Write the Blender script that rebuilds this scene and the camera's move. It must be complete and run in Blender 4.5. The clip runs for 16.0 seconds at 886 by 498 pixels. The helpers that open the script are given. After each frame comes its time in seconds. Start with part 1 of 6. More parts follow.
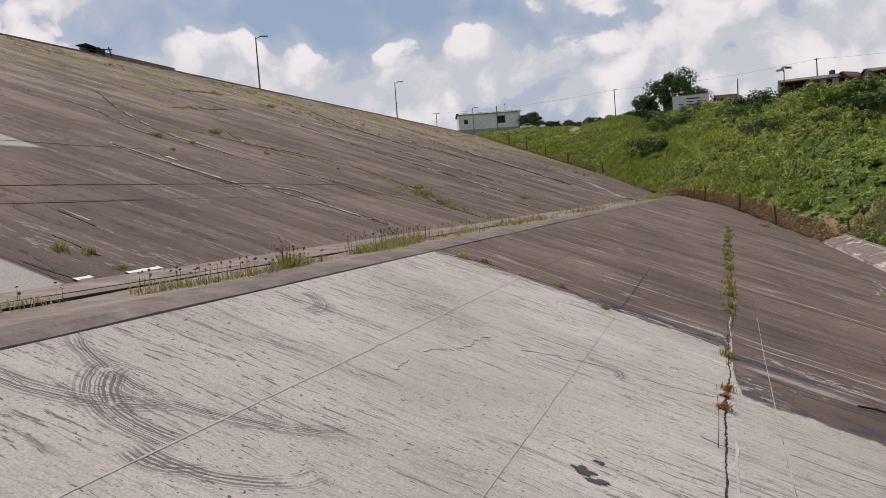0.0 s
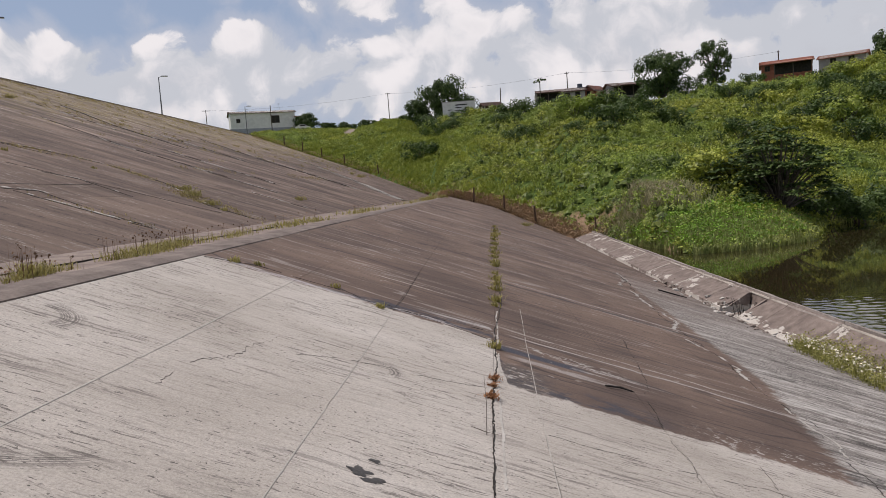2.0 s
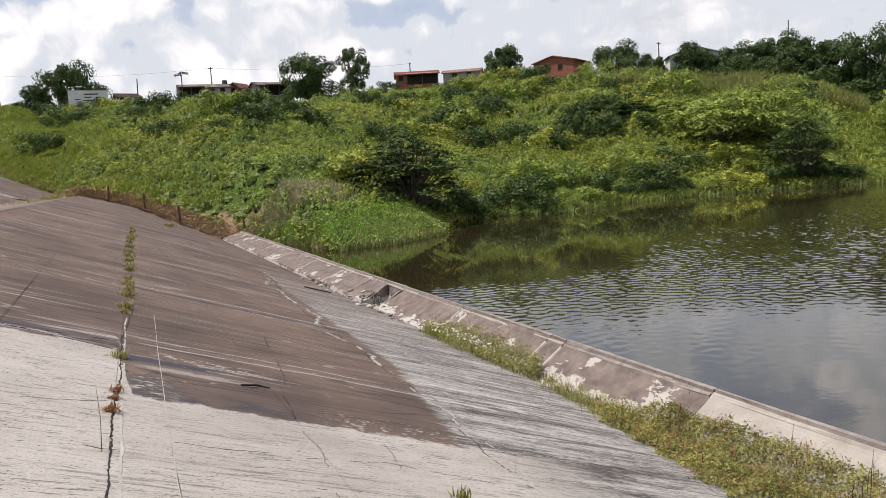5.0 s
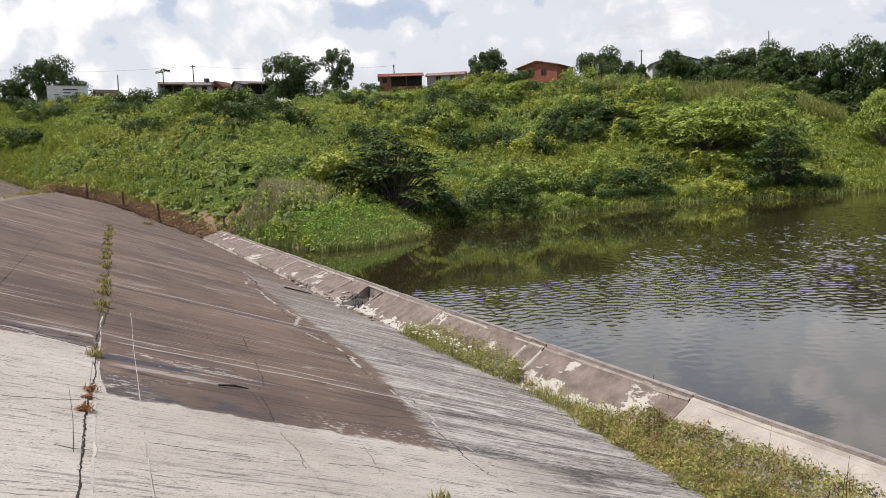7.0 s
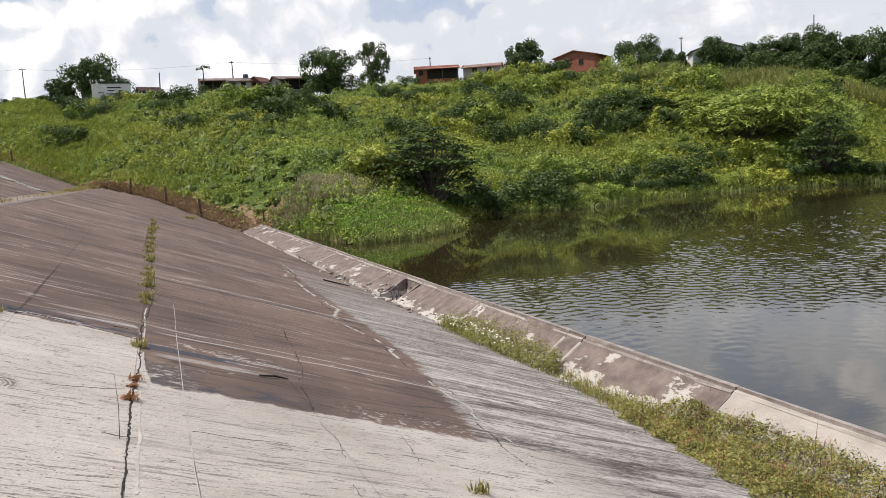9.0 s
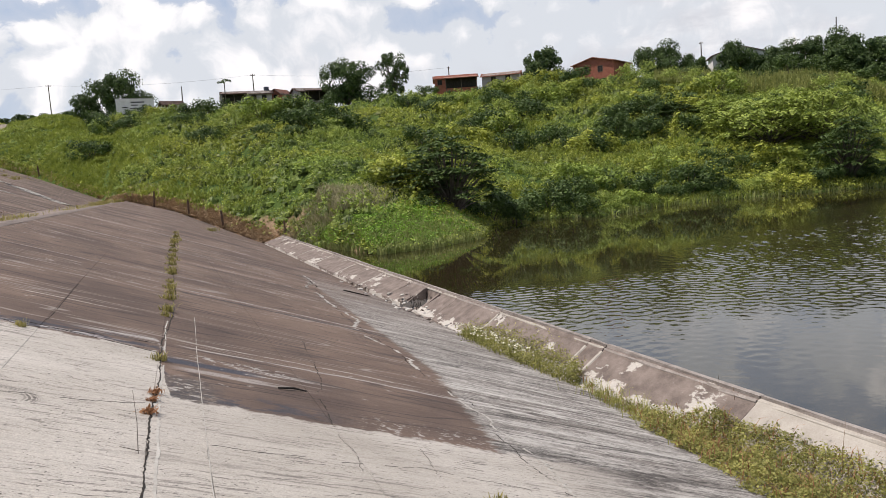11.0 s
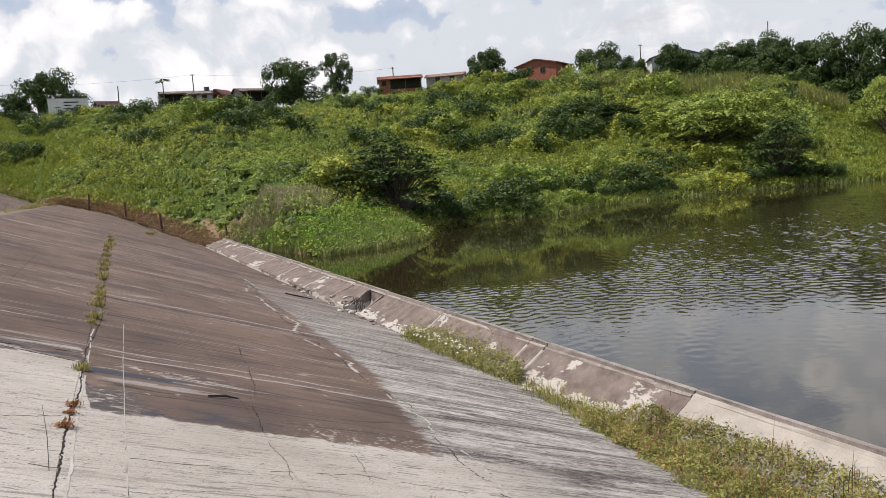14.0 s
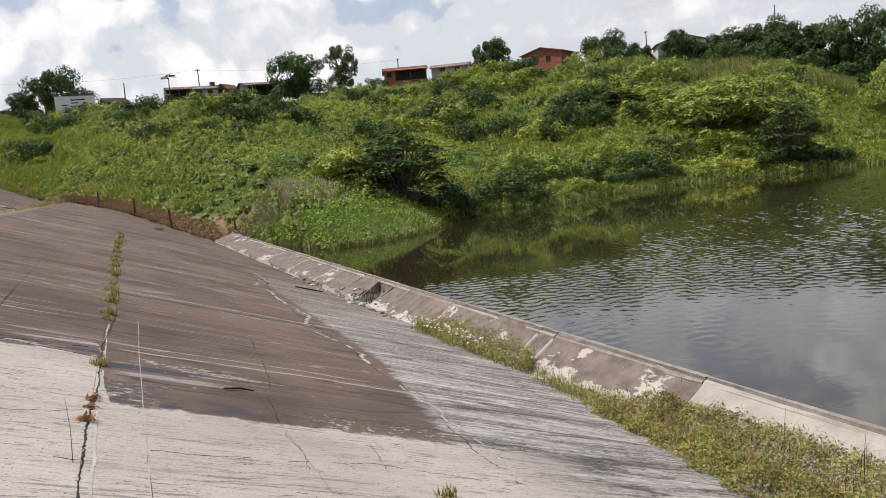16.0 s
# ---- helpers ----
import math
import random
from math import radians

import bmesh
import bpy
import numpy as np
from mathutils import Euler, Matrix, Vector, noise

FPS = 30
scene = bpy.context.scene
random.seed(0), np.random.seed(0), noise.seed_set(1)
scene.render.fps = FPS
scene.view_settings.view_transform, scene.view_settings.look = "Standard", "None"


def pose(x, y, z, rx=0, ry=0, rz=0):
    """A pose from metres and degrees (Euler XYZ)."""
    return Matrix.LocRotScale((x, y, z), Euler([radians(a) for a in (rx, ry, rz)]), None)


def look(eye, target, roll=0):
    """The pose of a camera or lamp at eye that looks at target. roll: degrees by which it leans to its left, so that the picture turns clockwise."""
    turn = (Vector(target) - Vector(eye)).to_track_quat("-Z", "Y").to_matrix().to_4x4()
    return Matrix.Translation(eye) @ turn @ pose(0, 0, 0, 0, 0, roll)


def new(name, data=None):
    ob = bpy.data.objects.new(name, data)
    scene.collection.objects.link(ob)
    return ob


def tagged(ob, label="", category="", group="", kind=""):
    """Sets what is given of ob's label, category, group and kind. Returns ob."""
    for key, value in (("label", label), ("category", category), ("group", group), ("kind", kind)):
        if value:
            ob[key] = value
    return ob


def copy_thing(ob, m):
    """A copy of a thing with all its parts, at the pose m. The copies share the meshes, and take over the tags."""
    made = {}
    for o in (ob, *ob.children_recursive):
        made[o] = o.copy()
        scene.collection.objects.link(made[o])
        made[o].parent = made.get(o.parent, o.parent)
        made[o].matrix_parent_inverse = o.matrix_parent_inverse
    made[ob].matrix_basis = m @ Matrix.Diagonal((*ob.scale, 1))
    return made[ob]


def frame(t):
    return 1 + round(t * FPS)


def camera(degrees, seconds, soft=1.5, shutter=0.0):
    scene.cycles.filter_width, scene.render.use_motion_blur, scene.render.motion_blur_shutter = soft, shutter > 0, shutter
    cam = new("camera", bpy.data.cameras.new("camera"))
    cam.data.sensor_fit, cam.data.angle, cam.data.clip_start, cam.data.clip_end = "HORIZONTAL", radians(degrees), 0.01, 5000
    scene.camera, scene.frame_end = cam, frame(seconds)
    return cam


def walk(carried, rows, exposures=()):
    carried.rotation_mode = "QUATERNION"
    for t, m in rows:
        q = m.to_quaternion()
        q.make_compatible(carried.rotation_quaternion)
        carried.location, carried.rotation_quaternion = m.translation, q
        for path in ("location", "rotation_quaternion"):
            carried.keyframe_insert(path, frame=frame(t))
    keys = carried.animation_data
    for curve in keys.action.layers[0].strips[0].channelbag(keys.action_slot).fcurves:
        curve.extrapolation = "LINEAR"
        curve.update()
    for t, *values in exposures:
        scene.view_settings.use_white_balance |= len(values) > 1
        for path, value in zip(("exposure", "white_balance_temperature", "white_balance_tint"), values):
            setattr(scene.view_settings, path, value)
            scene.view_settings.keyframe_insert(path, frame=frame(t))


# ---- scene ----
cam = camera(61.44, 16.0, soft=0.45)
ROWS = [
    (0, -0.005, 0.016, -0.003, 86.86, 4.12, 19.5),
    (0.5, 0.032, 0.068, 0.001, 87.7, 4.76, 15.82),
    (1, 0.049, 0.094, -0.009, 86.23, 4.31, 10.55),
    (1.5, 0.027, 0.081, -0.015, 85.41, 4.54, 7.16),
    (2, 0.021, 0.069, -0.014, 85.73, 4.25, 2.5),
    (2.5, 0.034, 0.057, -0.017, 85.03, 4.07, -0.72),
    (3, 0.07, 0.047, -0.027, 84.44, 4.61, -4.92),
    (3.5, 0.113, 0.024, -0.024, 83.47, 4.55, -10.82),
    (4, 0.156, 0.008, -0.032, 82.92, 4.81, -15.74),
    (4.5, 0.184, -0.012, -0.032, 83.27, 4.59, -19.84),
    (5, 0.199, -0.028, -0.032, 83.84, 3.6, -23.89),
    (5.2, 0.202, -0.028, -0.04, 83.63, 3.3, -24.81),
    (7.3, 0.206, 0.017, -0.052, 84.06, 2.53, -25.14),
    (7.5, 0.204, 0.013, -0.055, 84.14, 3, -24.32),
    (8, 0.193, 0.024, -0.062, 84.02, 2.78, -23.3),
    (8.5, 0.193, 0.033, -0.062, 83.57, 2.87, -22.7),
    (8.7, 0.2, 0.034, -0.069, 83.55, 3.09, -22.58),
    (10.8, 0.246, 0.027, -0.053, 83.75, 3.4, -21.76),
    (11, 0.254, 0.03, -0.051, 84.32, 4.06, -20.89),
    (11.5, 0.277, 0.023, -0.055, 84.7, 4.14, -20.2),
    (12, 0.3, 0.018, -0.047, 84.89, 4.53, -21.03),
    (12.5, 0.317, 0.024, -0.054, 85.12, 4.41, -22.92),
    (13, 0.341, 0.027, -0.055, 84.74, 4.28, -24.2),
    (13.5, 0.356, 0.038, -0.056, 84.75, 4.57, -24.77),
    (14, 0.397, 0.053, -0.063, 84.08, 4.33, -25.02),
    (14.5, 0.415, 0.046, -0.065, 83.51, 3.57, -26.49),
    (15, 0.386, 0.068, -0.071, 83.53, 4.07, -26.22),
    (15.5, 0.345, 0.047, -0.052, 84.82, 5.07, -22.33),
    (16, 0.352, 0.017, -0.057, 83.43, 5.33, -24.52),
]
walk(cam, [(t, pose(x, y, z, rx, ry, rz)) for t, x, y, z, rx, ry, rz in ROWS],
     [(0.0, -0.45, 6700, 17), (1.5, -0.44, 6700, 17), (2.5, -0.40, 6700, 16.5), (3.5, -0.23, 6700, 16), (5.0, -0.05, 6700, 15), (8.0, 0.0, 6700, 14), (12.5, -0.08, 6700, 14), (14.0, -0.08, 6700, 14), (14.6, 0.03, 6700, 14), (15.5, -0.06, 6700, 14), (16.0, -0.1, 6700, 14)])

# ---- world, sun, exposure ----
SUN_AZ, SUN_EL = radians(-64), radians(63)      # high, from upslope and ahead


def link(nt, a, b):
    nt.links.new(a, b)


def node(nt, kind, inputs=None, **props):
    n = nt.nodes.new(kind)
    for k, v in props.items():
        if k == "operation":
            n.operation = v
        elif k == "blend_type":
            n.blend_type = v
        elif k == "data_type":
            n.data_type = v
        elif k == "noise_dimensions":
            n.noise_dimensions = v
        elif k == "noise_type":
            n.noise_type = v
        elif k == "feature":
            n.feature = v
        elif k == "interpolation_type":
            n.interpolation_type = v
    for k, v in (inputs or {}).items():
        if isinstance(v, bpy.types.NodeSocket):
            nt.links.new(v, n.inputs[k])
        else:
            n.inputs[k].default_value = v
    return n


def maths(nt, op, a, b=0.0, c=None):
    ins = {0: a, 1: b}
    if c is not None:
        ins[2] = c
    return node(nt, "ShaderNodeMath", ins, operation=op).outputs[0]


def ramp(nt, fac, stops):
    n = nt.nodes.new("ShaderNodeValToRGB")
    nt.links.new(fac, n.inputs[0])
    el = n.color_ramp.elements
    while len(el) < len(stops):
        el.new(0.5)
    for e, (p, c) in zip(el, stops):
        e.position = p
        e.color = (*c, 1) if isinstance(c, tuple) else (c, c, c, 1)
    return n.outputs[0]


def mixc(nt, fac, a, b, mode="MIX"):
    n = nt.nodes.new("ShaderNodeMix")
    n.data_type, n.blend_type = "RGBA", mode
    for sock, v in ((n.inputs[0], fac), (n.inputs[6], a), (n.inputs[7], b)):
        if isinstance(v, bpy.types.NodeSocket):
            nt.links.new(v, sock)
        elif isinstance(v, tuple):
            sock.default_value = (*v, 1)
        else:
            sock.default_value = v
    return n.outputs[2]


def step(nt, v, lo, hi):
    n = nt.nodes.new("ShaderNodeMapRange")
    n.interpolation_type = "SMOOTHSTEP"
    nt.links.new(v, n.inputs[0])
    n.inputs[1].default_value, n.inputs[2].default_value = lo, hi
    return n.outputs[0]


def noise_at(nt, vec, scale, detail=4.0, rough=0.55, stretch=None, shift=(0, 0, 0)):
    if stretch or any(shift):
        m = node(nt, "ShaderNodeMapping", {"Vector": vec, "Scale": stretch or (1, 1, 1), "Location": shift})
        vec = m.outputs[0]
    return node(nt, "ShaderNodeTexNoise", {"Vector": vec, "Scale": scale, "Detail": detail, "Roughness": rough}).outputs[0]


world = bpy.data.worlds.new("sky_world")
scene.world = world
world.use_nodes = True
nt = world.node_tree
nt.nodes.clear()
sky = nt.nodes.new("ShaderNodeTexSky")
sky.sky_type, sky.sun_disc = "NISHITA", False
sky.sun_elevation, sky.sun_rotation = SUN_EL, SUN_AZ
sky.air_density, sky.dust_density, sky.ozone_density = 1.0, 1.2, 1.0
way = nt.nodes.new("ShaderNodeTexCoord").outputs["Generated"]
# cumulus: billows from cells on a warped sky dome, flattened towards the horizon
warp = node(nt, "ShaderNodeTexNoise", {"Vector": way, "Scale": 7.0, "Detail": 4.0}).outputs[1]
bent = node(nt, "ShaderNodeVectorMath", {0: way, 1: node(nt, "ShaderNodeVectorMath", {0: warp, 1: (0.13, 0.13, 0.13)}, operation="MULTIPLY").outputs[0]}, operation="ADD").outputs[0]


def cells(scale):
    m = node(nt, "ShaderNodeMapping", {"Vector": bent, "Scale": (1, 1, 1.35)})
    n = nt.nodes.new("ShaderNodeTexVoronoi")
    n.feature = "SMOOTH_F1"
    nt.links.new(m.outputs[0], n.inputs["Vector"])
    n.inputs["Scale"].default_value, n.inputs["Smoothness"].default_value = scale, 0.35
    return n.outputs["Distance"]


big = noise_at(nt, way, 2.6, 3.0, 0.5, (1, 1, 2.0), (0.35, 0.6, 0.2))
fluff = noise_at(nt, bent, 26.0, 6.0, 0.62)
billow = maths(nt, "SUBTRACT", 1.0, maths(nt, "ADD", maths(nt, "MULTIPLY", cells(6.5), 0.55), maths(nt, "MULTIPLY", cells(19.0), 0.42)))
dens = maths(nt, "ADD", maths(nt, "ADD", maths(nt, "MULTIPLY", big, 0.95), maths(nt, "MULTIPLY", billow, 0.42)), maths(nt, "MULTIPLY", fluff, 0.22))
height = nt.nodes.new("ShaderNodeSeparateXYZ")
nt.links.new(way, height.inputs[0])
dens = maths(nt, "ADD", dens, maths(nt, "MULTIPLY", step(nt, height.outputs[2], 0.30, 0.04), 0.07))
dens = maths(nt, "ADD", dens, maths(nt, "MULTIPLY", step(nt, height.outputs[0], -0.30, 0.40), 0.13))
dens = maths(nt, "SUBTRACT", dens, maths(nt, "MULTIPLY", maths(nt, "MULTIPLY", step(nt, height.outputs[0], 0.10, -0.25), step(nt, height.outputs[2], 0.15, 0.27)), 0.07))
cover = step(nt, dens, 0.815, 0.855)
veil = maths(nt, "MULTIPLY", step(nt, dens, 0.68, 0.83), 0.45)
shade = noise_at(nt, way, 4.2, 6.0, 0.6, (1, 1, 2.6), (5.1, 1.7, 0.9))
deep = maths(nt, "MULTIPLY", step(nt, dens, 0.90, 1.06), step(nt, shade, 0.42, 0.58))
lit = mixc(nt, step(nt, maths(nt, "ADD", billow, maths(nt, "MULTIPLY", maths(nt, "SUBTRACT", fluff, 0.5), 0.5)), 0.45, 0.72), (7.3, 7.95, 8.6), (11.3, 11.4, 11.5))
cloud = mixc(nt, maths(nt, "MULTIPLY", deep, maths(nt, "ADD", 0.3, maths(nt, "MULTIPLY", step(nt, height.outputs[0], 0.2, 0.55), 0.6))), lit, (6.6, 7.0, 7.6))
zenith = step(nt, height.outputs[2], 0.30, 0.62)
clear = mixc(nt, maths(nt, "MULTIPLY", maths(nt, "SUBTRACT", 1.0, zenith), 0.65), sky.outputs[0], (4.5, 6.0, 8.2))
bg = nt.nodes.new("ShaderNodeBackground")
cover = maths(nt, "MULTIPLY", cover, maths(nt, "SUBTRACT", 1.0, maths(nt, "MULTIPLY", zenith, 0.75)))
veil = maths(nt, "MULTIPLY", veil, maths(nt, "SUBTRACT", 1.0, zenith))
nt.links.new(mixc(nt, maths(nt, "MULTIPLY", cover, 0.97), mixc(nt, veil, clear, (7.6, 8.0, 8.7)), cloud), bg.inputs[0])
bg.inputs[1].default_value = 0.10
out = nt.nodes.new("ShaderNodeOutputWorld")
nt.links.new(bg.outputs[0], out.inputs[0])

sun = new("sun", bpy.data.lights.new("sun", "SUN"))
sun.data.energy, sun.data.angle, sun.data.color = 4.6, radians(0.53), (1.0, 0.955, 0.88)
toward = Vector((math.sin(SUN_AZ) * math.cos(SUN_EL), math.cos(SUN_AZ) * math.cos(SUN_EL), math.sin(SUN_EL)))
sun.matrix_world = look(toward * 300, (0, 0, 0))

# ---- materials ----


def material(name, rough=0.85, metal=0.0, spec=0.35):
    m = bpy.data.materials.new(name)
    m.use_nodes = True
    t = m.node_tree
    b = t.nodes["Principled BSDF"]
    b.inputs["Roughness"].default_value, b.inputs["Metallic"].default_value = rough, metal
    b.inputs["Specular IOR Level"].default_value = spec
    return m, t, b


def bump(t, b, h, strength, dist=0.02):
    n = node(t, "ShaderNodeBump", {"Height": h, "Strength": strength, "Distance": dist})
    t.links.new(n.outputs[0], b.inputs["Normal"])


def place(t):
    g = t.nodes.new("ShaderNodeNewGeometry")
    s = t.nodes.new("ShaderNodeSeparateXYZ")
    t.links.new(g.outputs["Position"], s.inputs[0])
    return g.outputs["Position"], s.outputs[0], s.outputs[1], s.outputs[2]


def speckled(name, dark, light, scale=6.0, rough=0.85, fine=60.0, relief=0.3, per_piece=0.0):
    """A plain surface with coarse and fine variation; per_piece shifts each object's brightness a little."""
    m, t, b = material(name, rough)
    p, *_ = place(t)
    n = noise_at(t, p, scale, 5.0, 0.6)
    f = noise_at(t, p, fine, 3.0, 0.6)
    c = ramp(t, maths(t, "ADD", maths(t, "MULTIPLY", n, 0.7), maths(t, "MULTIPLY", f, 0.3)), [(0.33, dark), (0.67, light)])
    if per_piece:
        o = t.nodes.new("ShaderNodeObjectInfo")
        k = maths(t, "ADD", maths(t, "MULTIPLY", o.outputs["Random"], per_piece), 1.0 - per_piece / 2)
        c = mixc(t, 1.0, c, node(t, "ShaderNodeCombineColor", {0: k, 1: k, 2: k}).outputs[0], "MULTIPLY")
    t.links.new(c, b.inputs["Base Color"])
    if relief:
        bump(t, b, f, relief, 0.01)
    return m


def fall_lines(t, p, wide, long, seed, detail=6.0):
    """Noise drawn out down the slope: features wide (m) along the dam and long (m) down it."""
    wob = node(t, "ShaderNodeTexNoise", {"Vector": p, "Scale": 1.1, "Detail": 5.0, "Roughness": 0.65}).outputs[1]
    wob = node(t, "ShaderNodeVectorMath", {0: wob, 1: (0.5, 0.16, 0.0)}, operation="MULTIPLY").outputs[0]
    p = node(t, "ShaderNodeVectorMath", {0: p, 1: wob}, operation="ADD").outputs[0]
    return noise_at(t, p, 1.0, detail, 0.68, (1.0 / long, 1.0 / wide, 0.35 / long), (seed, seed * 1.7, 0))


def trickle(t, v, level, half):
    """Thin lines where the noise passes a level."""
    return step(t, maths(t, "ABSOLUTE", maths(t, "SUBTRACT", v, level)), half, half * 0.35)


def slope_concrete():
    """Weathered lining: a brown-grey film that ends in ragged edges on newer pale concrete, with run-off streaks down the slope."""
    m, t, b = material("slope_concrete", 0.9, 0.0, 0.25)
    p, x, y, z = place(t)
    ragged = maths(t, "MULTIPLY", maths(t, "SUBTRACT", noise_at(t, p, 3.5, 8.0, 0.7), 0.5), 0.9)
    torn = maths(t, "MULTIPLY", maths(t, "SUBTRACT", noise_at(t, p, 5.0, 6.0, 0.7, (0.5, 2.2, 1)), 0.5), 0.6)
    # pale region near the camera: ends at y 8.1 uphill of the grassy joint and at 6.25 below it
    past = step(t, maths(t, "ADD", x, maths(t, "MULTIPLY", ragged, 0.15)), 0.06, 0.2)
    edge = maths(t, "SUBTRACT", 8.15, maths(t, "MULTIPLY", past, 1.85))
    before = maths(t, "ADD", maths(t, "SUBTRACT", edge, y), maths(t, "MULTIPLY", ragged, 0.6))
    pale = step(t, before, -0.03, 0.05)
    # pale lower band beside the kerb
    g1 = maths(t, "ADD", maths(t, "MULTIPLY", maths(t, "SUBTRACT", y, 6.4), 0.2), 3.05)
    g2 = maths(t, "ADD", maths(t, "MULTIPLY", y, 0.052), 3.36)
    gx = maths(t, "SUBTRACT", maths(t, "ADD", x, torn), maths(t, "MINIMUM", g1, g2))
    band = maths(t, "MULTIPLY", step(t, gx, -0.05, 0.08), step(t, y, 32.0, 12.0))
    s1, s2, s3 = fall_lines(t, p, 0.55, 3.0, 1.0), fall_lines(t, p, 0.10, 1.3, 4.0), fall_lines(t, p, 0.028, 0.35, 9.0, 4.0)
    blot = noise_at(t, p, 0.5, 5.0, 0.62)
    grain = noise_at(t, p, 75.0, 3.0, 0.75)
    brown = ramp(t, maths(t, "ADD", maths(t, "MULTIPLY", s1, 0.3), maths(t, "MULTIPLY", blot, 0.7)),
                 [(0.38, (0.100, 0.072, 0.061)), (0.5, (0.142, 0.102, 0.083)), (0.62, (0.192, 0.138, 0.110))])
    brown = mixc(t, 1.0, brown, ramp(t, s2, [(0.36, 0.94), (0.5, 1.0), (0.64, 1.04)]), "MULTIPLY")
    scuff = step(t, maths(t, "ADD", maths(t, "MULTIPLY", s2, 0.55), maths(t, "MULTIPLY", s1, 0.45)), 0.60, 0.63)
    scuff = maths(t, "MULTIPLY", scuff, step(t, s3, 0.44, 0.54))
    brown = mixc(t, maths(t, "MULTIPLY", maths(t, "MULTIPLY", scuff, maths(t, "ADD", 0.35, step(t, y, 14.0, 40.0))), 0.6), brown, (0.34, 0.31, 0.28))
    black = step(t, maths(t, "ADD", maths(t, "MULTIPLY", s2, 0.6), maths(t, "MULTIPLY", s1, 0.4)), 0.40, 0.36)
    brown = mixc(t, maths(t, "MULTIPLY", black, 0.5), brown, (0.055, 0.047, 0.047))
    # long run-off lines down the face: where they lie, from and to, how wide, and their tone
    sway = maths(t, "MULTIPLY", maths(t, "SUBTRACT", noise_at(t, p, 0.7, 4.0, 0.6), 0.5), 0.35)
    ys = maths(t, "ADD", y, sway)
    fray = step(t, noise_at(t, p, 9.0, 4.0, 0.7, (0.35, 1.6, 1)), 0.34, 0.52)
    for yc, xa, xb, w, tone, much in ((14.25, 0.3, 4.6, 0.10, (0.40, 0.37, 0.35), 0.8), (13.85, 0.3, 5.2, 0.16, (0.050, 0.045, 0.048), 0.9), (8.95, 0.2, 3.4, 0.035, (0.40, 0.37, 0.34), 0.9), (8.62, 0.2, 3.9, 0.045, (0.38, 0.35, 0.33), 0.9), (8.24, -3.0, 0.12, 0.10, (0.44, 0.42, 0.42), 0.9),
                                      (7.78, 0.15, 1.05, 0.09, (0.055, 0.055, 0.068), 1.0), (7.45, 0.15, 1.7, 0.10, (0.36, 0.33, 0.31), 0.75), (10.35, -1.6, 0.1, 0.035, (0.42, 0.38, 0.34), 0.9), (15.9, -2.8, -0.2, 0.05, (0.38, 0.34, 0.31), 0.8), (20.5, 0.5, 6.5, 0.16, (0.055, 0.049, 0.05), 0.8), (27.0, 0.8, 6.8, 0.22, (0.055, 0.049, 0.05), 0.8),
                                      (24.5, -3.0, 2.0, 0.16, (0.36, 0.33, 0.31), 0.6), (33.0, -3.0, 4.0, 0.22, (0.36, 0.33, 0.31), 0.6), (40.0, -2.5, 5.5, 0.35, (0.055, 0.049, 0.05), 0.7), (11.9, 0.4, 3.6, 0.03, (0.05, 0.045, 0.048), 0.8)):
        on = maths(t, "MULTIPLY", maths(t, "MULTIPLY", step(t, maths(t, "ABSOLUTE", maths(t, "SUBTRACT", ys, yc)), w, w * 0.45), fray), maths(t, "MULTIPLY", step(t, x, xa, xa + 0.25), step(t, x, xb, xb - 0.8)))
        brown = mixc(t, maths(t, "MULTIPLY", on, much), brown, tone)
    s0 = fall_lines(t, p, 2.0, 16.0, 21.0, 3.0)
    for level, half, tone, much in ((0.43, 0.007, (0.035, 0.031, 0.033), 0.7), (0.475, 0.006, (0.045, 0.04, 0.04), 0.6), (0.535, 0.006, (0.40, 0.37, 0.34), 0.45), (0.585, 0.007, (0.38, 0.35, 0.32), 0.45)):
        brown = mixc(t, maths(t, "MULTIPLY", maths(t, "MULTIPLY", trickle(t, s0, level, half), step(t, s2, 0.36, 0.50)), much), brown, tone)
    chips = maths(t, "MULTIPLY", step(t, noise_at(t, p, 7.0, 3.0, 0.6, (0.7, 1.2, 1), (3, 3, 0)), 0.66, 0.69), step(t, blot, 0.45, 0.55))
    brown = mixc(t, maths(t, "MULTIPLY", chips, 0.7), brown, (0.36, 0.33, 0.30))
    # a slate-dark run just beyond the pale edge, with lime beside it
    off = maths(t, "ADD", maths(t, "SUBTRACT", y, edge), maths(t, "MULTIPLY", ragged, 0.25))
    run = maths(t, "MULTIPLY", maths(t, "MULTIPLY", step(t, off, 0.0, 0.08), step(t, off, 0.62, 0.30)), maths(t, "MULTIPLY", step(t, x, -2.2, -1.0), step(t, x, 1.9, 0.9)))
    brown = mixc(t, maths(t, "MULTIPLY", run, step(t, noise_at(t, p, 4.0, 6.0, 0.7, (0.6, 1.4, 1)), 0.46, 0.56)), brown, (0.060, 0.059, 0.070))
    lime = maths(t, "MULTIPLY", step(t, maths(t, "ABSOLUTE", maths(t, "SUBTRACT", off, maths(t, "ADD", 0.55, maths(t, "MULTIPLY", past, 1.0)))), 0.22, 0.05), maths(t, "MULTIPLY", step(t, x, -0.9, -0.2), step(t, x, 2.2, 1.2)))
    brown = mixc(t, maths(t, "MULTIPLY", lime, step(t, s2, 0.47, 0.55)), brown, (0.40, 0.38, 0.365))
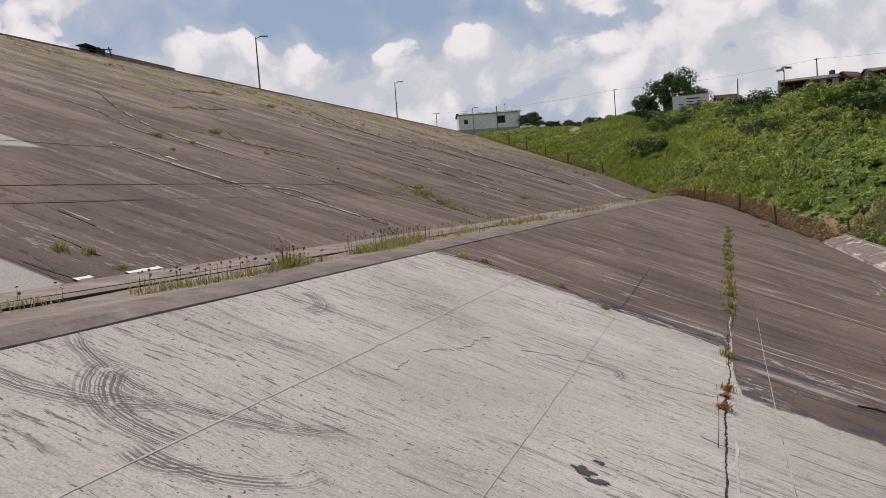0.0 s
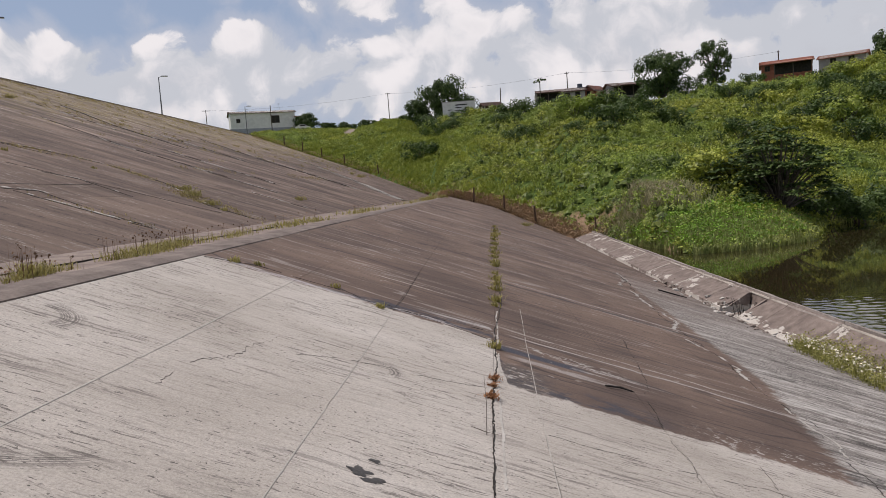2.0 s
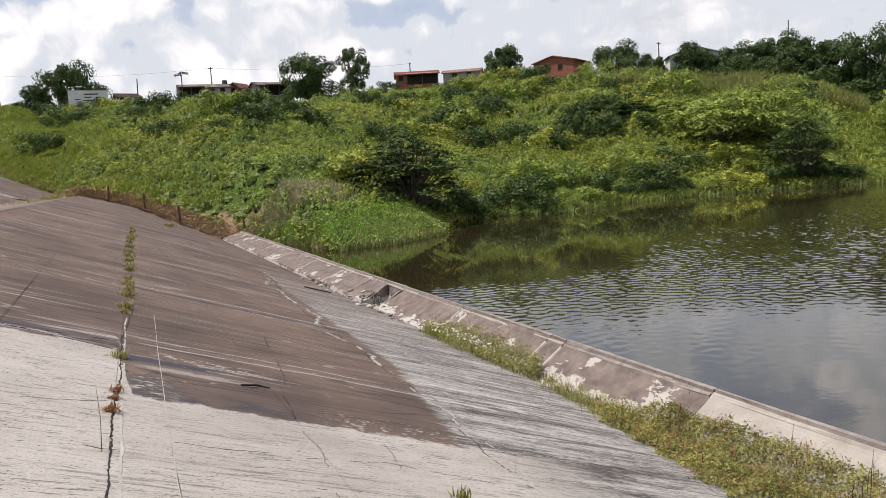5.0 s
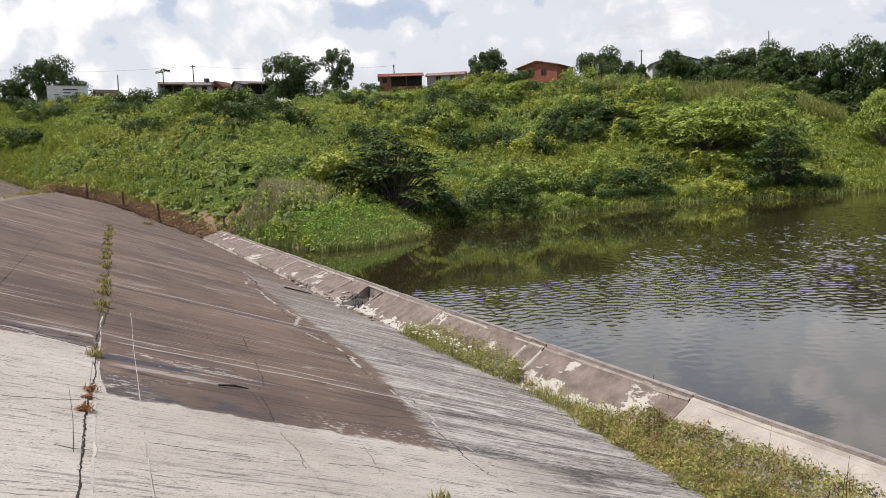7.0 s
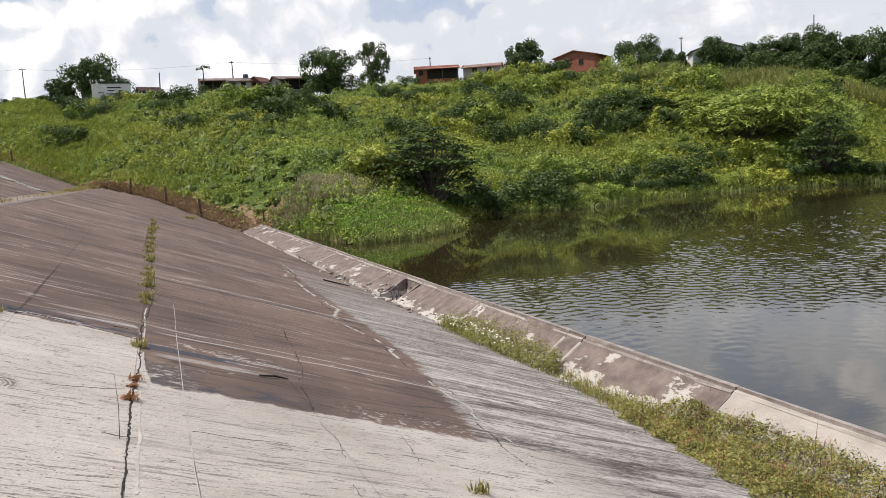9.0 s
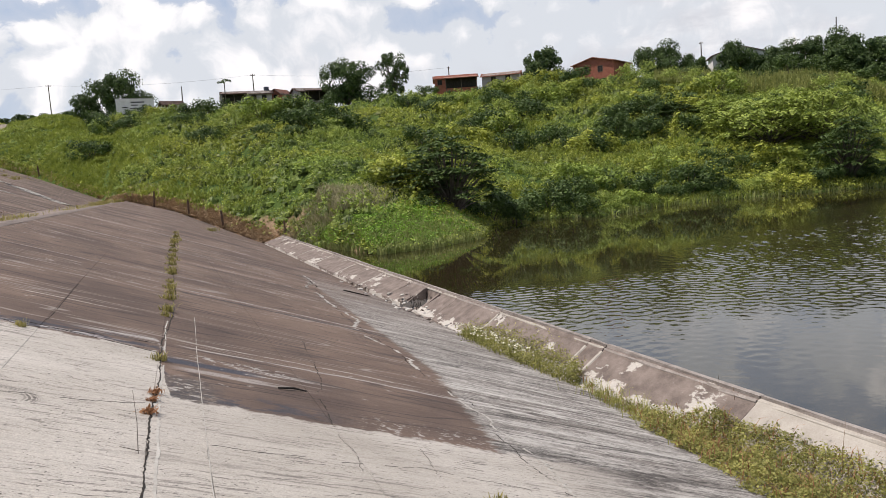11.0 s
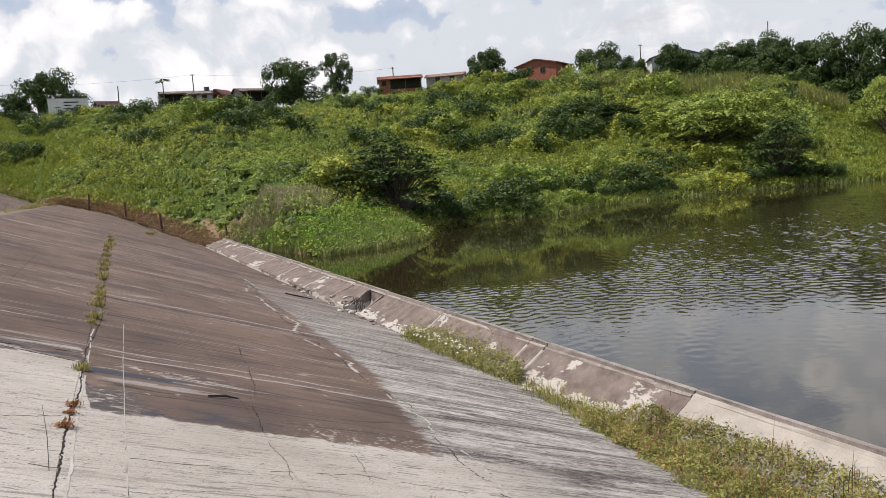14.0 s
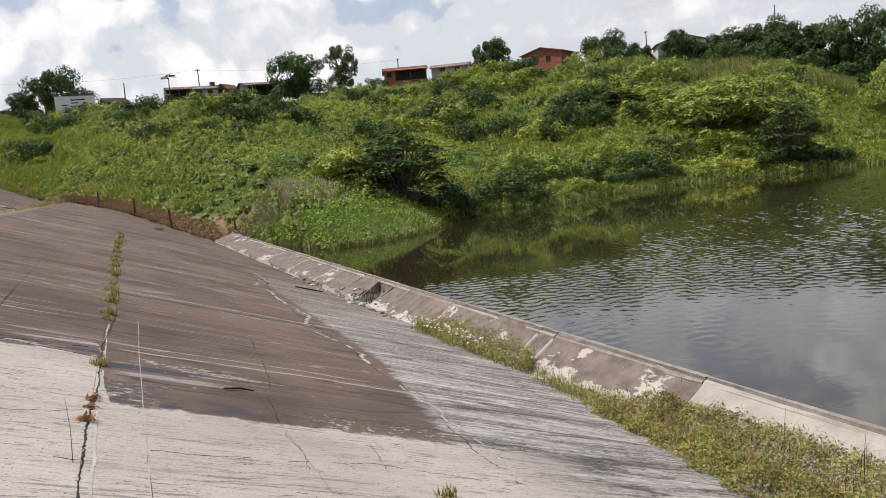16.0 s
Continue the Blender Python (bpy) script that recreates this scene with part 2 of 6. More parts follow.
    # the scoured corner beside the grassy joint: slate film, chipped to the pale concrete under it
    chip = noise_at(t, p, 11.0, 5.0, 0.7, (0.7, 1.3, 1), (1, 4, 0))
    corner = maths(t, "MULTIPLY", maths(t, "MULTIPLY", step(t, x, 0.10, 0.16), step(t, maths(t, "ADD", x, maths(t, "MULTIPLY", chip, 0.5)), 0.95, 0.60)), step(t, y, 7.25, 6.95))
    brown = mixc(t, maths(t, "MULTIPLY", corner, 0.85), brown, ramp(t, chip, [(0.44, (0.065, 0.062, 0.065)), (0.55, (0.14, 0.115, 0.10)), (0.60, (0.42, 0.40, 0.375))]))
    flow = maths(t, "ADD", y, maths(t, "MULTIPLY", sway, 0.5))
    slate = maths(t, "MULTIPLY", maths(t, "MULTIPLY", step(t, maths(t, "ABSOLUTE", maths(t, "SUBTRACT", flow, 7.76)), 0.15, 0.07), maths(t, "MULTIPLY", step(t, x, 0.12, 0.2), step(t, x, 1.15, 0.85))), step(t, chip, 0.30, 0.42))
    brown = mixc(t, slate, brown, (0.060, 0.062, 0.078))
    froth = maths(t, "MULTIPLY", maths(t, "MULTIPLY", step(t, maths(t, "ABSOLUTE", maths(t, "SUBTRACT", flow, 8.08)), 0.22, 0.10), maths(t, "MULTIPLY", step(t, x, 0.35, 0.5), step(t, x, 1.7, 1.1))), step(t, chip, 0.52, 0.58))
    brown = mixc(t, maths(t, "MULTIPLY", froth, 0.85), brown, (0.42, 0.40, 0.375))
    # crumbs of pale concrete left along the torn lower edge
    crumbs = maths(t, "MULTIPLY", maths(t, "MULTIPLY", step(t, off, 0.75, 0.25), step(t, x, 1.6, 2.1)), step(t, noise_at(t, p, 16.0, 3.0, 0.65, (0.8, 1.2, 1), (6, 2, 0)), 0.57, 0.61))
    brown = mixc(t, maths(t, "MULTIPLY", crumbs, 0.85), brown, (0.40, 0.375, 0.35))
    white = ramp(t, maths(t, "ADD", maths(t, "MULTIPLY", blot, 0.6), maths(t, "MULTIPLY", s1, 0.4)),
                 [(0.36, (0.36, 0.33, 0.292)), (0.5, (0.44, 0.408, 0.368)), (0.64, (0.52, 0.488, 0.448))])
    white = mixc(t, 1.0, white, ramp(t, s3, [(0.30, 0.80), (0.46, 1.0), (0.7, 1.06)]), "MULTIPLY")
    where = step(t, noise_at(t, p, 0.9, 4.0, 0.6, None, (4, 4, 0)), 0.36, 0.56)
    s4, s5 = fall_lines(t, p, 0.030, 0.30, 13.0, 4.0), fall_lines(t, p, 0.014, 0.12, 17.0, 3.0)
    drag = maths(t, "MAXIMUM", maths(t, "MULTIPLY", step(t, s4, 0.435, 0.395), step(t, s5, 0.60, 0.48)), maths(t, "MULTIPLY", step(t, s2, 0.42, 0.37), 0.7))
    white = mixc(t, maths(t, "MULTIPLY", maths(t, "MULTIPLY", drag, where), 0.85), white, (0.115, 0.102, 0.094))
    pits = maths(t, "MULTIPLY", step(t, noise_at(t, p, 38.0, 2.0, 0.5, (0.8, 1.2, 1), (2, 7, 0)), 0.66, 0.70), step(t, noise_at(t, p, 1.6, 4.0, 0.7, None, (3, 5, 0)), 0.44, 0.56))
    white = mixc(t, maths(t, "MULTIPLY", pits, 0.9), white, (0.075, 0.068, 0.062))
    fleck = maths(t, "MULTIPLY", step(t, noise_at(t, p, 26.0, 3.0, 0.6, (0.38, 1.6, 1)), 0.645, 0.675), step(t, noise_at(t, p, 2.2, 3.0, 0.6, None, (8, 1, 0)), 0.40, 0.54))
    white = mixc(t, maths(t, "MULTIPLY", fleck, 0.85), white, (0.09, 0.082, 0.075))
    # trowel sweeps: dark arcs
    for cx, cy, r0, r1, fx, fy in ((-2.17, 2.90, 0.40, 0.68, -0.50, -0.86), (-2.89, 2.97, 0.58, 0.82, 0.25, -0.97), (-2.41, 3.63, 0.88, 1.08, 0.10, -1.0), (-2.05, 2.40, 0.14, 0.32, 0.40, -0.90), (-2.01, 2.73, 0.40, 0.60, 0.50, -0.86), (-2.9, 4.6, 0.2, 0.42, 1.0, 0.6), (-0.9, 5.6, 0.15, 0.32, 1.0, 1.0)):
        dx, dy = maths(t, "SUBTRACT", x, cx), maths(t, "SUBTRACT", y, cy)
        r = maths(t, "SQRT", maths(t, "ADD", maths(t, "MULTIPLY", dx, dx), maths(t, "MULTIPLY", dy, dy)))
        r = maths(t, "ADD", r, maths(t, "MULTIPLY", maths(t, "SUBTRACT", noise_at(t, p, 2.5, 3.0, 0.6), 0.5), 0.08))
        rings = node(t, "ShaderNodeTexNoise", {"W": maths(t, "MULTIPLY", r, 70.0), "Scale": 1.0, "Detail": 1.0}, noise_dimensions="1D").outputs[0]
        sector = maths(t, "DIVIDE", maths(t, "ADD", maths(t, "MULTIPLY", dx, fx), maths(t, "MULTIPLY", dy, fy)), r)
        zone = maths(t, "MULTIPLY", maths(t, "MULTIPLY", step(t, r, r0, r0 + 0.06), step(t, r, r1, r1 - 0.12)), step(t, sector, 0.62, 0.80))
        arcs = maths(t, "MULTIPLY", maths(t, "MULTIPLY", step(t, rings, 0.54, 0.48), zone), step(t, noise_at(t, p, 5.0, 4.0, 0.7), 0.34, 0.46))
        white = mixc(t, maths(t, "MULTIPLY", arcs, 0.85), white, (0.115, 0.104, 0.095))
    grey = ramp(t, maths(t, "ADD", maths(t, "MULTIPLY", s2, 0.45), maths(t, "MULTIPLY", s1, 0.55)), [(0.40, (0.185, 0.165, 0.150)), (0.50, (0.31, 0.29, 0.268)), (0.60, (0.42, 0.40, 0.375))])
    for v, level, half, tone, much in ((s2, 0.455, 0.020, (0.085, 0.075, 0.07), 0.75), (s1, 0.45, 0.018, (0.075, 0.067, 0.064), 0.85), (s1, 0.52, 0.010, (0.085, 0.075, 0.07), 0.8), (s0, 0.46, 0.012, (0.06, 0.055, 0.052), 0.85), (s0, 0.55, 0.010, (0.52, 0.50, 0.47), 0.8), (s2, 0.56, 0.012, (0.50, 0.48, 0.45), 0.6)):
        grey = mixc(t, maths(t, "MULTIPLY", maths(t, "MULTIPLY", trickle(t, v, level, half), step(t, s5, 0.36, 0.5)), much), grey, tone)
    grey = mixc(t, 1.0, grey, ramp(t, noise_at(t, p, 9.0, 4.0, 0.7, (0.8, 1.3, 1)), [(0.34, 0.62), (0.5, 1.0), (0.66, 1.2)]), "MULTIPLY")
    c = mixc(t, band, brown, grey)
    c = mixc(t, maths(t, "MULTIPLY", pale, step(t, gx, 1.6, 0.2)), c, white)
    c = mixc(t, 0.45, c, mixc(t, 1.0, c, ramp(t, grain, [(0.3, 0.5), (0.7, 1.5)]), "MULTIPLY"))
    t.links.new(c, b.inputs["Base Color"])
    worn = noise_at(t, p, 14.0, 4.0, 0.65, (0.8, 1.3, 1))
    bump(t, b, maths(t, "ADD", maths(t, "ADD", maths(t, "MULTIPLY", grain, 0.3), maths(t, "MULTIPLY", s3, 0.4)), maths(t, "MULTIPLY", worn, 0.9)), 0.7, 0.016)
    return m


def upper_concrete():
    """The old upper lining: brown-grey film, pale worn patches, lime along the seams, straw-coloured growth near the crest."""
    m, t, b = material("upper_slope_concrete", 0.92, 0.0, 0.2)
    p, x, y, z = place(t)
    s1, s2, s3 = fall_lines(t, p, 1.3, 7.0, 2.0), fall_lines(t, p, 0.30, 3.0, 5.0), fall_lines(t, p, 0.09, 0.8, 7.0)
    blot = noise_at(t, p, 0.22, 5.0, 0.62)
    grain = noise_at(t, p, 45.0, 3.0, 0.75)
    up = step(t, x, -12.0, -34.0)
    brown = ramp(t, maths(t, "ADD", maths(t, "MULTIPLY", s1, 0.45), maths(t, "MULTIPLY", blot, 0.55)),
                 [(0.38, (0.100, 0.075, 0.065)), (0.5, (0.146, 0.109, 0.091)), (0.61, (0.205, 0.153, 0.124))])
    brown = mixc(t, 1.0, brown, ramp(t, s2, [(0.36, 0.86), (0.5, 1.0), (0.64, 1.12)]), "MULTIPLY")
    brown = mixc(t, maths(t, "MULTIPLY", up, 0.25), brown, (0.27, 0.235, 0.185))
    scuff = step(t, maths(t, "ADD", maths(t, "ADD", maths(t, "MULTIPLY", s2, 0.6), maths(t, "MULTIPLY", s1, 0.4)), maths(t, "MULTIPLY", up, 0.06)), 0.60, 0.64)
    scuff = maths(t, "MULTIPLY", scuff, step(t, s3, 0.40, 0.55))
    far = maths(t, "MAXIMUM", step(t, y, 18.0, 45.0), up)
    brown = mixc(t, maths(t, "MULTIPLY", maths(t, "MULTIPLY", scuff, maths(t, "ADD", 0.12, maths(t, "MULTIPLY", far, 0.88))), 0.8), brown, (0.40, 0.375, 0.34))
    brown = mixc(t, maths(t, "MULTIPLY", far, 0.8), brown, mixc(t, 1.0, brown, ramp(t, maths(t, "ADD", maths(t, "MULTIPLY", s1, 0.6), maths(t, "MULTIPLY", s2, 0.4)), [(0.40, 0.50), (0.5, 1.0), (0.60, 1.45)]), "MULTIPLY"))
    straw = step(t, maths(t, "ADD", noise_at(t, p, 1.4, 7.0, 0.72, (0.5, 1.2, 0.5), (1, 9, 2)), maths(t, "MULTIPLY", up, 0.10)), 0.58, 0.66)
    brown = mixc(t, maths(t, "MULTIPLY", straw, maths(t, "ADD", maths(t, "MULTIPLY", up, 0.85), 0.05)), brown, (0.27, 0.215, 0.095))
    black = step(t, maths(t, "ADD", maths(t, "MULTIPLY", s2, 0.5), maths(t, "MULTIPLY", s1, 0.5)), 0.41, 0.36)
    brown = mixc(t, maths(t, "MULTIPLY", maths(t, "MULTIPLY", black, step(t, s3, 0.62, 0.48)), maths(t, "ADD", 0.25, maths(t, "MULTIPLY", far, 0.6))), brown, (0.055, 0.047, 0.045))
    brown = mixc(t, maths(t, "MULTIPLY", maths(t, "MULTIPLY", trickle(t, s1, 0.455, 0.009), step(t, s3, 0.38, 0.5)), 0.8), brown, (0.045, 0.039, 0.037))
    brown = mixc(t, maths(t, "MULTIPLY", maths(t, "MULTIPLY", trickle(t, s1, 0.55, 0.008), step(t, s3, 0.42, 0.52)), 0.5), brown, (0.42, 0.395, 0.36))
    # two small areas recast in pale concrete
    recast = maths(t, "MAXIMUM", maths(t, "MULTIPLY", step(t, y, 5.42, 5.36), step(t, x, -7.2, -6.9)),
                   maths(t, "MULTIPLY", step(t, y, 10.9, 10.7), maths(t, "MULTIPLY", step(t, x, -11.6, -11.8), step(t, x, -13.4, -13.1))))
    brown = mixc(t, maths(t, "MULTIPLY", recast, 0.9), brown, (0.42, 0.395, 0.36))
    c = mixc(t, 0.4, brown, mixc(t, 1.0, brown, ramp(t, grain, [(0.3, 0.5), (0.7, 1.5)]), "MULTIPLY"))
    o = t.nodes.new("ShaderNodeObjectInfo")
    k = maths(t, "ADD", maths(t, "MULTIPLY", o.outputs["Random"], 0.2), 0.84)
    c = mixc(t, 1.0, c, node(t, "ShaderNodeCombineColor", {0: k, 1: k, 2: k}).outputs[0], "MULTIPLY")
    t.links.new(c, b.inputs["Base Color"])
    bump(t, b, maths(t, "ADD", maths(t, "MULTIPLY", grain, 0.5), maths(t, "MULTIPLY", s3, 0.5)), 0.5, 0.015)
    return m


def foliage(name, dark, light, trans=0.25, scale=0.6, hues=False):
    """Leaves: colour drifts over the hill, differs from clump to clump and leaf to leaf; light shines through."""
    m, t, b = material(name, 0.6, 0.0, 0.3)
    g = t.nodes.new("ShaderNodeNewGeometry")
    n = noise_at(t, g.outputs["Position"], scale, 3.0, 0.6)
    f = noise_at(t, g.outputs["Position"], scale * 5.0, 2.0, 0.6)
    v = maths(t, "ADD", maths(t, "ADD", maths(t, "MULTIPLY", n, 0.47), maths(t, "MULTIPLY", f, 0.41)), maths(t, "MULTIPLY", g.outputs["Random Per Island"], 0.12))
    c = ramp(t, v, [(0.34, dark), (0.64, light)])
    if hues:      # older, yellower growth in broad drifts
        yellow = step(t, noise_at(t, g.outputs["Position"], 0.06, 3.0, 0.6), 0.40, 0.58)
        c = mixc(t, 1.0, c, mixc(t, yellow, (0.88, 1.0, 1.0), (1.10, 1.05, 0.85)), "MULTIPLY")
    t.links.new(c, b.inputs["Base Color"])
    tr = node(t, "ShaderNodeBsdfTranslucent", {"Color": c})
    mix = node(t, "ShaderNodeMixShader", {0: trans, 1: b.outputs[0], 2: tr.outputs[0]})
    t.links.new(mix.outputs[0], t.nodes["Material Output"].inputs[0])
    return m


def lake_water():
    m, t, b = material("lake_water", 0.03, 0.0, 0.6)
    p, x, y, z = place(t)
    b.inputs["Base Color"].default_value = (0.030, 0.024, 0.011, 1)
    b.inputs["IOR"].default_value = 1.62
    fine = noise_at(t, p, 7.0, 2.0, 0.5, (0.9, 1.2, 1))
    chop = noise_at(t, p, 3.0, 2.0, 0.5, (0.85, 1.15, 1), (5, 2, 0))
    # wind ruffles a belt of open water; the lee of the hill stays smooth and the near water is only wrinkled
    drift = maths(t, "MULTIPLY", noise_at(t, p, 0.16, 4.0, 0.65), 9.0)
    off = maths(t, "SUBTRACT", maths(t, "ADD", y, drift), maths(t, "MULTIPLY", maths(t, "MAXIMUM", maths(t, "SUBTRACT", x, 18.5), 0.0), 0.50))
    ruffled = step(t, off, 31.0, 27.5)
    near = step(t, maths(t, "ADD", y, maths(t, "MULTIPLY", noise_at(t, p, 0.3, 3.0, 0.6), 5.0)), 20.5, 16.0)
    force = maths(t, "ADD", 0.06, maths(t, "MULTIPLY", ruffled, maths(t, "SUBTRACT", 0.94, maths(t, "MULTIPLY", near, 0.84))))
    h = maths(t, "MULTIPLY", maths(t, "ADD", maths(t, "MULTIPLY", fine, 0.35), chop), force)
    bump(t, b, h, 1.0, 0.008)
    return m


def ground_soil():
    m, t, b = material("hill_ground", 0.95, 0.0, 0.15)
    p, x, y, z = place(t)
    n = noise_at(t, p, 0.35, 6.0, 0.65)
    f = noise_at(t, p, 6.0, 4.0, 0.65)
    c = ramp(t, maths(t, "ADD", maths(t, "MULTIPLY", n, 0.65), maths(t, "MULTIPLY", f, 0.35)),
             [(0.34, (0.030, 0.055, 0.012)), (0.5, (0.06, 0.10, 0.02)), (0.64, (0.13, 0.165, 0.04))])
    reach = maths(t, "ADD", y, maths(t, "MULTIPLY", x, 2.35))      # runs parallel to the lining's end
    cut = maths(t, "MULTIPLY", step(t, maths(t, "ADD", reach, maths(t, "MULTIPLY", n, 6.0)), 88.5, 85.0), maths(t, "MULTIPLY", step(t, x, -7.0, -3.0), step(t, x, 13.0, 10.5)))
    c = mixc(t, maths(t, "MULTIPLY", cut, 0.9), c, ramp(t, f, [(0.35, (0.16, 0.10, 0.065)), (0.65, (0.34, 0.23, 0.155))]))
    dx, dy = maths(t, "MULTIPLY", maths(t, "ADD", x, 29.5), 0.55), maths(t, "MULTIPLY", maths(t, "SUBTRACT", y, 184.0), 0.12)
    worn = step(t, maths(t, "ADD", maths(t, "ADD", maths(t, "MULTIPLY", dx, dx), maths(t, "MULTIPLY", dy, dy)), maths(t, "MULTIPLY", f, 0.5)), 1.3, 0.9)
    c = mixc(t, worn, c, ramp(t, f, [(0.35, (0.20, 0.165, 0.13)), (0.65, (0.33, 0.28, 0.23))]))
    t.links.new(c, b.inputs["Base Color"])
    bump(t, b, f, 0.8, 0.08)
    return m


M_LOW, M_UP = slope_concrete(), upper_concrete()
M_BED = speckled("joint_mortar", (0.10, 0.09, 0.08), (0.24, 0.22, 0.20), 5.0, 0.95)
M_BERM = speckled("berm_concrete", (0.11, 0.085, 0.075), (0.32, 0.262, 0.225), 2.2, 0.92, 40.0, 0.4)
M_LIP = speckled("berm_lip_concrete", (0.095, 0.074, 0.066), (0.245, 0.205, 0.178), 3.2, 0.9, 40.0, 0.4)


def peeling_render():
    m, t, b = material("peeling_kerb_render", 0.9, 0.0, 0.25)
    p, x, y, z = place(t)
    n, f = noise_at(t, p, 1.1, 8.0, 0.7, (1, 0.6, 1)), noise_at(t, p, 45.0, 3.0, 0.7)
    film = ramp(t, noise_at(t, p, 3.0, 5.0, 0.6), [(0.35, (0.135, 0.108, 0.095)), (0.65, (0.235, 0.192, 0.168))])
    low = step(t, z, -4.0, -4.25)
    bare = step(t, maths(t, "SUBTRACT", maths(t, "ADD", n, maths(t, "MULTIPLY", low, 0.15)), maths(t, "MULTIPLY", step(t, y, 14.0, 18.0), 0.02)), 0.555, 0.575)
    c = mixc(t, maths(t, "MULTIPLY", bare, 0.9), film, (0.50, 0.47, 0.425))
    c = mixc(t, 0.4, c, mixc(t, 1.0, c, ramp(t, f, [(0.3, 0.55), (0.7, 1.45)]), "MULTIPLY"))
    t.links.new(c, b.inputs["Base Color"])
    bump(t, b, maths(t, "ADD", f, maths(t, "MULTIPLY", bare, -0.6)), 0.5, 0.012)
    return m


M_KERB = peeling_render()
M_OLD = speckled("old_render", (0.17, 0.14, 0.12), (0.30, 0.255, 0.22), 1.2, 0.9, 45.0, 0.4, 0.15)
M_KERBW = speckled("pale_kerb_render", (0.30, 0.27, 0.235), (0.47, 0.435, 0.385), 2.5, 0.9, 45.0, 0.3)
M_COPE = speckled("coping_mortar", (0.17, 0.145, 0.13), (0.38, 0.34, 0.31), 4.0, 0.9, 40.0, 0.4)
M_WATER, M_GROUND = lake_water(), ground_soil()

# ---- the lie of the land ----


def smooth(v, a, b):
    k = np.clip((np.asarray(v, float) - a) / (b - a), 0, 1)
    return k * k * (3 - 2 * k)


EDGE_X = np.array([-56.0, -50.0, -40.0, -28.0, -18.0, -6.0, -3.6, -0.23, 2.6, 5.0, 8.65])
EDGE_Y = np.array([176.0, 170.0, 158.0, 146.0, 136.0, 104.0, 86.0, 77.1, 70.4, 64.7, 56.0])


def edge_y(x):
    """Where the lining ends at the hillside."""
    return np.interp(x, EDGE_X, EDGE_Y)


def z_lining(x, y):
    """Height of the lined face: lower slope, berm, upper slope."""
    x, y = np.asarray(x, float), np.asarray(y, float)
    swell = 0.5 * smooth(y, 28, 72) * np.clip(1 - np.abs(x - 1.5) / 5.5, 0, 1)
    lower = -1.6 - 0.364 * x + swell
    upper = -0.47 + (0.364 + 0.00014 * (y - 60)) * (-x - 5.7)
    return np.where(x > -3.05, lower, np.where(x < -5.7, upper, -0.48))


SHORE_X = np.array([8.0, 8.65, 10.0, 11.1, 11.8, 15.6, 20.0, 23.0, 26.1, 31.0, 34.6, 41.0, 48.2, 58.5, 67.0, 73.0, 86.0, 110.0, 160.0, 260.0])
SHORE_Y = np.array([56.5, 56.0, 52.0, 46.4, 42.0, 42.6, 45.6, 52.0, 57.0, 56.4, 53.2, 57.0, 58.8, 58.0, 55.2, 53.0, 55.2, 60.0, 66.0, 70.0])
WATER_Z = -4.4


def z_hill(x, y):
    """The hillside beyond the lining and the lake."""
    x, y = np.asarray(x, float), np.asarray(y, float)
    base_y = np.where(x < 8.65, edge_y(np.minimum(x, 8.65)), np.interp(x, SHORE_X, SHORE_Y))
    base_z = np.where(x < 8.65, z_lining(np.minimum(x, 8.6), base_y), WATER_Z)
    base_z = np.where(x < -50, 15.9, base_z)
    q = y - base_y
    run = np.interp(x, [-60, -30, -15, -5, 10, 40, 70, 100, 200], [34, 36, 38, 60, 88, 86, 62, 36, 40])
    top = np.interp(x, [-200, -60, -44, -29, -20, -10, 10, 29, 43, 62, 83, 108, 125, 170], [19.00, 20.00, 19.60, 17.00, 17.60, 14.60, 12.45, 13.57, 14.42, 14.77, 12.97, 11.30, 11.61, 9.00])
    k = np.clip(q / run, 0, 1.6)
    rise = np.where(k < 1, k * (1.0 + 0.35 * (1 - k)), 1 + (k - 1) * 0.03)
    z = base_z + (top - base_z) * rise
    lumps = 0.5 * np.sin(x * 0.21 + 1.3) * np.sin(y * 0.17 + 0.4) + 0.3 * np.sin(x * 0.47 + y * 0.31)
    z = z + lumps * smooth(q, 2, 20)
    return np.where(q < 0, np.maximum(base_z + q * 0.5, -9.0), z)


def mesh_from(name, verts, faces, mat=None, smooth_shade=False):
    me = bpy.data.meshes.new(name)
    me.from_pydata([tuple(v) for v in verts], [], [tuple(f) for f in faces])
    if mat:
        me.materials.append(mat)
    if smooth_shade:
        me.polygons.foreach_set("use_smooth", [True] * len(me.polygons))
    me.update()
    return me


def sheet(name, xs, ys, zf, mat, smooth_shade=True):
    X, Y = np.meshgrid(xs, ys)
    V = np.stack([X.ravel(), Y.ravel(), zf(X, Y).ravel()], 1)
    n, m = len(xs), len(ys)
    i = np.arange(n * m).reshape(m, n)
    Fq = np.stack([i[:-1, :-1], i[:-1, 1:], i[1:, 1:], i[1:, :-1]], -1).reshape(-1, 4)
    return mesh_from(name, V.tolist(), Fq.tolist(), mat, smooth_shade)


def solid(name, mesh, parent=None, **tags):
    ob = new(name, mesh)
    if parent:
        ob.parent = parent
    return tagged(ob, **tags)


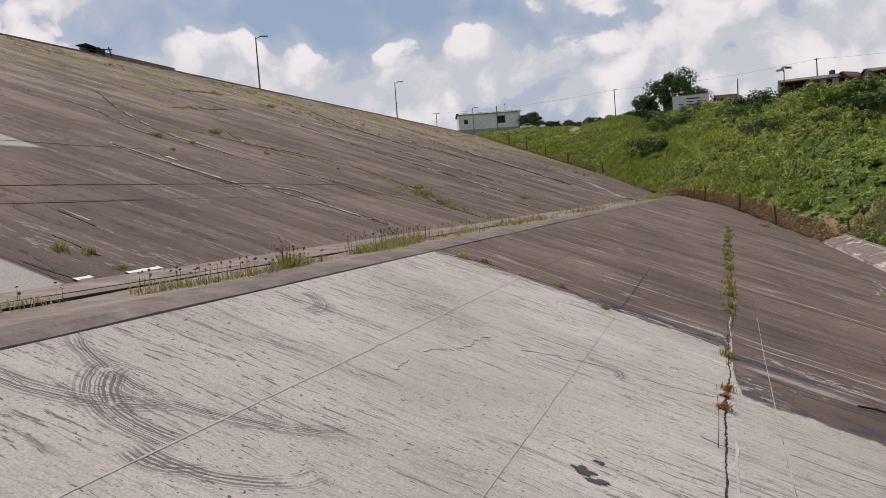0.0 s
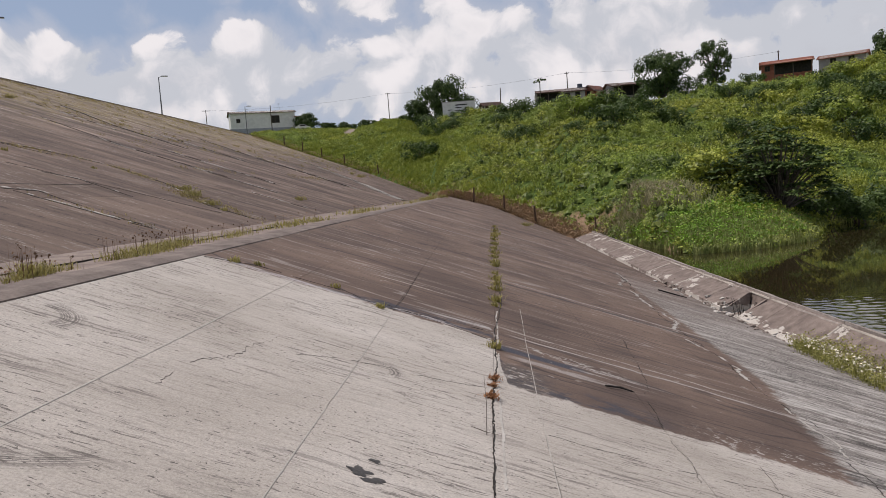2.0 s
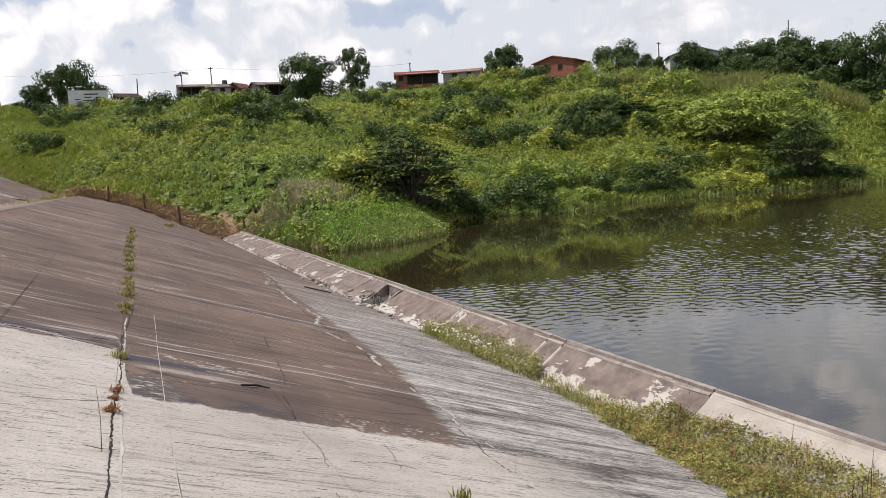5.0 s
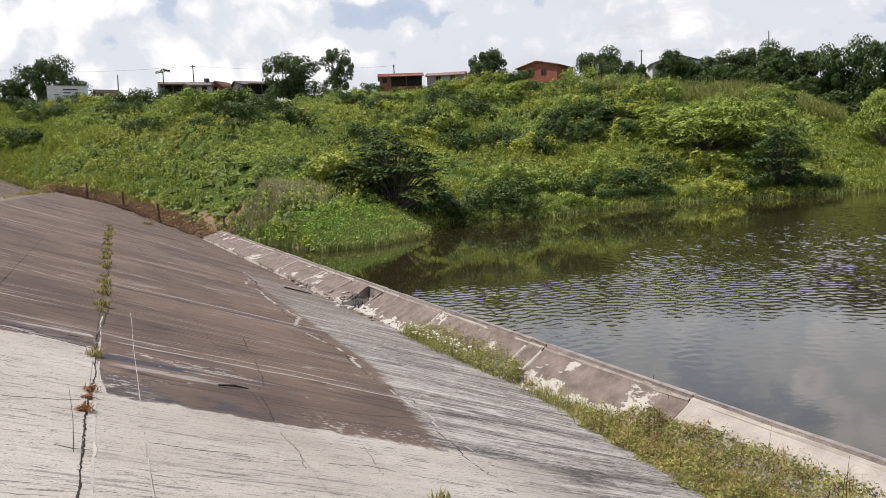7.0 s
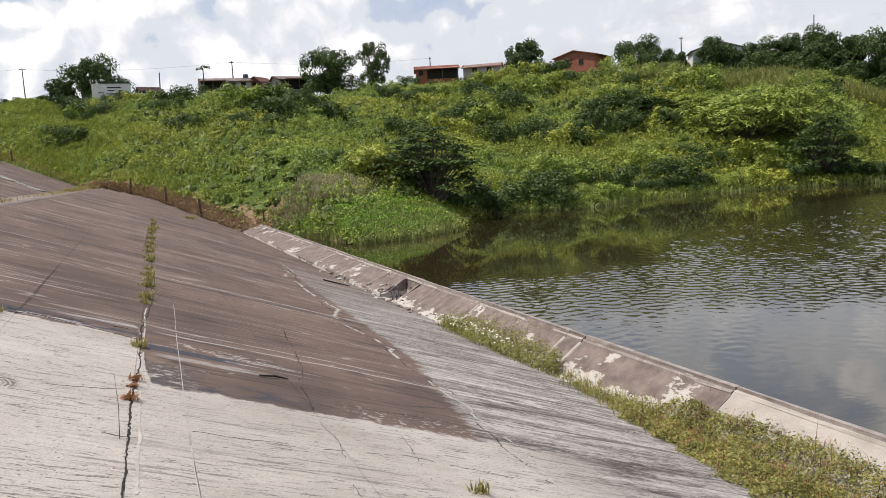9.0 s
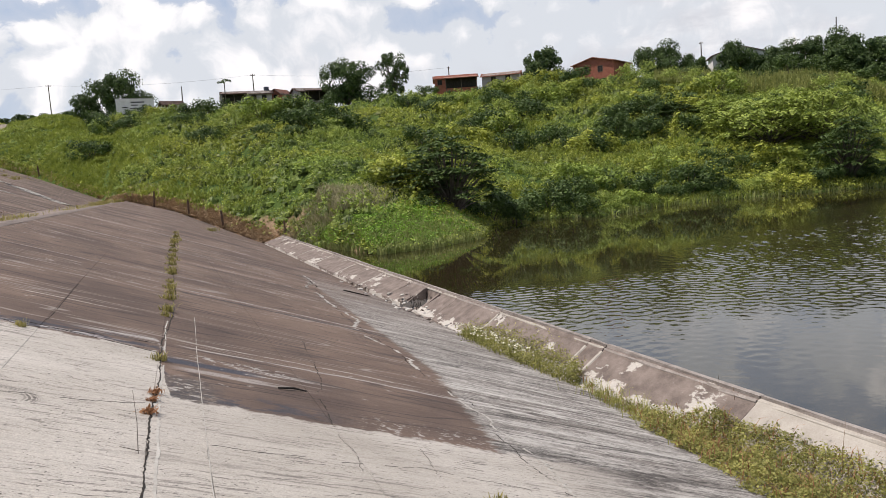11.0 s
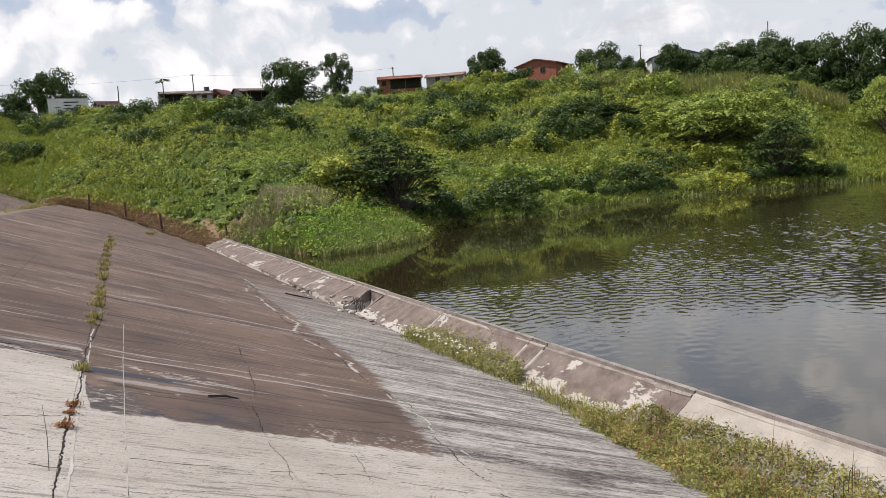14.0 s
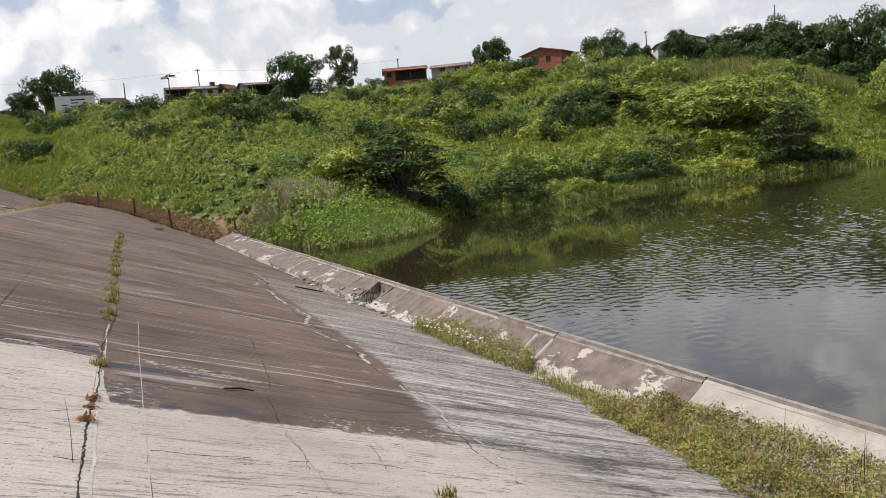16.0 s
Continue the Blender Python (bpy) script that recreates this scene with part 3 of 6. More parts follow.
def z_ground(x, y):
    """One sheet to the horizon: hillside, lake bed, the core of the dam and the land behind it."""
    hill = z_hill(x, y)
    core = z_lining(np.clip(x, -50, 8.6), np.minimum(y, 210)) - 0.45
    behind = 15.0 - np.clip(-x - 57, 0, 40) * 0.4
    core = np.where(x < -56, behind, core)
    bed = np.full_like(x, -7.0)
    shore = np.where(x < 8.65, edge_y(np.minimum(x, 8.65)), np.interp(x, SHORE_X, SHORE_Y))
    z = np.where(y > shore, hill, np.where(x > 8.65, np.maximum(bed, WATER_Z + (y - shore) * 0.5), core))
    return np.where((x < -62) & (y > 150), np.maximum(hill, 15.0), z)


gx = np.concatenate([np.linspace(-900, -80, 14), np.linspace(-70, 9, 60), np.linspace(10, 130, 81), np.linspace(140, 1400, 22)])
gy = np.concatenate([np.linspace(-700, -40, 12), np.linspace(-30, 38, 18), np.linspace(40, 120, 81), np.linspace(122, 240, 48), np.linspace(260, 2200, 20)])
ground = solid("ground", sheet("ground", gx, gy, z_ground, M_GROUND), label="grassy earth hillside and lake bed around the reservoir", category="ground", kind="structure")


def patchy(x, y, s, seed):
    """Slow variation between 0 and 1 over the plan."""
    v = 0
    r = np.random.default_rng(seed)
    for k in range(5):
        a, b2, p = r.uniform(0.6, 1.6), r.uniform(0.6, 1.6), r.uniform(0, 6.3)
        v = v + np.sin(x * a / s + p + 1.7 * np.sin(y * b2 / s + p * 2)) * np.cos(y * b2 / s - p)
    return 0.5 + v / 6


def z_water(x, y):
    """The lake's level with wind wavelets on a belt of open water, dying out towards the shores."""
    r = np.random.default_rng(15)
    z = np.zeros_like(x)
    for k in range(44):
        long = 0.24 * 2.3 ** r.uniform(0, 1)
        a = radians(r.normal(58, 48))
        z += np.sin((x * math.cos(a) + y * math.sin(a)) * 6.2832 / long + r.uniform(0, 6.28)) * long * 0.0026
    gust = 0.55 + 0.9 * np.clip(patchy(x, y, 2.6, 41), 0, 1)
    edge = y + 5.0 * patchy(x, y, 4.5, 42) - 0.5 * np.maximum(x - 18.5, 0)
    belt = smooth(-edge, -29.5, -26.0) * (1 - 0.80 * smooth(-y + 3.0 * patchy(x, y, 3.0, 43), -17.5, -13.0))
    fade = smooth(x, 8.6, 9.4) * smooth(-x, -62, -58) * smooth(y, 9.5, 12) * smooth(-y, -45, -42)
    return WATER_Z + z * gust * belt * fade


wx = np.concatenate([[8.62], np.arange(8.8, 62, 0.10), [70, 120, 300, 900]])
wy = np.concatenate([[-600, -100, 0], np.arange(9.5, 45, 0.10), [55, 75]])
water = solid("water", sheet("water", wx, wy, z_water, M_WATER), label="still brown-green reservoir water with wind ripples", category="water", kind="structure")

# ---- the lined face ----


def joint_drift(x, y):
    """The two joints by the grass line wander a little down the slope as they go."""
    if x == 0.07:
        return float(np.interp(y, [4, 6.2, 8, 10.2, 13, 18, 29, 38], [0.0, 0.05, 0.10, 0.17, 0.25, 0.36, 0.6, 0.8])) - 0.07
    if x == 0.42:
        return float(np.interp(y, [4.4, 6.2, 8.5, 11, 18, 29, 38], [0.37, 0.41, 0.47, 0.55, 0.72, 0.95, 1.15])) - 0.42
    return 0.0


def slab_mesh(name, x0, x1, y0, y1, mat, thick=0.10, gap=0.004, nx=2):
    """One cast slab that follows the face, cut off at the hillside."""
    xs = np.linspace(x0 + gap, x1 - gap, nx + 1)
    ny = max(1, int(round((y1 - y0) / 3.0)))
    V, Fc = [], []
    for v in np.linspace(0, 1, ny + 1):
        ym = y0 + (y1 - y0) * v
        for x in xs + (joint_drift(x0, ym) * (x1 - xs) + joint_drift(x1, ym) * (xs - x0)) / (x1 - x0):
            e = float(edge_y(x))
            a, b2 = min(y0 + gap, e), min(y1 - gap, e)
            y = a + (b2 - a) * v
            V.append((x, y, float(z_lining(x, y))))
    n = nx + 1
    top = len(V)
    V += [(x, y, z - thick) for x, y, z in V]
    for j in range(ny):
        for i in range(nx):
            a = j * n + i
            Fc.append((a, a + 1, a + n + 1, a + n))
    rim = [i for i in range(nx)] + [j * n + nx for j in range(ny)] + [ny * n + nx - i for i in range(nx)] + [(ny - j) * n for j in range(ny)]
    for k, a in enumerate(rim):
        b2 = rim[(k + 1) % len(rim)]
        Fc.append((b2, a, a + top, b2 + top))
    return mesh_from(name, V, Fc, mat)


def lined_face(name, xs, ys, mat, label, limit=300):
    bed = sheet(name, np.linspace(xs[0], xs[-1], 24), np.linspace(ys[0], ys[-1], 120),
                lambda X, Y: np.where(Y > edge_y(X) - 0.3, -8.0, z_lining(X, Y) - (0.006 if mat is M_LOW else 0.02)), M_LOW if mat is M_LOW else M_BED)
    face = solid(name, bed, label=label, category="embankment", kind="structure")
    for j in range(len(ys) - 1):
        for i in range(len(xs) - 1):
            a, b2 = sorted((xs[i], xs[i + 1]))
            if ys[j] > max(edge_y(a), edge_y(b2)) - 0.5:
                continue
            solid("concrete_slab", slab_mesh("concrete_slab", a, b2, ys[j], ys[j + 1], mat, gap=0.002 if mat is M_LOW else 0.006), face)
    return face


LOW_X = [-3.03, -2.05, -0.97, 0.07, 0.42, 1.46, 3.2, 4.6, 6.2, 7.85]
LOW_Y = [-14, -7, -1.5, 8.14, 15.0, 22, 29, 36, 43, 50, 57, 64, 71, 78, 86]
UP_X = [-5.72, -8.35, -9.1, -12.0, -15, -19, -24, -30, -36, -43, -50]
UP_Y = [-30, -20, -10, -2, 5.45, 13.7, 20.2, 27, 34, 41, 48, 56, 64, 72, 80, 89, 98, 107, 117, 127, 138, 150, 165, 180, 195, 210]
lower = lined_face("embankment_lower", LOW_X, LOW_Y, M_LOW, "sloping concrete lining, dark weathered film over pale concrete")
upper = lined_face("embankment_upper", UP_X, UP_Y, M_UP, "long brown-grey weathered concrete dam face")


def ribbon(name, section, y0, y1, mat, step_y=2.0, clip=True, wobble=0.0, seed=0):
    """A cross-section (x, z) carried along the dam."""
    rng = np.random.default_rng(seed)
    n = max(2, int((y1 - y0) / step_y) + 1)
    V, Fc = [], []
    for y in np.linspace(y0, y1, n):
        for x, z in section:
            yy = min(y, float(edge_y(x))) if clip else y
            V.append((x + rng.normal() * wobble, yy, z + rng.normal() * wobble))
    k = len(section)
    for j in range(n - 1):
        for i in range(k - 1):
            a = j * k + i
            Fc.append((a, a + 1, a + k + 1, a + k))
    Fc.append(tuple(range(k))[::-1])
    Fc.append(tuple(range((n - 1) * k, n * k)))
    return mesh_from(name, V, Fc, mat, False)


berm = solid("berm", ribbon("berm", [(-5.9, -0.62), (-5.73, -0.455), (-5.0, -0.47), (-4.2, -0.49), (-3.62, -0.475), (-3.62, -0.62)][::-1], -30, 100, M_BERM, 1.0, wobble=0.006),
             label="level dirt-stained concrete berm walkway across the face", category="walkway", kind="structure")
lip = solid("berm_lip", ribbon("berm_lip", [(-3.63, -0.60), (-3.60, -0.465), (-3.42, -0.44), (-3.18, -0.455), (-3.06, -0.49), (-3.03, -0.60)][::-1], -30, 90, M_LIP, 0.8, wobble=0.005, seed=2),
            label="rounded grey concrete edge of the berm", category="edge", kind="structure")
crest = solid("crest", ribbon("crest", [(-56.5, 14.0), (-56.5, 15.6), (-50.3, 15.75), (-50.3, 16.05), (-49.98, 16.05), (-49.95, 14.0)][::-1], -60, 199, M_BERM, 6.0, clip=False),
              label="dam crest road with low concrete edge", category="road", kind="structure")


def z_crest(y):
    return 0.00014 * (y - 60) * 44.3


for v in crest.data.vertices:
    v.co.z += z_crest(v.co.y) - 0.25

# kerb wall beside the water, cast in lengths
KERB_Y = [-30, -22, -14, -7, -2, 3.5, 8.6, 12.7, 13.3, 17.6, 20.6, 21.9, 23.3, 25.0, 28.5, 33, 38, 43, 48, 52.5, 56.5]
kerb = solid("kerb_wall", mesh_from("kerb_wall", [(7.9, -30, -5.2), (8.5, -30, -5.2), (8.5, 56, -5.2), (7.9, 56, -5.2), (7.9, -30, -4.7), (8.5, -30, -4.0), (8.5, 56, -4.0), (7.9, 56, -4.7)],
                                    [(0, 1, 5, 4), (1, 2, 6, 5), (2, 3, 7, 6), (3, 0, 4, 7), (4, 5, 6, 7), (3, 2, 1, 0)], M_KERB),
             label="low sloping concrete kerb wall between lining and water", category="wall", kind="structure")


def kerb_section(y, drop=0.0):
    dx = 0.006 * max(0.0, y - 20)
    k = float(smooth(y, 17, 26))
    return [(7.36 - 0.2 * k, -4.75), (7.43 - 0.15 * k, -4.325 + 0.225 * k), (8.22 + dx, -3.80 - drop), (8.30 + dx, -3.73 - drop), (8.36 + dx, -3.72 - drop), (8.42 + dx, -3.80 - drop), (8.45 + dx, -6.5)]


for i in range(len(KERB_Y) - 1):
    y0, y1 = KERB_Y[i], KERB_Y[i + 1]
    sec0, sec1 = kerb_section(y0), kerb_section(y1)
    if 21.8 < y0 < 22:      # the face has broken away here
        sec0 = sec1 = [(7.50, -4.75), (7.52, -4.36), (8.17, -4.30)] + kerb_section(y0)[3:]
    k = len(sec0)
    n = max(2, int((y1 - y0) / 1.2))
    V, Fc = [], []
    rng = np.random.default_rng(100 + i)
    for j in range(n + 1):
        u = j / n
        y = y0 + 0.008 + (y1 - y0 - 0.016) * u
        for (xa, za), (xb, zb) in zip(sec0, sec1):
            V.append((xa + (xb - xa) * u + rng.normal() * 0.008, y, za + (zb - za) * u + rng.normal() * 0.008))
    for j in range(n):
        for q in range(k - 1):
            a = j * k + q
            Fc.append((a, a + k, a + k + 1, a + 1))
    Fc.append(tuple(range(k)))
    Fc.append(tuple(range(n * k, n * k + k))[::-1])
    solid("kerb_block", mesh_from("kerb_block", V, Fc, M_KERBW if y1 < 9 else M_KERB), kerb)
    cop = [(8.345 + 0.006 * max(0, y0 - 20), -3.735), (8.345 + 0.006 * max(0, y0 - 20), -3.665), (8.44 + 0.006 * max(0, y0 - 20), -3.675), (8.47 + 0.006 * max(0, y0 - 20), -3.80)]
    solid("coping", ribbon("coping", [(x + 0.0, z) for x, z in cop][::-1], y0 + 0.01, y1 - 0.01, M_COPE, 1.2, False, 0.007, 40 + i), kerb)
    bead = [(8.262, -3.775), (8.266, -3.752), (8.292, -3.722), (8.305, -3.735)]
    solid("mortar_bead", ribbon("mortar_bead", [(x + 0.006 * max(0, y0 - 20), z) for x, z in bead][::-1], y0 + 0.01, y1 - 0.01, M_KERBW if i % 3 else M_COPE, 0.5, False, 0.006, 80 + i), kerb)
    if 12 < y0 < 14 or 17 < y0 < 18 or 28 < y0 < 44:
        V = []
        for x, z in ((sec0[1][0] - 0.02, sec0[1][1] - 0.02), sec0[2]):
            for dy, dz in ((-0.05, 0.0), (-0.03, 0.018), (0.03, 0.018), (0.05, 0.0)):
                V.append((x - dz * 0.5, y0 + dy, z + dz))
        solid("joint_rib", mesh_from("joint_rib", V, [(q, q + 1, q + 5, q + 4) for q in range(3)], M_KERBW), kerb)

# ---- growth ----


def quads(name, V, mat, smooth_shade=False):
    """A mesh of loose quads from an (n, 4, 3) array."""
    n = len(V)
    me = bpy.data.meshes.new(name)
    me.vertices.add(4 * n)
    me.vertices.foreach_set("co", np.asarray(V, np.float32).ravel())
    me.loops.add(4 * n)
    me.loops.foreach_set("vertex_index", np.arange(4 * n, dtype=np.int32))
    me.polygons.add(n)
    me.polygons.foreach_set("loop_start", np.arange(0, 4 * n, 4, dtype=np.int32))
    me.polygons.foreach_set("loop_total", np.full(n, 4, np.int32))
    me.materials.append(mat)
    me.update(calc_edges=True)
    return me


def unit(v):
    return v / (np.linalg.norm(v, axis=-1, keepdims=True) + 1e-9)


def leaf_quads(c, size, rng, lift=0.35, slim=0.5, out=None):
    """Pointed leaves round the centres c, of random turn, facing somewhat upwards."""
    n = len(c)
    d = unit(rng.normal(size=(n, 3)) * (1, 1, 0.6))
    up = unit(rng.normal(size=(n, 3)) + (0, 0, lift * 2))
    if out is not None:      # leaves lie along the outside of their clump
        up = unit(rng.normal(size=(n, 3)) * 0.38 + out)
        d = unit(d - up * np.sum(d * up, axis=1, keepdims=True))
    w = unit(np.cross(d, up)) * (size * slim / 2)[:, None]
    d = d * (size / 2)[:, None]
    return np.stack([c - d, c + w - 0.15 * d, c + d, c - w - 0.15 * d], 1)


def blade_quads(base, height, lean, rng, width=0.012):
    """Grass blades as two quads each: an upright half and a bent tip."""
    n = len(base)
    a = rng.uniform(0, 2 * np.pi, n)
    out_dir = np.stack([np.cos(a), np.sin(a), 0 * a], 1)
    side = np.stack([-np.sin(a), np.cos(a), 0 * a], 1) * (width if np.ndim(width) == 0 else width[:, None])
    side = side * rng.uniform(0.6, 1.4, n)[:, None]
    h = height[:, None]
    m = base + out_dir * (lean[:, None] * h * 0.35) + np.array([0, 0, 1]) * h * 0.6
    t = base + out_dir * (lean[:, None] * h) + np.array([0, 0, 1]) * h * (1 - 0.25 * lean[:, None])
    q1 = np.stack([base - side, base + side, m + side * 0.8, m - side * 0.8], 1)
    q2 = np.stack([m - side * 0.8, m + side * 0.8, t + side * 0.1, t - side * 0.1], 1)
    return np.concatenate([q1, q2])


F_HERB = foliage("herb_leaves", (0.046, 0.088, 0.018), (0.48, 0.53, 0.100), 0.18, 0.45, True)
# F_DEEP: F_HERB's colours darkened, the shade inside the mounds put into colour
F_DEEP = foliage("shade_toned_herb_core", (0.018, 0.036, 0.008), (0.20, 0.245, 0.042), 0.06, 0.45, True)
F_GRASS = foliage("tall_grass_blades", (0.12, 0.175, 0.030), (0.40, 0.45, 0.085), 0.25, 0.35)
F_BUSH = foliage("bush_leaves", (0.013, 0.035, 0.010), (0.120, 0.185, 0.043), 0.16, 0.5)
F_TREE = foliage("tree_leaves", (0.012, 0.034, 0.010), (0.10, 0.155, 0.040), 0.17, 0.4)
F_ACACIA = foliage("feathery_leaves", (0.10, 0.16, 0.032), (0.47, 0.55, 0.12), 0.28, 0.8)
F_DRY = foliage("dry_grass_blades", (0.28, 0.19, 0.115), (0.64, 0.48, 0.31), 0.2, 0.8)
F_REED = foliage("reed_blades", (0.13, 0.18, 0.04), (0.36, 0.38, 0.14), 0.3, 0.5)
F_TUFT = foliage("tuft_blades", (0.17, 0.16, 0.05), (0.42, 0.37, 0.13), 0.3, 3.0)
F_MAIZE = foliage("maize_leaves", (0.12, 0.16, 0.04), (0.40, 0.40, 0.13), 0.25, 0.5)
F_RUST = foliage("rusty_plant_blades", (0.20, 0.085, 0.045), (0.40, 0.21, 0.10), 0.25, 3.0)
F_VERGE = foliage("verge_leaves", (0.11, 0.122, 0.032), (0.45, 0.43, 0.135), 0.3, 1.5)
F_STRAW = foliage("straw_weeds", (0.13, 0.105, 0.045), (0.40, 0.33, 0.12), 0.25, 1.2)
F_PLUME = foliage("tan_plume_grass", (0.21, 0.20, 0.10), (0.44, 0.41, 0.25), 0.25, 0.5)
F_LUSH = foliage("lush_shore_leaves", (0.050, 0.135, 0.014), (0.33, 0.54, 0.070), 0.2, 0.7)
M_BARK = speckled("bark", (0.06, 0.05, 0.042), (0.16, 0.135, 0.11), 6.0, 0.95, 30.0, 0.6)
M_SEED = speckled("seed_heads", (0.10, 0.06, 0.035), (0.22, 0.13, 0.075), 8.0, 0.9)
M_PETAL = speckled("petals", (0.72, 0.70, 0.55), (0.85, 0.83, 0.72), 8.0, 0.7)


def hill_points(n, rng, x0=-56, x1=150, q0=0.3, q1=100):
    x = rng.uniform(x0, x1, n)
    base = np.where(x < 8.65, edge_y(np.minimum(x, 8.65)), np.interp(x, SHORE_X, SHORE_Y))
    q = q0 + (q1 - q0) * rng.uniform(0, 1, n) ** 1.25
    y = base + q
    mown = (x < 9.8) & (q < np.interp(x, [-50, -20, -5, 0, 4, 8, 10.0], [2.5, 2.5, 1.6, 3.0, 4.6, 4.5, 1.0]) * rng.uniform(0.6, 1.2, n))
    track = ((x + 29.5) * 0.5) ** 2 + ((y - 184) * 0.11) ** 2 < 0.9
    d = np.hypot(x, y)
    keep = (d < np.where(x < 0, 235, 168)) & ~mown & ~track
    return x[keep], y[keep], q[keep]


def hill_cover():
    """Low broad-leaved herbs in mounds of leafy shoots, and taller grass between them, over the whole hillside."""
    rng = np.random.default_rng(5)
    x, y, q = hill_points(24000, rng)
    kind = patchy(x, y, 9.0, 3)
    herb = kind + rng.normal(size=len(x)) * 0.12 + 0.16 - 0.26 * smooth(-x, -10, 8) - 0.3 * smooth(np.degrees(np.arctan2(x, y)), 50.5, 53) > 0.46
    hx, hy, hq = x[herb], y[herb], q[herb]
    ledge = 0.5 + 0.5 * np.sin(hq * 0.62 + 5.0 * patchy(hx, hy, 22.0, 2))      # low terraces across the hill
    tall = (0.30 + 1.7 * np.clip(patchy(hx, hy, 3.5, 8) - 0.1, 0, 1)) * (0.40 + 0.85 * ledge) * rng.uniform(0.55, 1.4, len(hx))
    tall = tall * (0.45 + 0.55 * smooth(hx, -14, 12)) * (0.6 + 0.4 * smooth(hq, 2, 12))
    r = rng.uniform(0.45, 1.15, len(hx)) * (0.7 + 0.3 * smooth(hx, -12, 14))
    rr = np.stack([r, r, tall], 1)[:, None]
    foot = np.stack([hx, hy, z_hill(hx, hy)], 1)[:, None]
    # shoots stand out of each mound; every shoot is a rosette of leaves
    shoots, per = 10, 7
    d = rng.normal(size=(len(hx), shoots, 3))
    d = d / np.linalg.norm(d, axis=2, keepdims=True)
    d[:, :, 2] = np.abs(d[:, :, 2]) * 1.1
    tip = foot + d * rr * rng.uniform(0.70, 1.12, (len(hx), shoots, 1))
    e = unit(rng.normal(size=(len(hx), shoots, per, 3)))
    spread = rng.uniform(0.10, 0.24, (len(hx), shoots, 1, 1)) * (0.85 + 0.5 * smooth(np.hypot(hx, hy), 70, 150))[:, None, None, None]
    c = (tip[:, :, None] + e * spread).reshape(-1, 3)
    c[:, 2] = np.maximum(c[:, 2], z_hill(c[:, 0], c[:, 1]) + 0.03)
    out_dir = unit(0.55 * unit(d / rr)[:, :, None] + 0.75 * e + np.array([0, 0, 0.25])).reshape(-1, 3)
    # the dense inside of each mound, coloured dark as the shade between shoots
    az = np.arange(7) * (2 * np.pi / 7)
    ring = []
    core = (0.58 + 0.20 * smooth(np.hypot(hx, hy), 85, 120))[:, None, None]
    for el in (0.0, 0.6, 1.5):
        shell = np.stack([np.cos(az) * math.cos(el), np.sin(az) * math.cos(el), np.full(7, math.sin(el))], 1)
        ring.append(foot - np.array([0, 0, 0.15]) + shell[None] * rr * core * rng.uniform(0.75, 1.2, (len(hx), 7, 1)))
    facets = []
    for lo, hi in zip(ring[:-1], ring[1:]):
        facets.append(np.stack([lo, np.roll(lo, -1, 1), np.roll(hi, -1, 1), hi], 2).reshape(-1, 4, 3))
    solid("herb_thicket", quads("herb_thicket", np.concatenate(facets), F_DEEP), label="dense inside of the herb mounds, shade painted into its dark green", category="herbs", kind="stuff")
    big = 0.155 + 0.09 * smooth(np.hypot(c[:, 0], c[:, 1]), 70, 150)
    V = leaf_quads(c, big * rng.uniform(0.7, 1.6, len(c)), rng, 0.95, 0.55, out_dir)
    solid("herb_cover", quads("herb_cover", V, F_HERB), label="dense green broad-leaved herbs over the hillside", category="herbs", kind="stuff")
    gx2, gy2 = x[~herb], y[~herb]
    per = 34
    b2 = np.stack([gx2, gy2, z_hill(gx2, gy2) - 0.05], 1)[:, None] + np.concatenate([rng.normal(size=(len(gx2), per, 2)) * 0.45, np.zeros((len(gx2), per, 1))], 2)
    b2 = b2.reshape(-1, 3)
    b2[:, 2] = z_hill(b2[:, 0], b2[:, 1]) - 0.05
    V = blade_quads(b2, rng.uniform(0.25, 0.85, len(b2)) * (0.5 + 0.8 * patchy(b2[:, 0], b2[:, 1], 2.5, 12)), rng.uniform(0.2, 1.2, len(b2)), rng, 0.06)
    solid("grass_cover", quads("grass_cover", V, F_GRASS), label="yellow-green knee-high grass over the hillside", category="grass", kind="stuff")


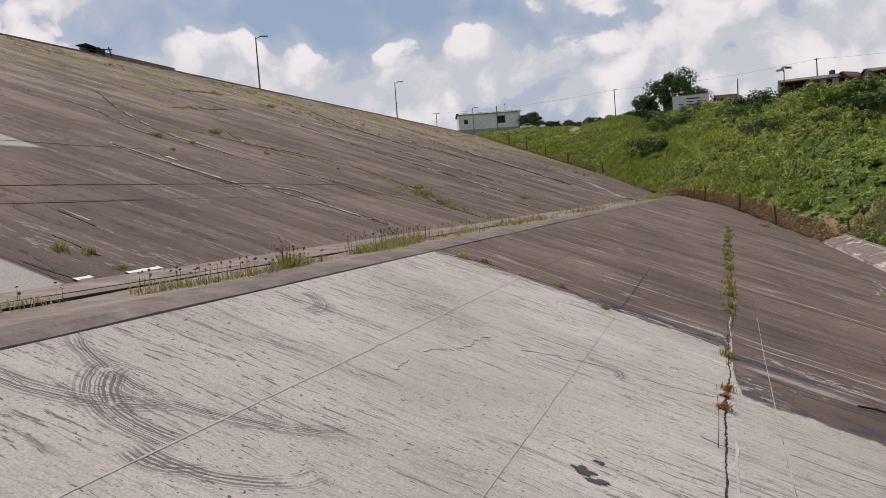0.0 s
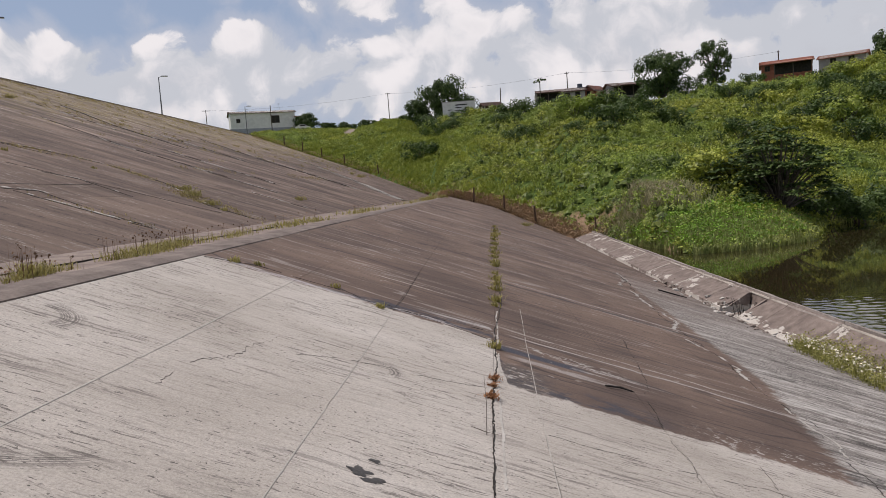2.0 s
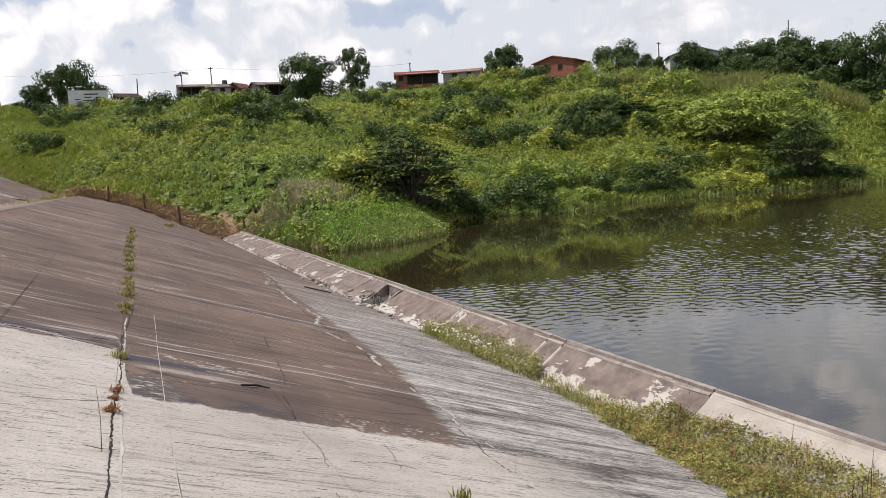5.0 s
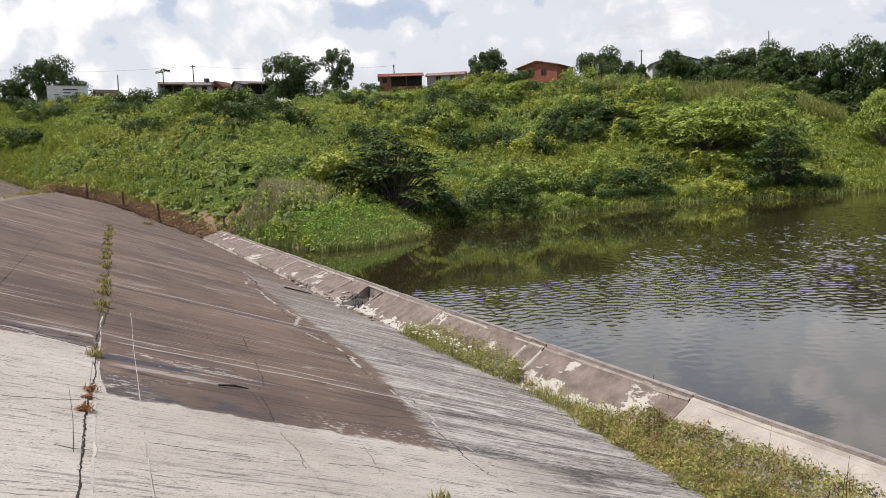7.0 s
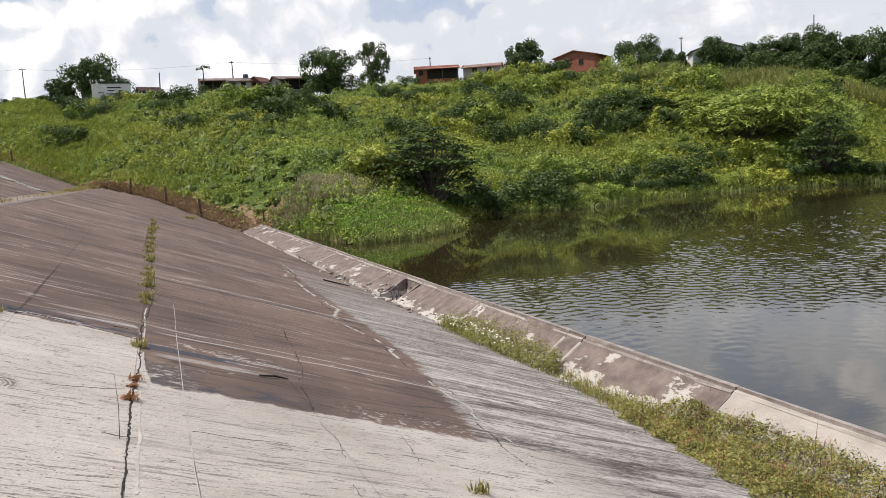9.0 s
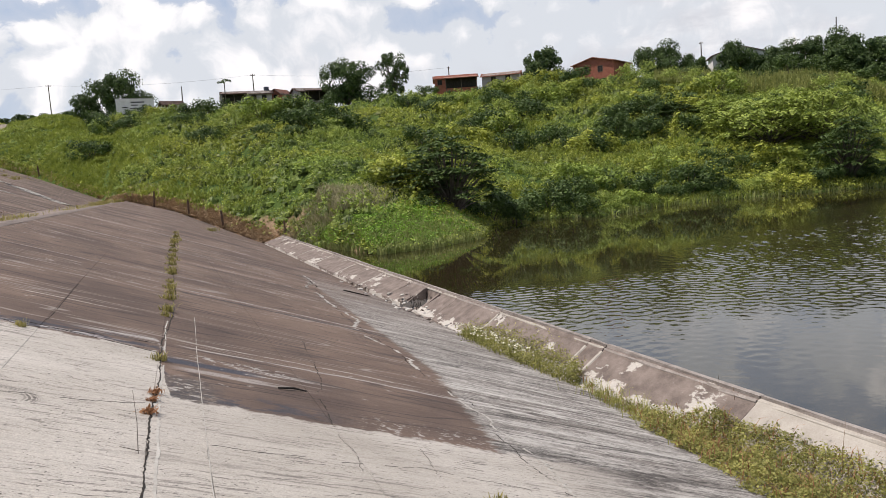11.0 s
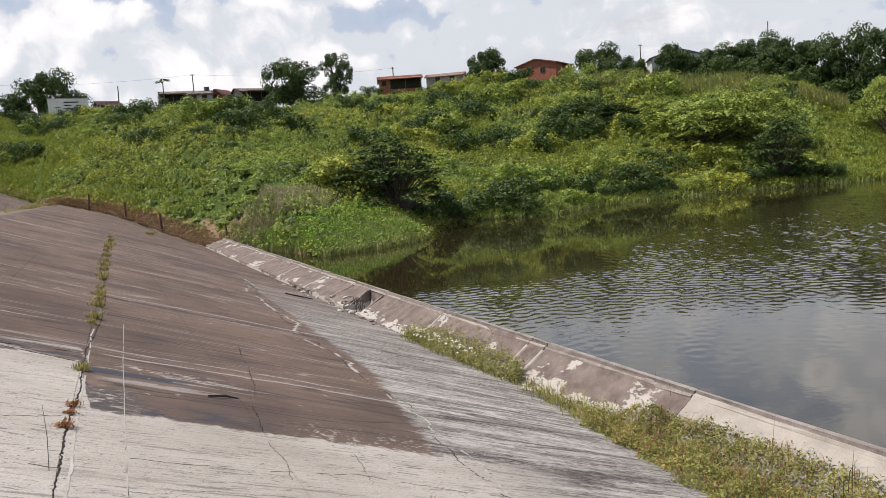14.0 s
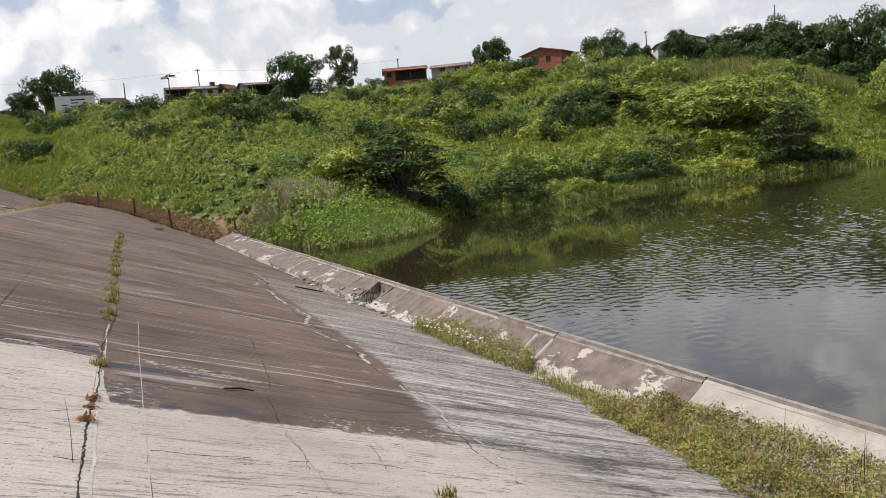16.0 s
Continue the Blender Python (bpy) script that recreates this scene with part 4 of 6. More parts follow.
def fringe():
    """Reeds and wet grass along the shore, dry straw where the lining ends."""
    rng = np.random.default_rng(9)
    n = 15000
    x = np.concatenate([rng.uniform(9.5, 27, n * 3 // 4), rng.uniform(26, 112, n // 4)])
    y = np.interp(x, SHORE_X, SHORE_Y) + np.where(x < 27, rng.uniform(-0.6, 6.0, n), rng.uniform(-0.5, 1.4, n))
    b2 = np.stack([x, y, np.maximum(z_hill(x, y), WATER_Z) - 0.05], 1)
    V = blade_quads(b2, rng.uniform(0.22, 0.7, n), rng.uniform(0.05, 0.6, n), rng, 0.035)
    solid("shore_reeds", quads("shore_reeds", V, F_REED), label="bright green reeds and wet grass along the shore", category="reeds", kind="stuff")
    n = 34000
    x = rng.uniform(-7, 10.4, n)
    e = np.where(x < 8.65, edge_y(np.minimum(x, 8.65)), 55.5)
    y = e + rng.uniform(0.05, 1.1, n) * np.interp(x, [-7, 0, 4, 8, 10.0], [0.8, 3.0, 4.6, 4.5, 1.0])
    b2 = np.stack([x, y, z_hill(x, y) - 0.03], 1)
    V = blade_quads(b2, rng.uniform(0.12, 0.42, n), rng.uniform(0.8, 2.0, n), rng, 0.05)
    solid("dry_grass", quads("dry_grass", V, F_DRY), label="cut reddish-brown dry grass beside the lining", category="dry grass", kind="stuff")
    n = 16000      # rank grass and straw where the upper lining meets the hill
    x = rng.uniform(-50, -5, n)
    y = edge_y(x) + 0.1 + 3.4 * rng.uniform(0, 1, n) ** 1.3
    b2 = np.stack([x, y, z_hill(x, y) - 0.03], 1)
    V = blade_quads(b2, rng.uniform(0.15, 0.55, n), rng.uniform(0.3, 1.5, n), rng, 0.06)
    pick = np.tile(rng.uniform(size=n) < 0.3, 2)
    solid("edge_grass", quads("edge_grass", V[~pick], F_GRASS), label="rank green grass along the end of the lining", category="grass", kind="stuff")
    solid("edge_straw", quads("edge_straw", V[pick], F_DRY), label="dry straw along the end of the lining", category="dry grass", kind="stuff")
    n = 5200      # a feathery tan stand above the shore, and lush low leaves below it
    a, d = np.radians(rng.normal(12.8, 1.7, n)), rng.uniform(52.5, 58, n)
    x, y = d * np.sin(a), d * np.cos(a)
    b2 = np.stack([x, y, z_hill(x, y) + 0.1], 1)
    V = blade_quads(b2, rng.uniform(0.4, 1.0, n), rng.uniform(0.2, 0.8, n), rng, 0.018)
    solid("plume_grass", quads("plume_grass", V, F_PLUME), label="feathery tan seeding grass above the shore", category="grass", kind="stuff")
    n = 16000
    x = rng.uniform(10.5, 25, n)
    y = np.interp(x, SHORE_X, SHORE_Y) + rng.uniform(0.5, 9.0, n) * np.interp(x, [10.5, 14, 22, 25], [0.5, 1, 1, 0.4])
    z = z_hill(x, y) + rng.uniform(0.05, 0.75, n) * (0.35 + 0.65 * patchy(x, y, 1.3, 6))
    V = leaf_quads(np.stack([x, y, z], 1), rng.uniform(0.09, 0.22, n), rng, 0.7, 0.5)
    solid("shore_herbs", quads("shore_herbs", V, F_LUSH), label="lush bright-green low herbs near the shore", category="herbs", kind="stuff")
    n = 4200
    a = np.radians(rng.uniform(37, 53.5, n))
    d = rng.uniform(122, 136, n)
    x, y = d * np.sin(a), d * np.cos(a)
    b2 = np.stack([x, y, z_hill(x, y)], 1)
    V = np.concatenate([blade_quads(b2, rng.uniform(1.5, 2.4, n), rng.uniform(0.0, 0.15, n), rng, 0.045),
                        blade_quads(b2 + (0, 0, 0.9), rng.uniform(0.5, 0.9, n), rng.uniform(0.7, 1.3, n), rng, 0.06),
                        blade_quads(b2 + (0, 0, 0.4), rng.uniform(0.5, 0.9, n), rng.uniform(0.7, 1.3, n), rng, 0.06)])
    solid("maize_field", quads("maize_field", V, F_MAIZE), label="rows of tall yellowing maize stalks", category="crop", kind="stuff")


def limb(bm, p0, p1, r0, r1, sides=7):
    p0, p1 = Vector(p0), Vector(p1)
    ax = (p1 - p0).normalized()
    u = ax.orthogonal().normalized()
    w = ax.cross(u)
    rings = []
    for p, r in ((p0, r0), (p1, r1)):
        rings.append([bm.verts.new(p + (u * math.cos(6.2832 * k / sides) + w * math.sin(6.2832 * k / sides)) * r) for k in range(sides)])
    for k in range(sides):
        bm.faces.new((rings[0][k], rings[0][(k + 1) % sides], rings[1][(k + 1) % sides], rings[1][k]))
    bm.faces.new(rings[0][::-1])
    bm.faces.new(rings[1])


def mesh_of(name, bm, mat):
    me = bpy.data.meshes.new(name)
    bm.normal_update()
    bm.to_mesh(me)
    bm.free()
    me.materials.append(mat)
    return me


def part(name, bm, mat, parent, label=""):
    me = bm if isinstance(bm, bpy.types.Mesh) else mesh_of(name, bm, mat)
    ob = new(name, me)
    ob.parent = parent
    return tagged(ob, label=label)


def build_tree(seed, height, width, leaves, leaf, mat, name, label, bare=0.22, flat=1.0, category="tree"):
    """A tapered trunk with forking limbs and a crown of uneven leaf clumps with gaps."""
    rng = np.random.default_rng(seed)
    root = new(name)
    tagged(root, label=label, category=category)
    bm = bmesh.new()
    fork = height * bare
    limb(bm, (0, 0, -0.3), (0.05, 0.03, fork), 0.035 * height, 0.026 * height)
    tips = []
    for k in range(9):
        a = k * 2.4 + rng.uniform(-0.4, 0.4)
        rad = width * rng.uniform(0.16, 0.38)
        m = (math.cos(a) * rad * 0.5, math.sin(a) * rad * 0.5, fork + (height - fork) * rng.uniform(0.2, 0.45))
        t = (math.cos(a) * rad, math.sin(a) * rad, fork + (height - fork) * rng.uniform(0.45, 0.85) * flat)
        limb(bm, (0.05, 0.03, fork * 0.95), m, 0.018 * height, 0.011 * height, 5)
        limb(bm, m, t, 0.011 * height, 0.004 * height, 5)
        tips += [m, t]
    part("trunk", bm, M_BARK, root)
    cl = []
    for k in range(34):
        a, u = rng.uniform(0, 6.283), rng.uniform(0, 1) ** 0.5
        zz = rng.uniform(0, 1)
        shell = math.sqrt(max(0.05, 1 - (2 * zz - 0.85) ** 2 / 1.6))
        cl.append((math.cos(a) * u * width / 2 * shell, math.sin(a) * u * width / 2 * shell, fork * 0.8 + (height - fork * 0.8) * (0.08 + 0.86 * zz)))
    cl = np.array(cl + tips)
    who = rng.integers(0, len(cl), leaves)
    rad = rng.uniform(0.09, 0.19, len(cl))[who] * width
    d = unit(rng.normal(size=(leaves, 3))) * (rng.uniform(0.35, 1.0, leaves) ** 0.5 * rad)[:, None]
    d[:, 2] *= 0.75 * flat
    c = cl[who] + d
    part("crown", quads("crown", leaf_quads(c, leaf * rng.uniform(0.6, 1.5, leaves), rng, 0.45, 0.62, unit(d) + (0, 0, 0.25)), mat), None, root)
    return root


def build_thorn(seed, height, width, sprays, leaf, mat, name, label, category="tree"):
    """A many-stemmed thorn tree: stacked flat sprays of drooping twigs with feathery leaves and shade between them."""
    rng = np.random.default_rng(seed)
    root = new(name)
    tagged(root, label=label, category=category)
    bm = bmesh.new()
    C, U = [], []
    for k in range(sprays):
        a, u = k * 2.4 + rng.uniform(-0.5, 0.5), math.sqrt((k + 0.5) / sprays)
        rad = u * width / 2 * rng.uniform(0.85, 1.05)
        top = height * (0.97 - 0.50 * u * u) * (rng.uniform(0.80, 1.0) if k % 3 else rng.uniform(0.30, 0.60))
        cx, cy, cz = math.cos(a) * rad, math.sin(a) * rad, max(0.14 * height, top)
        mid = (cx * 0.45, cy * 0.45, cz * 0.55)
        limb(bm, (0, 0, -0.3), mid, 0.014 * height, 0.009 * height, 5)
        limb(bm, mid, (cx, cy, cz), 0.008 * height, 0.003 * height, 4)
        span = rng.uniform(0.12, 0.19) * width
        for w in range(20):
            b2 = rng.uniform(0, 6.283)
            far = span * rng.uniform(0.6, 1.15)
            for v in np.linspace(0.15, 1.0, 8):
                C.append((cx + math.cos(b2) * far * v, cy + math.sin(b2) * far * v, cz + 0.12 - 0.30 * span * v * v + rng.normal() * 0.05))
                U.append((0.35 * v * math.cos(b2), 0.35 * v * math.sin(b2), 1.0))
    part("trunk", bm, M_BARK, root)
    C, U = np.array(C), np.array(U)
    part("crown", quads("crown", leaf_quads(C, leaf * rng.uniform(0.6, 1.4, len(C)), rng, 0.45, 0.42, unit(U)), mat), None, root)
    return root


def on_hill(az, dist):
    a = radians(az)
    x, y = dist * math.sin(a), dist * math.cos(a)
    return x, y, float(z_hill(x, y))


hill_cover()
fringe()

mango = build_tree(11, 8.6, 12.0, 15000, 0.36, F_TREE, "mango_tree", "broad dark-green mango tree with a dense crown", 0.12)
airy = build_tree(12, 9.0, 7.0, 6500, 0.29, F_TREE, "tall_tree", "slender dark-green tree with an open crown", 0.25)
oval = build_tree(13, 6.4, 8.0, 11000, 0.32, F_TREE, "round_tree", "rounded dark-green tree among the houses", 0.06)
thorn = build_thorn(14, 5.0, 10.0, 60, 0.34, F_ACACIA, "thorn_tree", "low spreading yellow-green feathery thorn tree")
shore_tree = build_thorn(15, 7.0, 6.6, 64, 0.30, F_BUSH, "shore_tree", "bushy dark-green tree leaning over the water's edge")
# kind, bearing, distance, height of the crown's top above the eye's level in degrees, width factor
TREES = [(mango, -1.9, 163, 8.6, 1.0), (mango, 14.3, 150, 8.95, 0.95), (airy, 17.8, 152, 9.45, 0.95), (oval, 29.0, 146, 8.7, 1.0), (mango, 37.2, 148, 8.2, 0.9), (oval, 39.7, 147, 7.2, 0.7),
         (oval, 42.4, 146, 7.65, 0.85), (oval, 44.6, 146, 7.0, 0.9), (mango, 46.2, 144, 7.25, 0.75), (mango, 48.2, 144, 7.6, 0.8), (oval, 50.2, 142, 7.1, 1.0), (mango, 52.4, 140, 7.0, 0.85), (mango, 55.2, 138, 7.2, 0.95), (mango, 58.2, 136, 7.0, 0.95),
         (oval, 62.0, 134, 6.8, 1.1), (oval, -12.3, 210, 6.7, 0.85), (oval, -10.8, 212, 5.95, 0.7), (oval, -9.4, 210, 5.85, 0.8), (oval, -8.0, 208, 5.9, 0.8), (oval, -6.8, 206, 5.95, 0.8), (oval, -5.2, 195, 6.1, 0.7), (oval, -3.9, 168, 7.2, 0.75),
         (thorn, 44.6, 97, 4.3, 1.35), (shore_tree, 49.4, 89, 2.2, 0.95), (thorn, 41.2, 104, 4.3, 0.95), (thorn, 47.6, 99, 4.6, 1.15), (shore_tree, 38.4, 104, 4.2, 1.0), (shore_tree, 21.6, 58.5, 3.4, 1.15), (shore_tree, 19.6, 60.0, 1.4, 0.9), (thorn, 56.0, 118, 4.6, 0.9)]
TALL = {mango.name: 8.6, airy.name: 9.0, oval.name: 6.4, thorn.name: 5.0, shore_tree.name: 7.0}
used = set()
for k, (src, az, dist, top, wide) in enumerate(TREES):
    x, y, z = on_hill(az, dist)
    s = max(0.35, (dist * math.tan(radians(top)) - z) / TALL[src.name])
    m = pose(x, y, z - 0.15, 0, 0, 67 * k % 360) @ Matrix.Diagonal((wide, wide, s, 1))
    if src.name in used:
        copy_thing(src, pose(0, 0, 0)).matrix_world = m
    else:
        used.add(src.name)
        src.matrix_world = m
        tagged(src, group="trees on the hill")


def build_bush(seed, mat, label, leaf=0.19):
    rng = np.random.default_rng(seed)
    root = new("bush")
    tagged(root, label=label, category="bush", group="bushes on the hillside")
    bm = bmesh.new()
    for k in range(6):
        a = k * 1.05 + rng.uniform(-0.3, 0.3)
        limb(bm, (0, 0, -0.2), (math.cos(a) * 0.7, math.sin(a) * 0.7, rng.uniform(0.8, 1.5)), 0.05, 0.015, 5)
    part("stem", bm, M_BARK, root)
    n = 1700
    cl = np.stack([rng.normal(size=14) * 0.75, rng.normal(size=14) * 0.75, rng.uniform(0.35, 1.7, 14)], 1)
    who = rng.integers(0, 14, n)
    d = unit(rng.normal(size=(n, 3)))
    c = cl[who] + d * rng.uniform(0.3, 0.62, (n, 1))
    c[:, 2] = np.maximum(c[:, 2], 0.05)
    part("crown", quads("crown", leaf_quads(c, leaf * rng.uniform(0.6, 1.5, n), rng, 0.45, 0.6, d + (0, 0, 0.25)), mat), None, root)
    return root


kinds = [build_bush(21, F_BUSH, "dense dark-green bush on the grassy hillside"), build_bush(22, F_BUSH, "dark-green shrub on the grassy hillside"),
         build_bush(23, F_HERB, "leafy mid-green bush on the grassy hillside", 0.2), build_bush(24, F_ACACIA, "pale yellow-green bush on the grassy hillside", 0.15)]
rng = np.random.default_rng(31)
spots = []
for k in range(420):
    az, dist = rng.uniform(-6, 58), rng.uniform(62, 150)
    x, y, z = on_hill(az, dist)
    base = float(np.interp(x, SHORE_X, SHORE_Y)) if x > 8.65 else float(edge_y(x))
    q = y - base
    if q < 3 or (az < 8 and dist < 128):
        continue
    dense = patchy(np.array([x]), np.array([y]), 14.0, 17)[0] + 0.25 * smooth(az, 14, 30) + 0.15 * smooth(dist, 100, 140) - (0.3 if 5 < q < 22 and az < 30 else 0)
    if az > 51 and dist < 128:
        continue
    if dense < 0.60 or len(spots) > 170 or dist > 134:
        continue
    spots.append((x, y, z, rng.uniform(0.7, 1.5) * (1.1 if dist > 100 else 0.95)))
for az, dist, s in ((-1.1, 144, 1.15), (0.9, 144, 1.25), (2.1, 143, 1.35), (3.2, 143, 1.3), (-2.3, 147, 1.7), (3, 138, 1.5), (4.4, 137, 1.6), (6.6, 136, 1.3), (9.8, 136, 1.3), (11, 132, 1.0), (19.5, 136, 1.3), (21, 132, 1.3), (23, 132, 1.2), (26, 132, 1.3), (30.2, 134, 1.7), (31.0, 130, 1.7), (33, 138, 0.8), (20.2, 143, 1.1), (22.0, 144, 0.7), (24.2, 143, 0.9), (26.6, 143, 1.0), (28.2, 141, 1.2), (34.5, 139, 0.8), (36.2, 139, 1.2), (38.0, 138, 1.2), (2.8, 144, 1.0), (4.0, 143, 1.1), (5.6, 144, 0.7), (8.6, 145, 0.7), (12.6, 146, 0.8), (15.6, 145, 0.9), (-3.2, 158, 1.6), (-2.2, 150, 1.2), (0.6, 146, 0.8), (-1.6, 142, 1.2), (-0.2, 141, 1.0), (0.5, 143, 1.1), (17, 146, 1.0), (46, 138, 1.6), (48, 137, 1.5), (50.5, 136, 1.8), (52.5, 135, 1.7), (54.5, 134, 1.8),
                    (35.5, 132, 1.7), (38.5, 125, 1.6), (41, 118, 1.9), (17.2, 60.5, 1.2), (18.5, 61, 1.1), (24.5, 62, 1.3), (26.5, 63, 1.2), (29, 66, 1.1), (3.2, 106, 0.94), (4.1, 104, 1.22), (5.0, 105, 1.08), (5.9, 103, 1.35), (6.8, 104, 1.22), (7.9, 102, 1.42), (8.8, 103, 1.15), (9.7, 101, 1.35), (10.6, 102, 1.49), (11.6, 100, 1.28), (12.6, 101, 1.49), (13.4, 99, 1.35), (8.0, 88, 0.70), (10.4, 86, 0.80), (12.2, 84, 0.90), (13.0, 90, 0.90), (6.5, 118, 0.90), (9.0, 120, 1.00), (11.4, 118, 1.10), (2.0, 120, 0.90), (-1.6, 146, 1.10), (-0.9, 145.5, 1.00), (-0.1, 146, 1.10), (-1.9, 140, 1.0), (-1.2, 139, 1.1), (-0.4, 139, 1.0), (0.4, 139, 1.1), (-0.8, 150, 1.4), (-2.8, 152, 1.5), (1.2, 147, 1.3)):
    x, y, z = on_hill(az, dist)
    spots.append((x, y, z, s))
for k in range(30):      # a thicket that overhangs the far shore
    x = 25.5 + 1.75 * k + rng.uniform(-0.8, 0.8)
    y = float(np.interp(x, SHORE_X, SHORE_Y)) + rng.uniform(0.7, 2.6)
    spots.append((x, y, float(z_hill(x, y)), rng.uniform(0.5, 0.85)))
for k, (x, y, z, s) in enumerate(spots):
    m = pose(x, y, z - 0.1, 0, 0, 53 * k % 360) @ Matrix.Diagonal((s * 1.15, s * 1.15, s, 1))
    src = kinds[(k * 7) % 11 % 4]
    if k < 4:
        kinds[k].matrix_world = m
    else:
        copy_thing(src, pose(0, 0, 0)).matrix_world = m

# ---- buildings and poles on the hill ----
M_WALLW = speckled("whitewash", (0.62, 0.61, 0.58), (0.80, 0.79, 0.76), 1.2, 0.85, 25.0, 0.15)
M_WALLG = speckled("bare_plaster", (0.30, 0.28, 0.26), (0.46, 0.44, 0.41), 1.2, 0.9, 25.0, 0.2)
M_BRICK = speckled("red_brick_wall", (0.25, 0.085, 0.055), (0.40, 0.15, 0.10), 2.5, 0.9, 18.0, 0.3)
M_TILE = speckled("clay_roof_tiles", (0.20, 0.085, 0.06), (0.40, 0.19, 0.135), 1.8, 0.85, 14.0, 0.4)
M_TILED = speckled("sooty_roof_tiles", (0.08, 0.055, 0.05), (0.19, 0.12, 0.10), 1.8, 0.9, 14.0, 0.4)
# M_DARK: timber and lettering, also the shade painted in porches and openings
M_DARK = speckled("dark_timber_and_shade", (0.012, 0.011, 0.010), (0.04, 0.035, 0.03), 3.0, 0.8)
M_STEEL = speckled("galvanised_steel", (0.10, 0.105, 0.11), (0.22, 0.225, 0.23), 4.0, 0.5, 30.0, 0.1)
M_WOOD = speckled("grey_timber", (0.07, 0.055, 0.045), (0.17, 0.14, 0.115), 5.0, 0.9, 30.0, 0.4)
M_RUSTW = speckled("brown_post_timber", (0.065, 0.04, 0.03), (0.16, 0.10, 0.07), 7.0, 0.9, 40.0, 0.4)
M_BLUE = speckled("painted_plinth", (0.26, 0.27, 0.29), (0.40, 0.41, 0.43), 2.0, 0.8)
M_TANK = speckled("plastic_tank", (0.05, 0.06, 0.08), (0.10, 0.11, 0.14), 2.0, 0.6)
M_PANEL = speckled("lamp_glass", (0.55, 0.55, 0.52), (0.7, 0.7, 0.67), 3.0, 0.3)


def box(bm, x0, x1, y0, y1, z0, z1):
    v = [bm.verts.new(c) for c in ((x0, y0, z0), (x1, y0, z0), (x1, y1, z0), (x0, y1, z0), (x0, y0, z1), (x1, y0, z1), (x1, y1, z1), (x0, y1, z1))]
    for f in ((3, 2, 1, 0), (4, 5, 6, 7), (0, 1, 5, 4), (1, 2, 6, 5), (2, 3, 7, 6), (3, 0, 4, 7)):
        bm.faces.new([v[i] for i in f])


def boxes(*dims):
    bm = bmesh.new()
    for d in dims:
        box(bm, *d)
    return bm


def gable_roof(length, depth, eave, ridge, over=0.4, thick=0.14, along="x"):
    """Two tiled pitches with rows of raised tiles; ridge along x or y."""
    bm = bmesh.new()
    half, run = (length / 2 + over, depth / 2 + over) if along == "x" else (depth / 2 + over, length / 2 + over)
    drop = (ridge - eave) / (run - over) * over
    rows = 9
    for side in (-1, 1):
        for k in range(rows):
            a, b2 = k / rows, (k + 1) / rows
            w0, w1 = side * run * (1 - a), side * run * (1 - b2)
            z0, z1 = eave - drop + (ridge - eave + drop) * a, eave - drop + (ridge - eave + drop) * b2
            pts = [(-half, w0, z0 + 0.03), (half, w0, z0 + 0.03), (half, w1, z1 - 0.02), (-half, w1, z1 - 0.02)]
            pts += [(px, py, pz - thick) for px, py, pz in pts]
            if along == "y":
                pts = [(py, px, pz) for px, py, pz in pts]
            v = [bm.verts.new(c) for c in pts]
            for f in ((0, 1, 2, 3), (7, 6, 5, 4), (0, 4, 5, 1), (1, 5, 6, 2), (2, 6, 7, 3), (3, 7, 4, 0)):
                bm.faces.new([v[i] for i in f])
    bmesh.ops.recalc_face_normals(bm, faces=bm.faces)
    return bm


def wall_with_gables(length, depth, eave, ridge, along="x"):
    bm = bmesh.new()
    h, d = length / 2, depth / 2
    if along == "x":
        prof = [(-d, -3.0), (d, -3.0), (d, eave), (0, ridge), (-d, eave)]
        a = [bm.verts.new((-h, y, z)) for y, z in prof]
        b2 = [bm.verts.new((h, y, z)) for y, z in prof]
    else:
        prof = [(-h, -3.0), (h, -3.0), (h, eave), (0, ridge), (-h, eave)]
        a = [bm.verts.new((x, -d, z)) for x, z in prof]
        b2 = [bm.verts.new((x, d, z)) for x, z in prof]
    bm.faces.new(a)
    bm.faces.new(b2[::-1])
    for k in range(5):
        bm.faces.new((a[k], b2[k], b2[(k + 1) % 5], a[(k + 1) % 5]))
    bmesh.ops.recalc_face_normals(bm, faces=bm.faces)
    return bm


def window(root, x, z, w, h, y, frame_mat=None):
    f = part("window", boxes((x - w / 2 - 0.07, x + w / 2 + 0.07, y - 0.05, y + 0.03, z - 0.07, z), (x - w / 2 - 0.07, x + w / 2 + 0.07, y - 0.05, y + 0.03, z + h, z + h + 0.07),
                             (x - w / 2 - 0.07, x - w / 2, y - 0.05, y + 0.03, z, z + h), (x + w / 2, x + w / 2 + 0.07, y - 0.05, y + 0.03, z, z + h), (x - 0.03, x + 0.03, y - 0.04, y + 0.03, z, z + h)),
             frame_mat or M_WOOD, root)
    part("pane", boxes((x - w / 2, x + w / 2, y - 0.01, y + 0.02, z, z + h)), M_DARK, f)


def door(root, x, w, h, y):
    part("door", boxes((x - w / 2, x + w / 2, y - 0.06, y + 0.02, 0, h)), M_DARK, root)


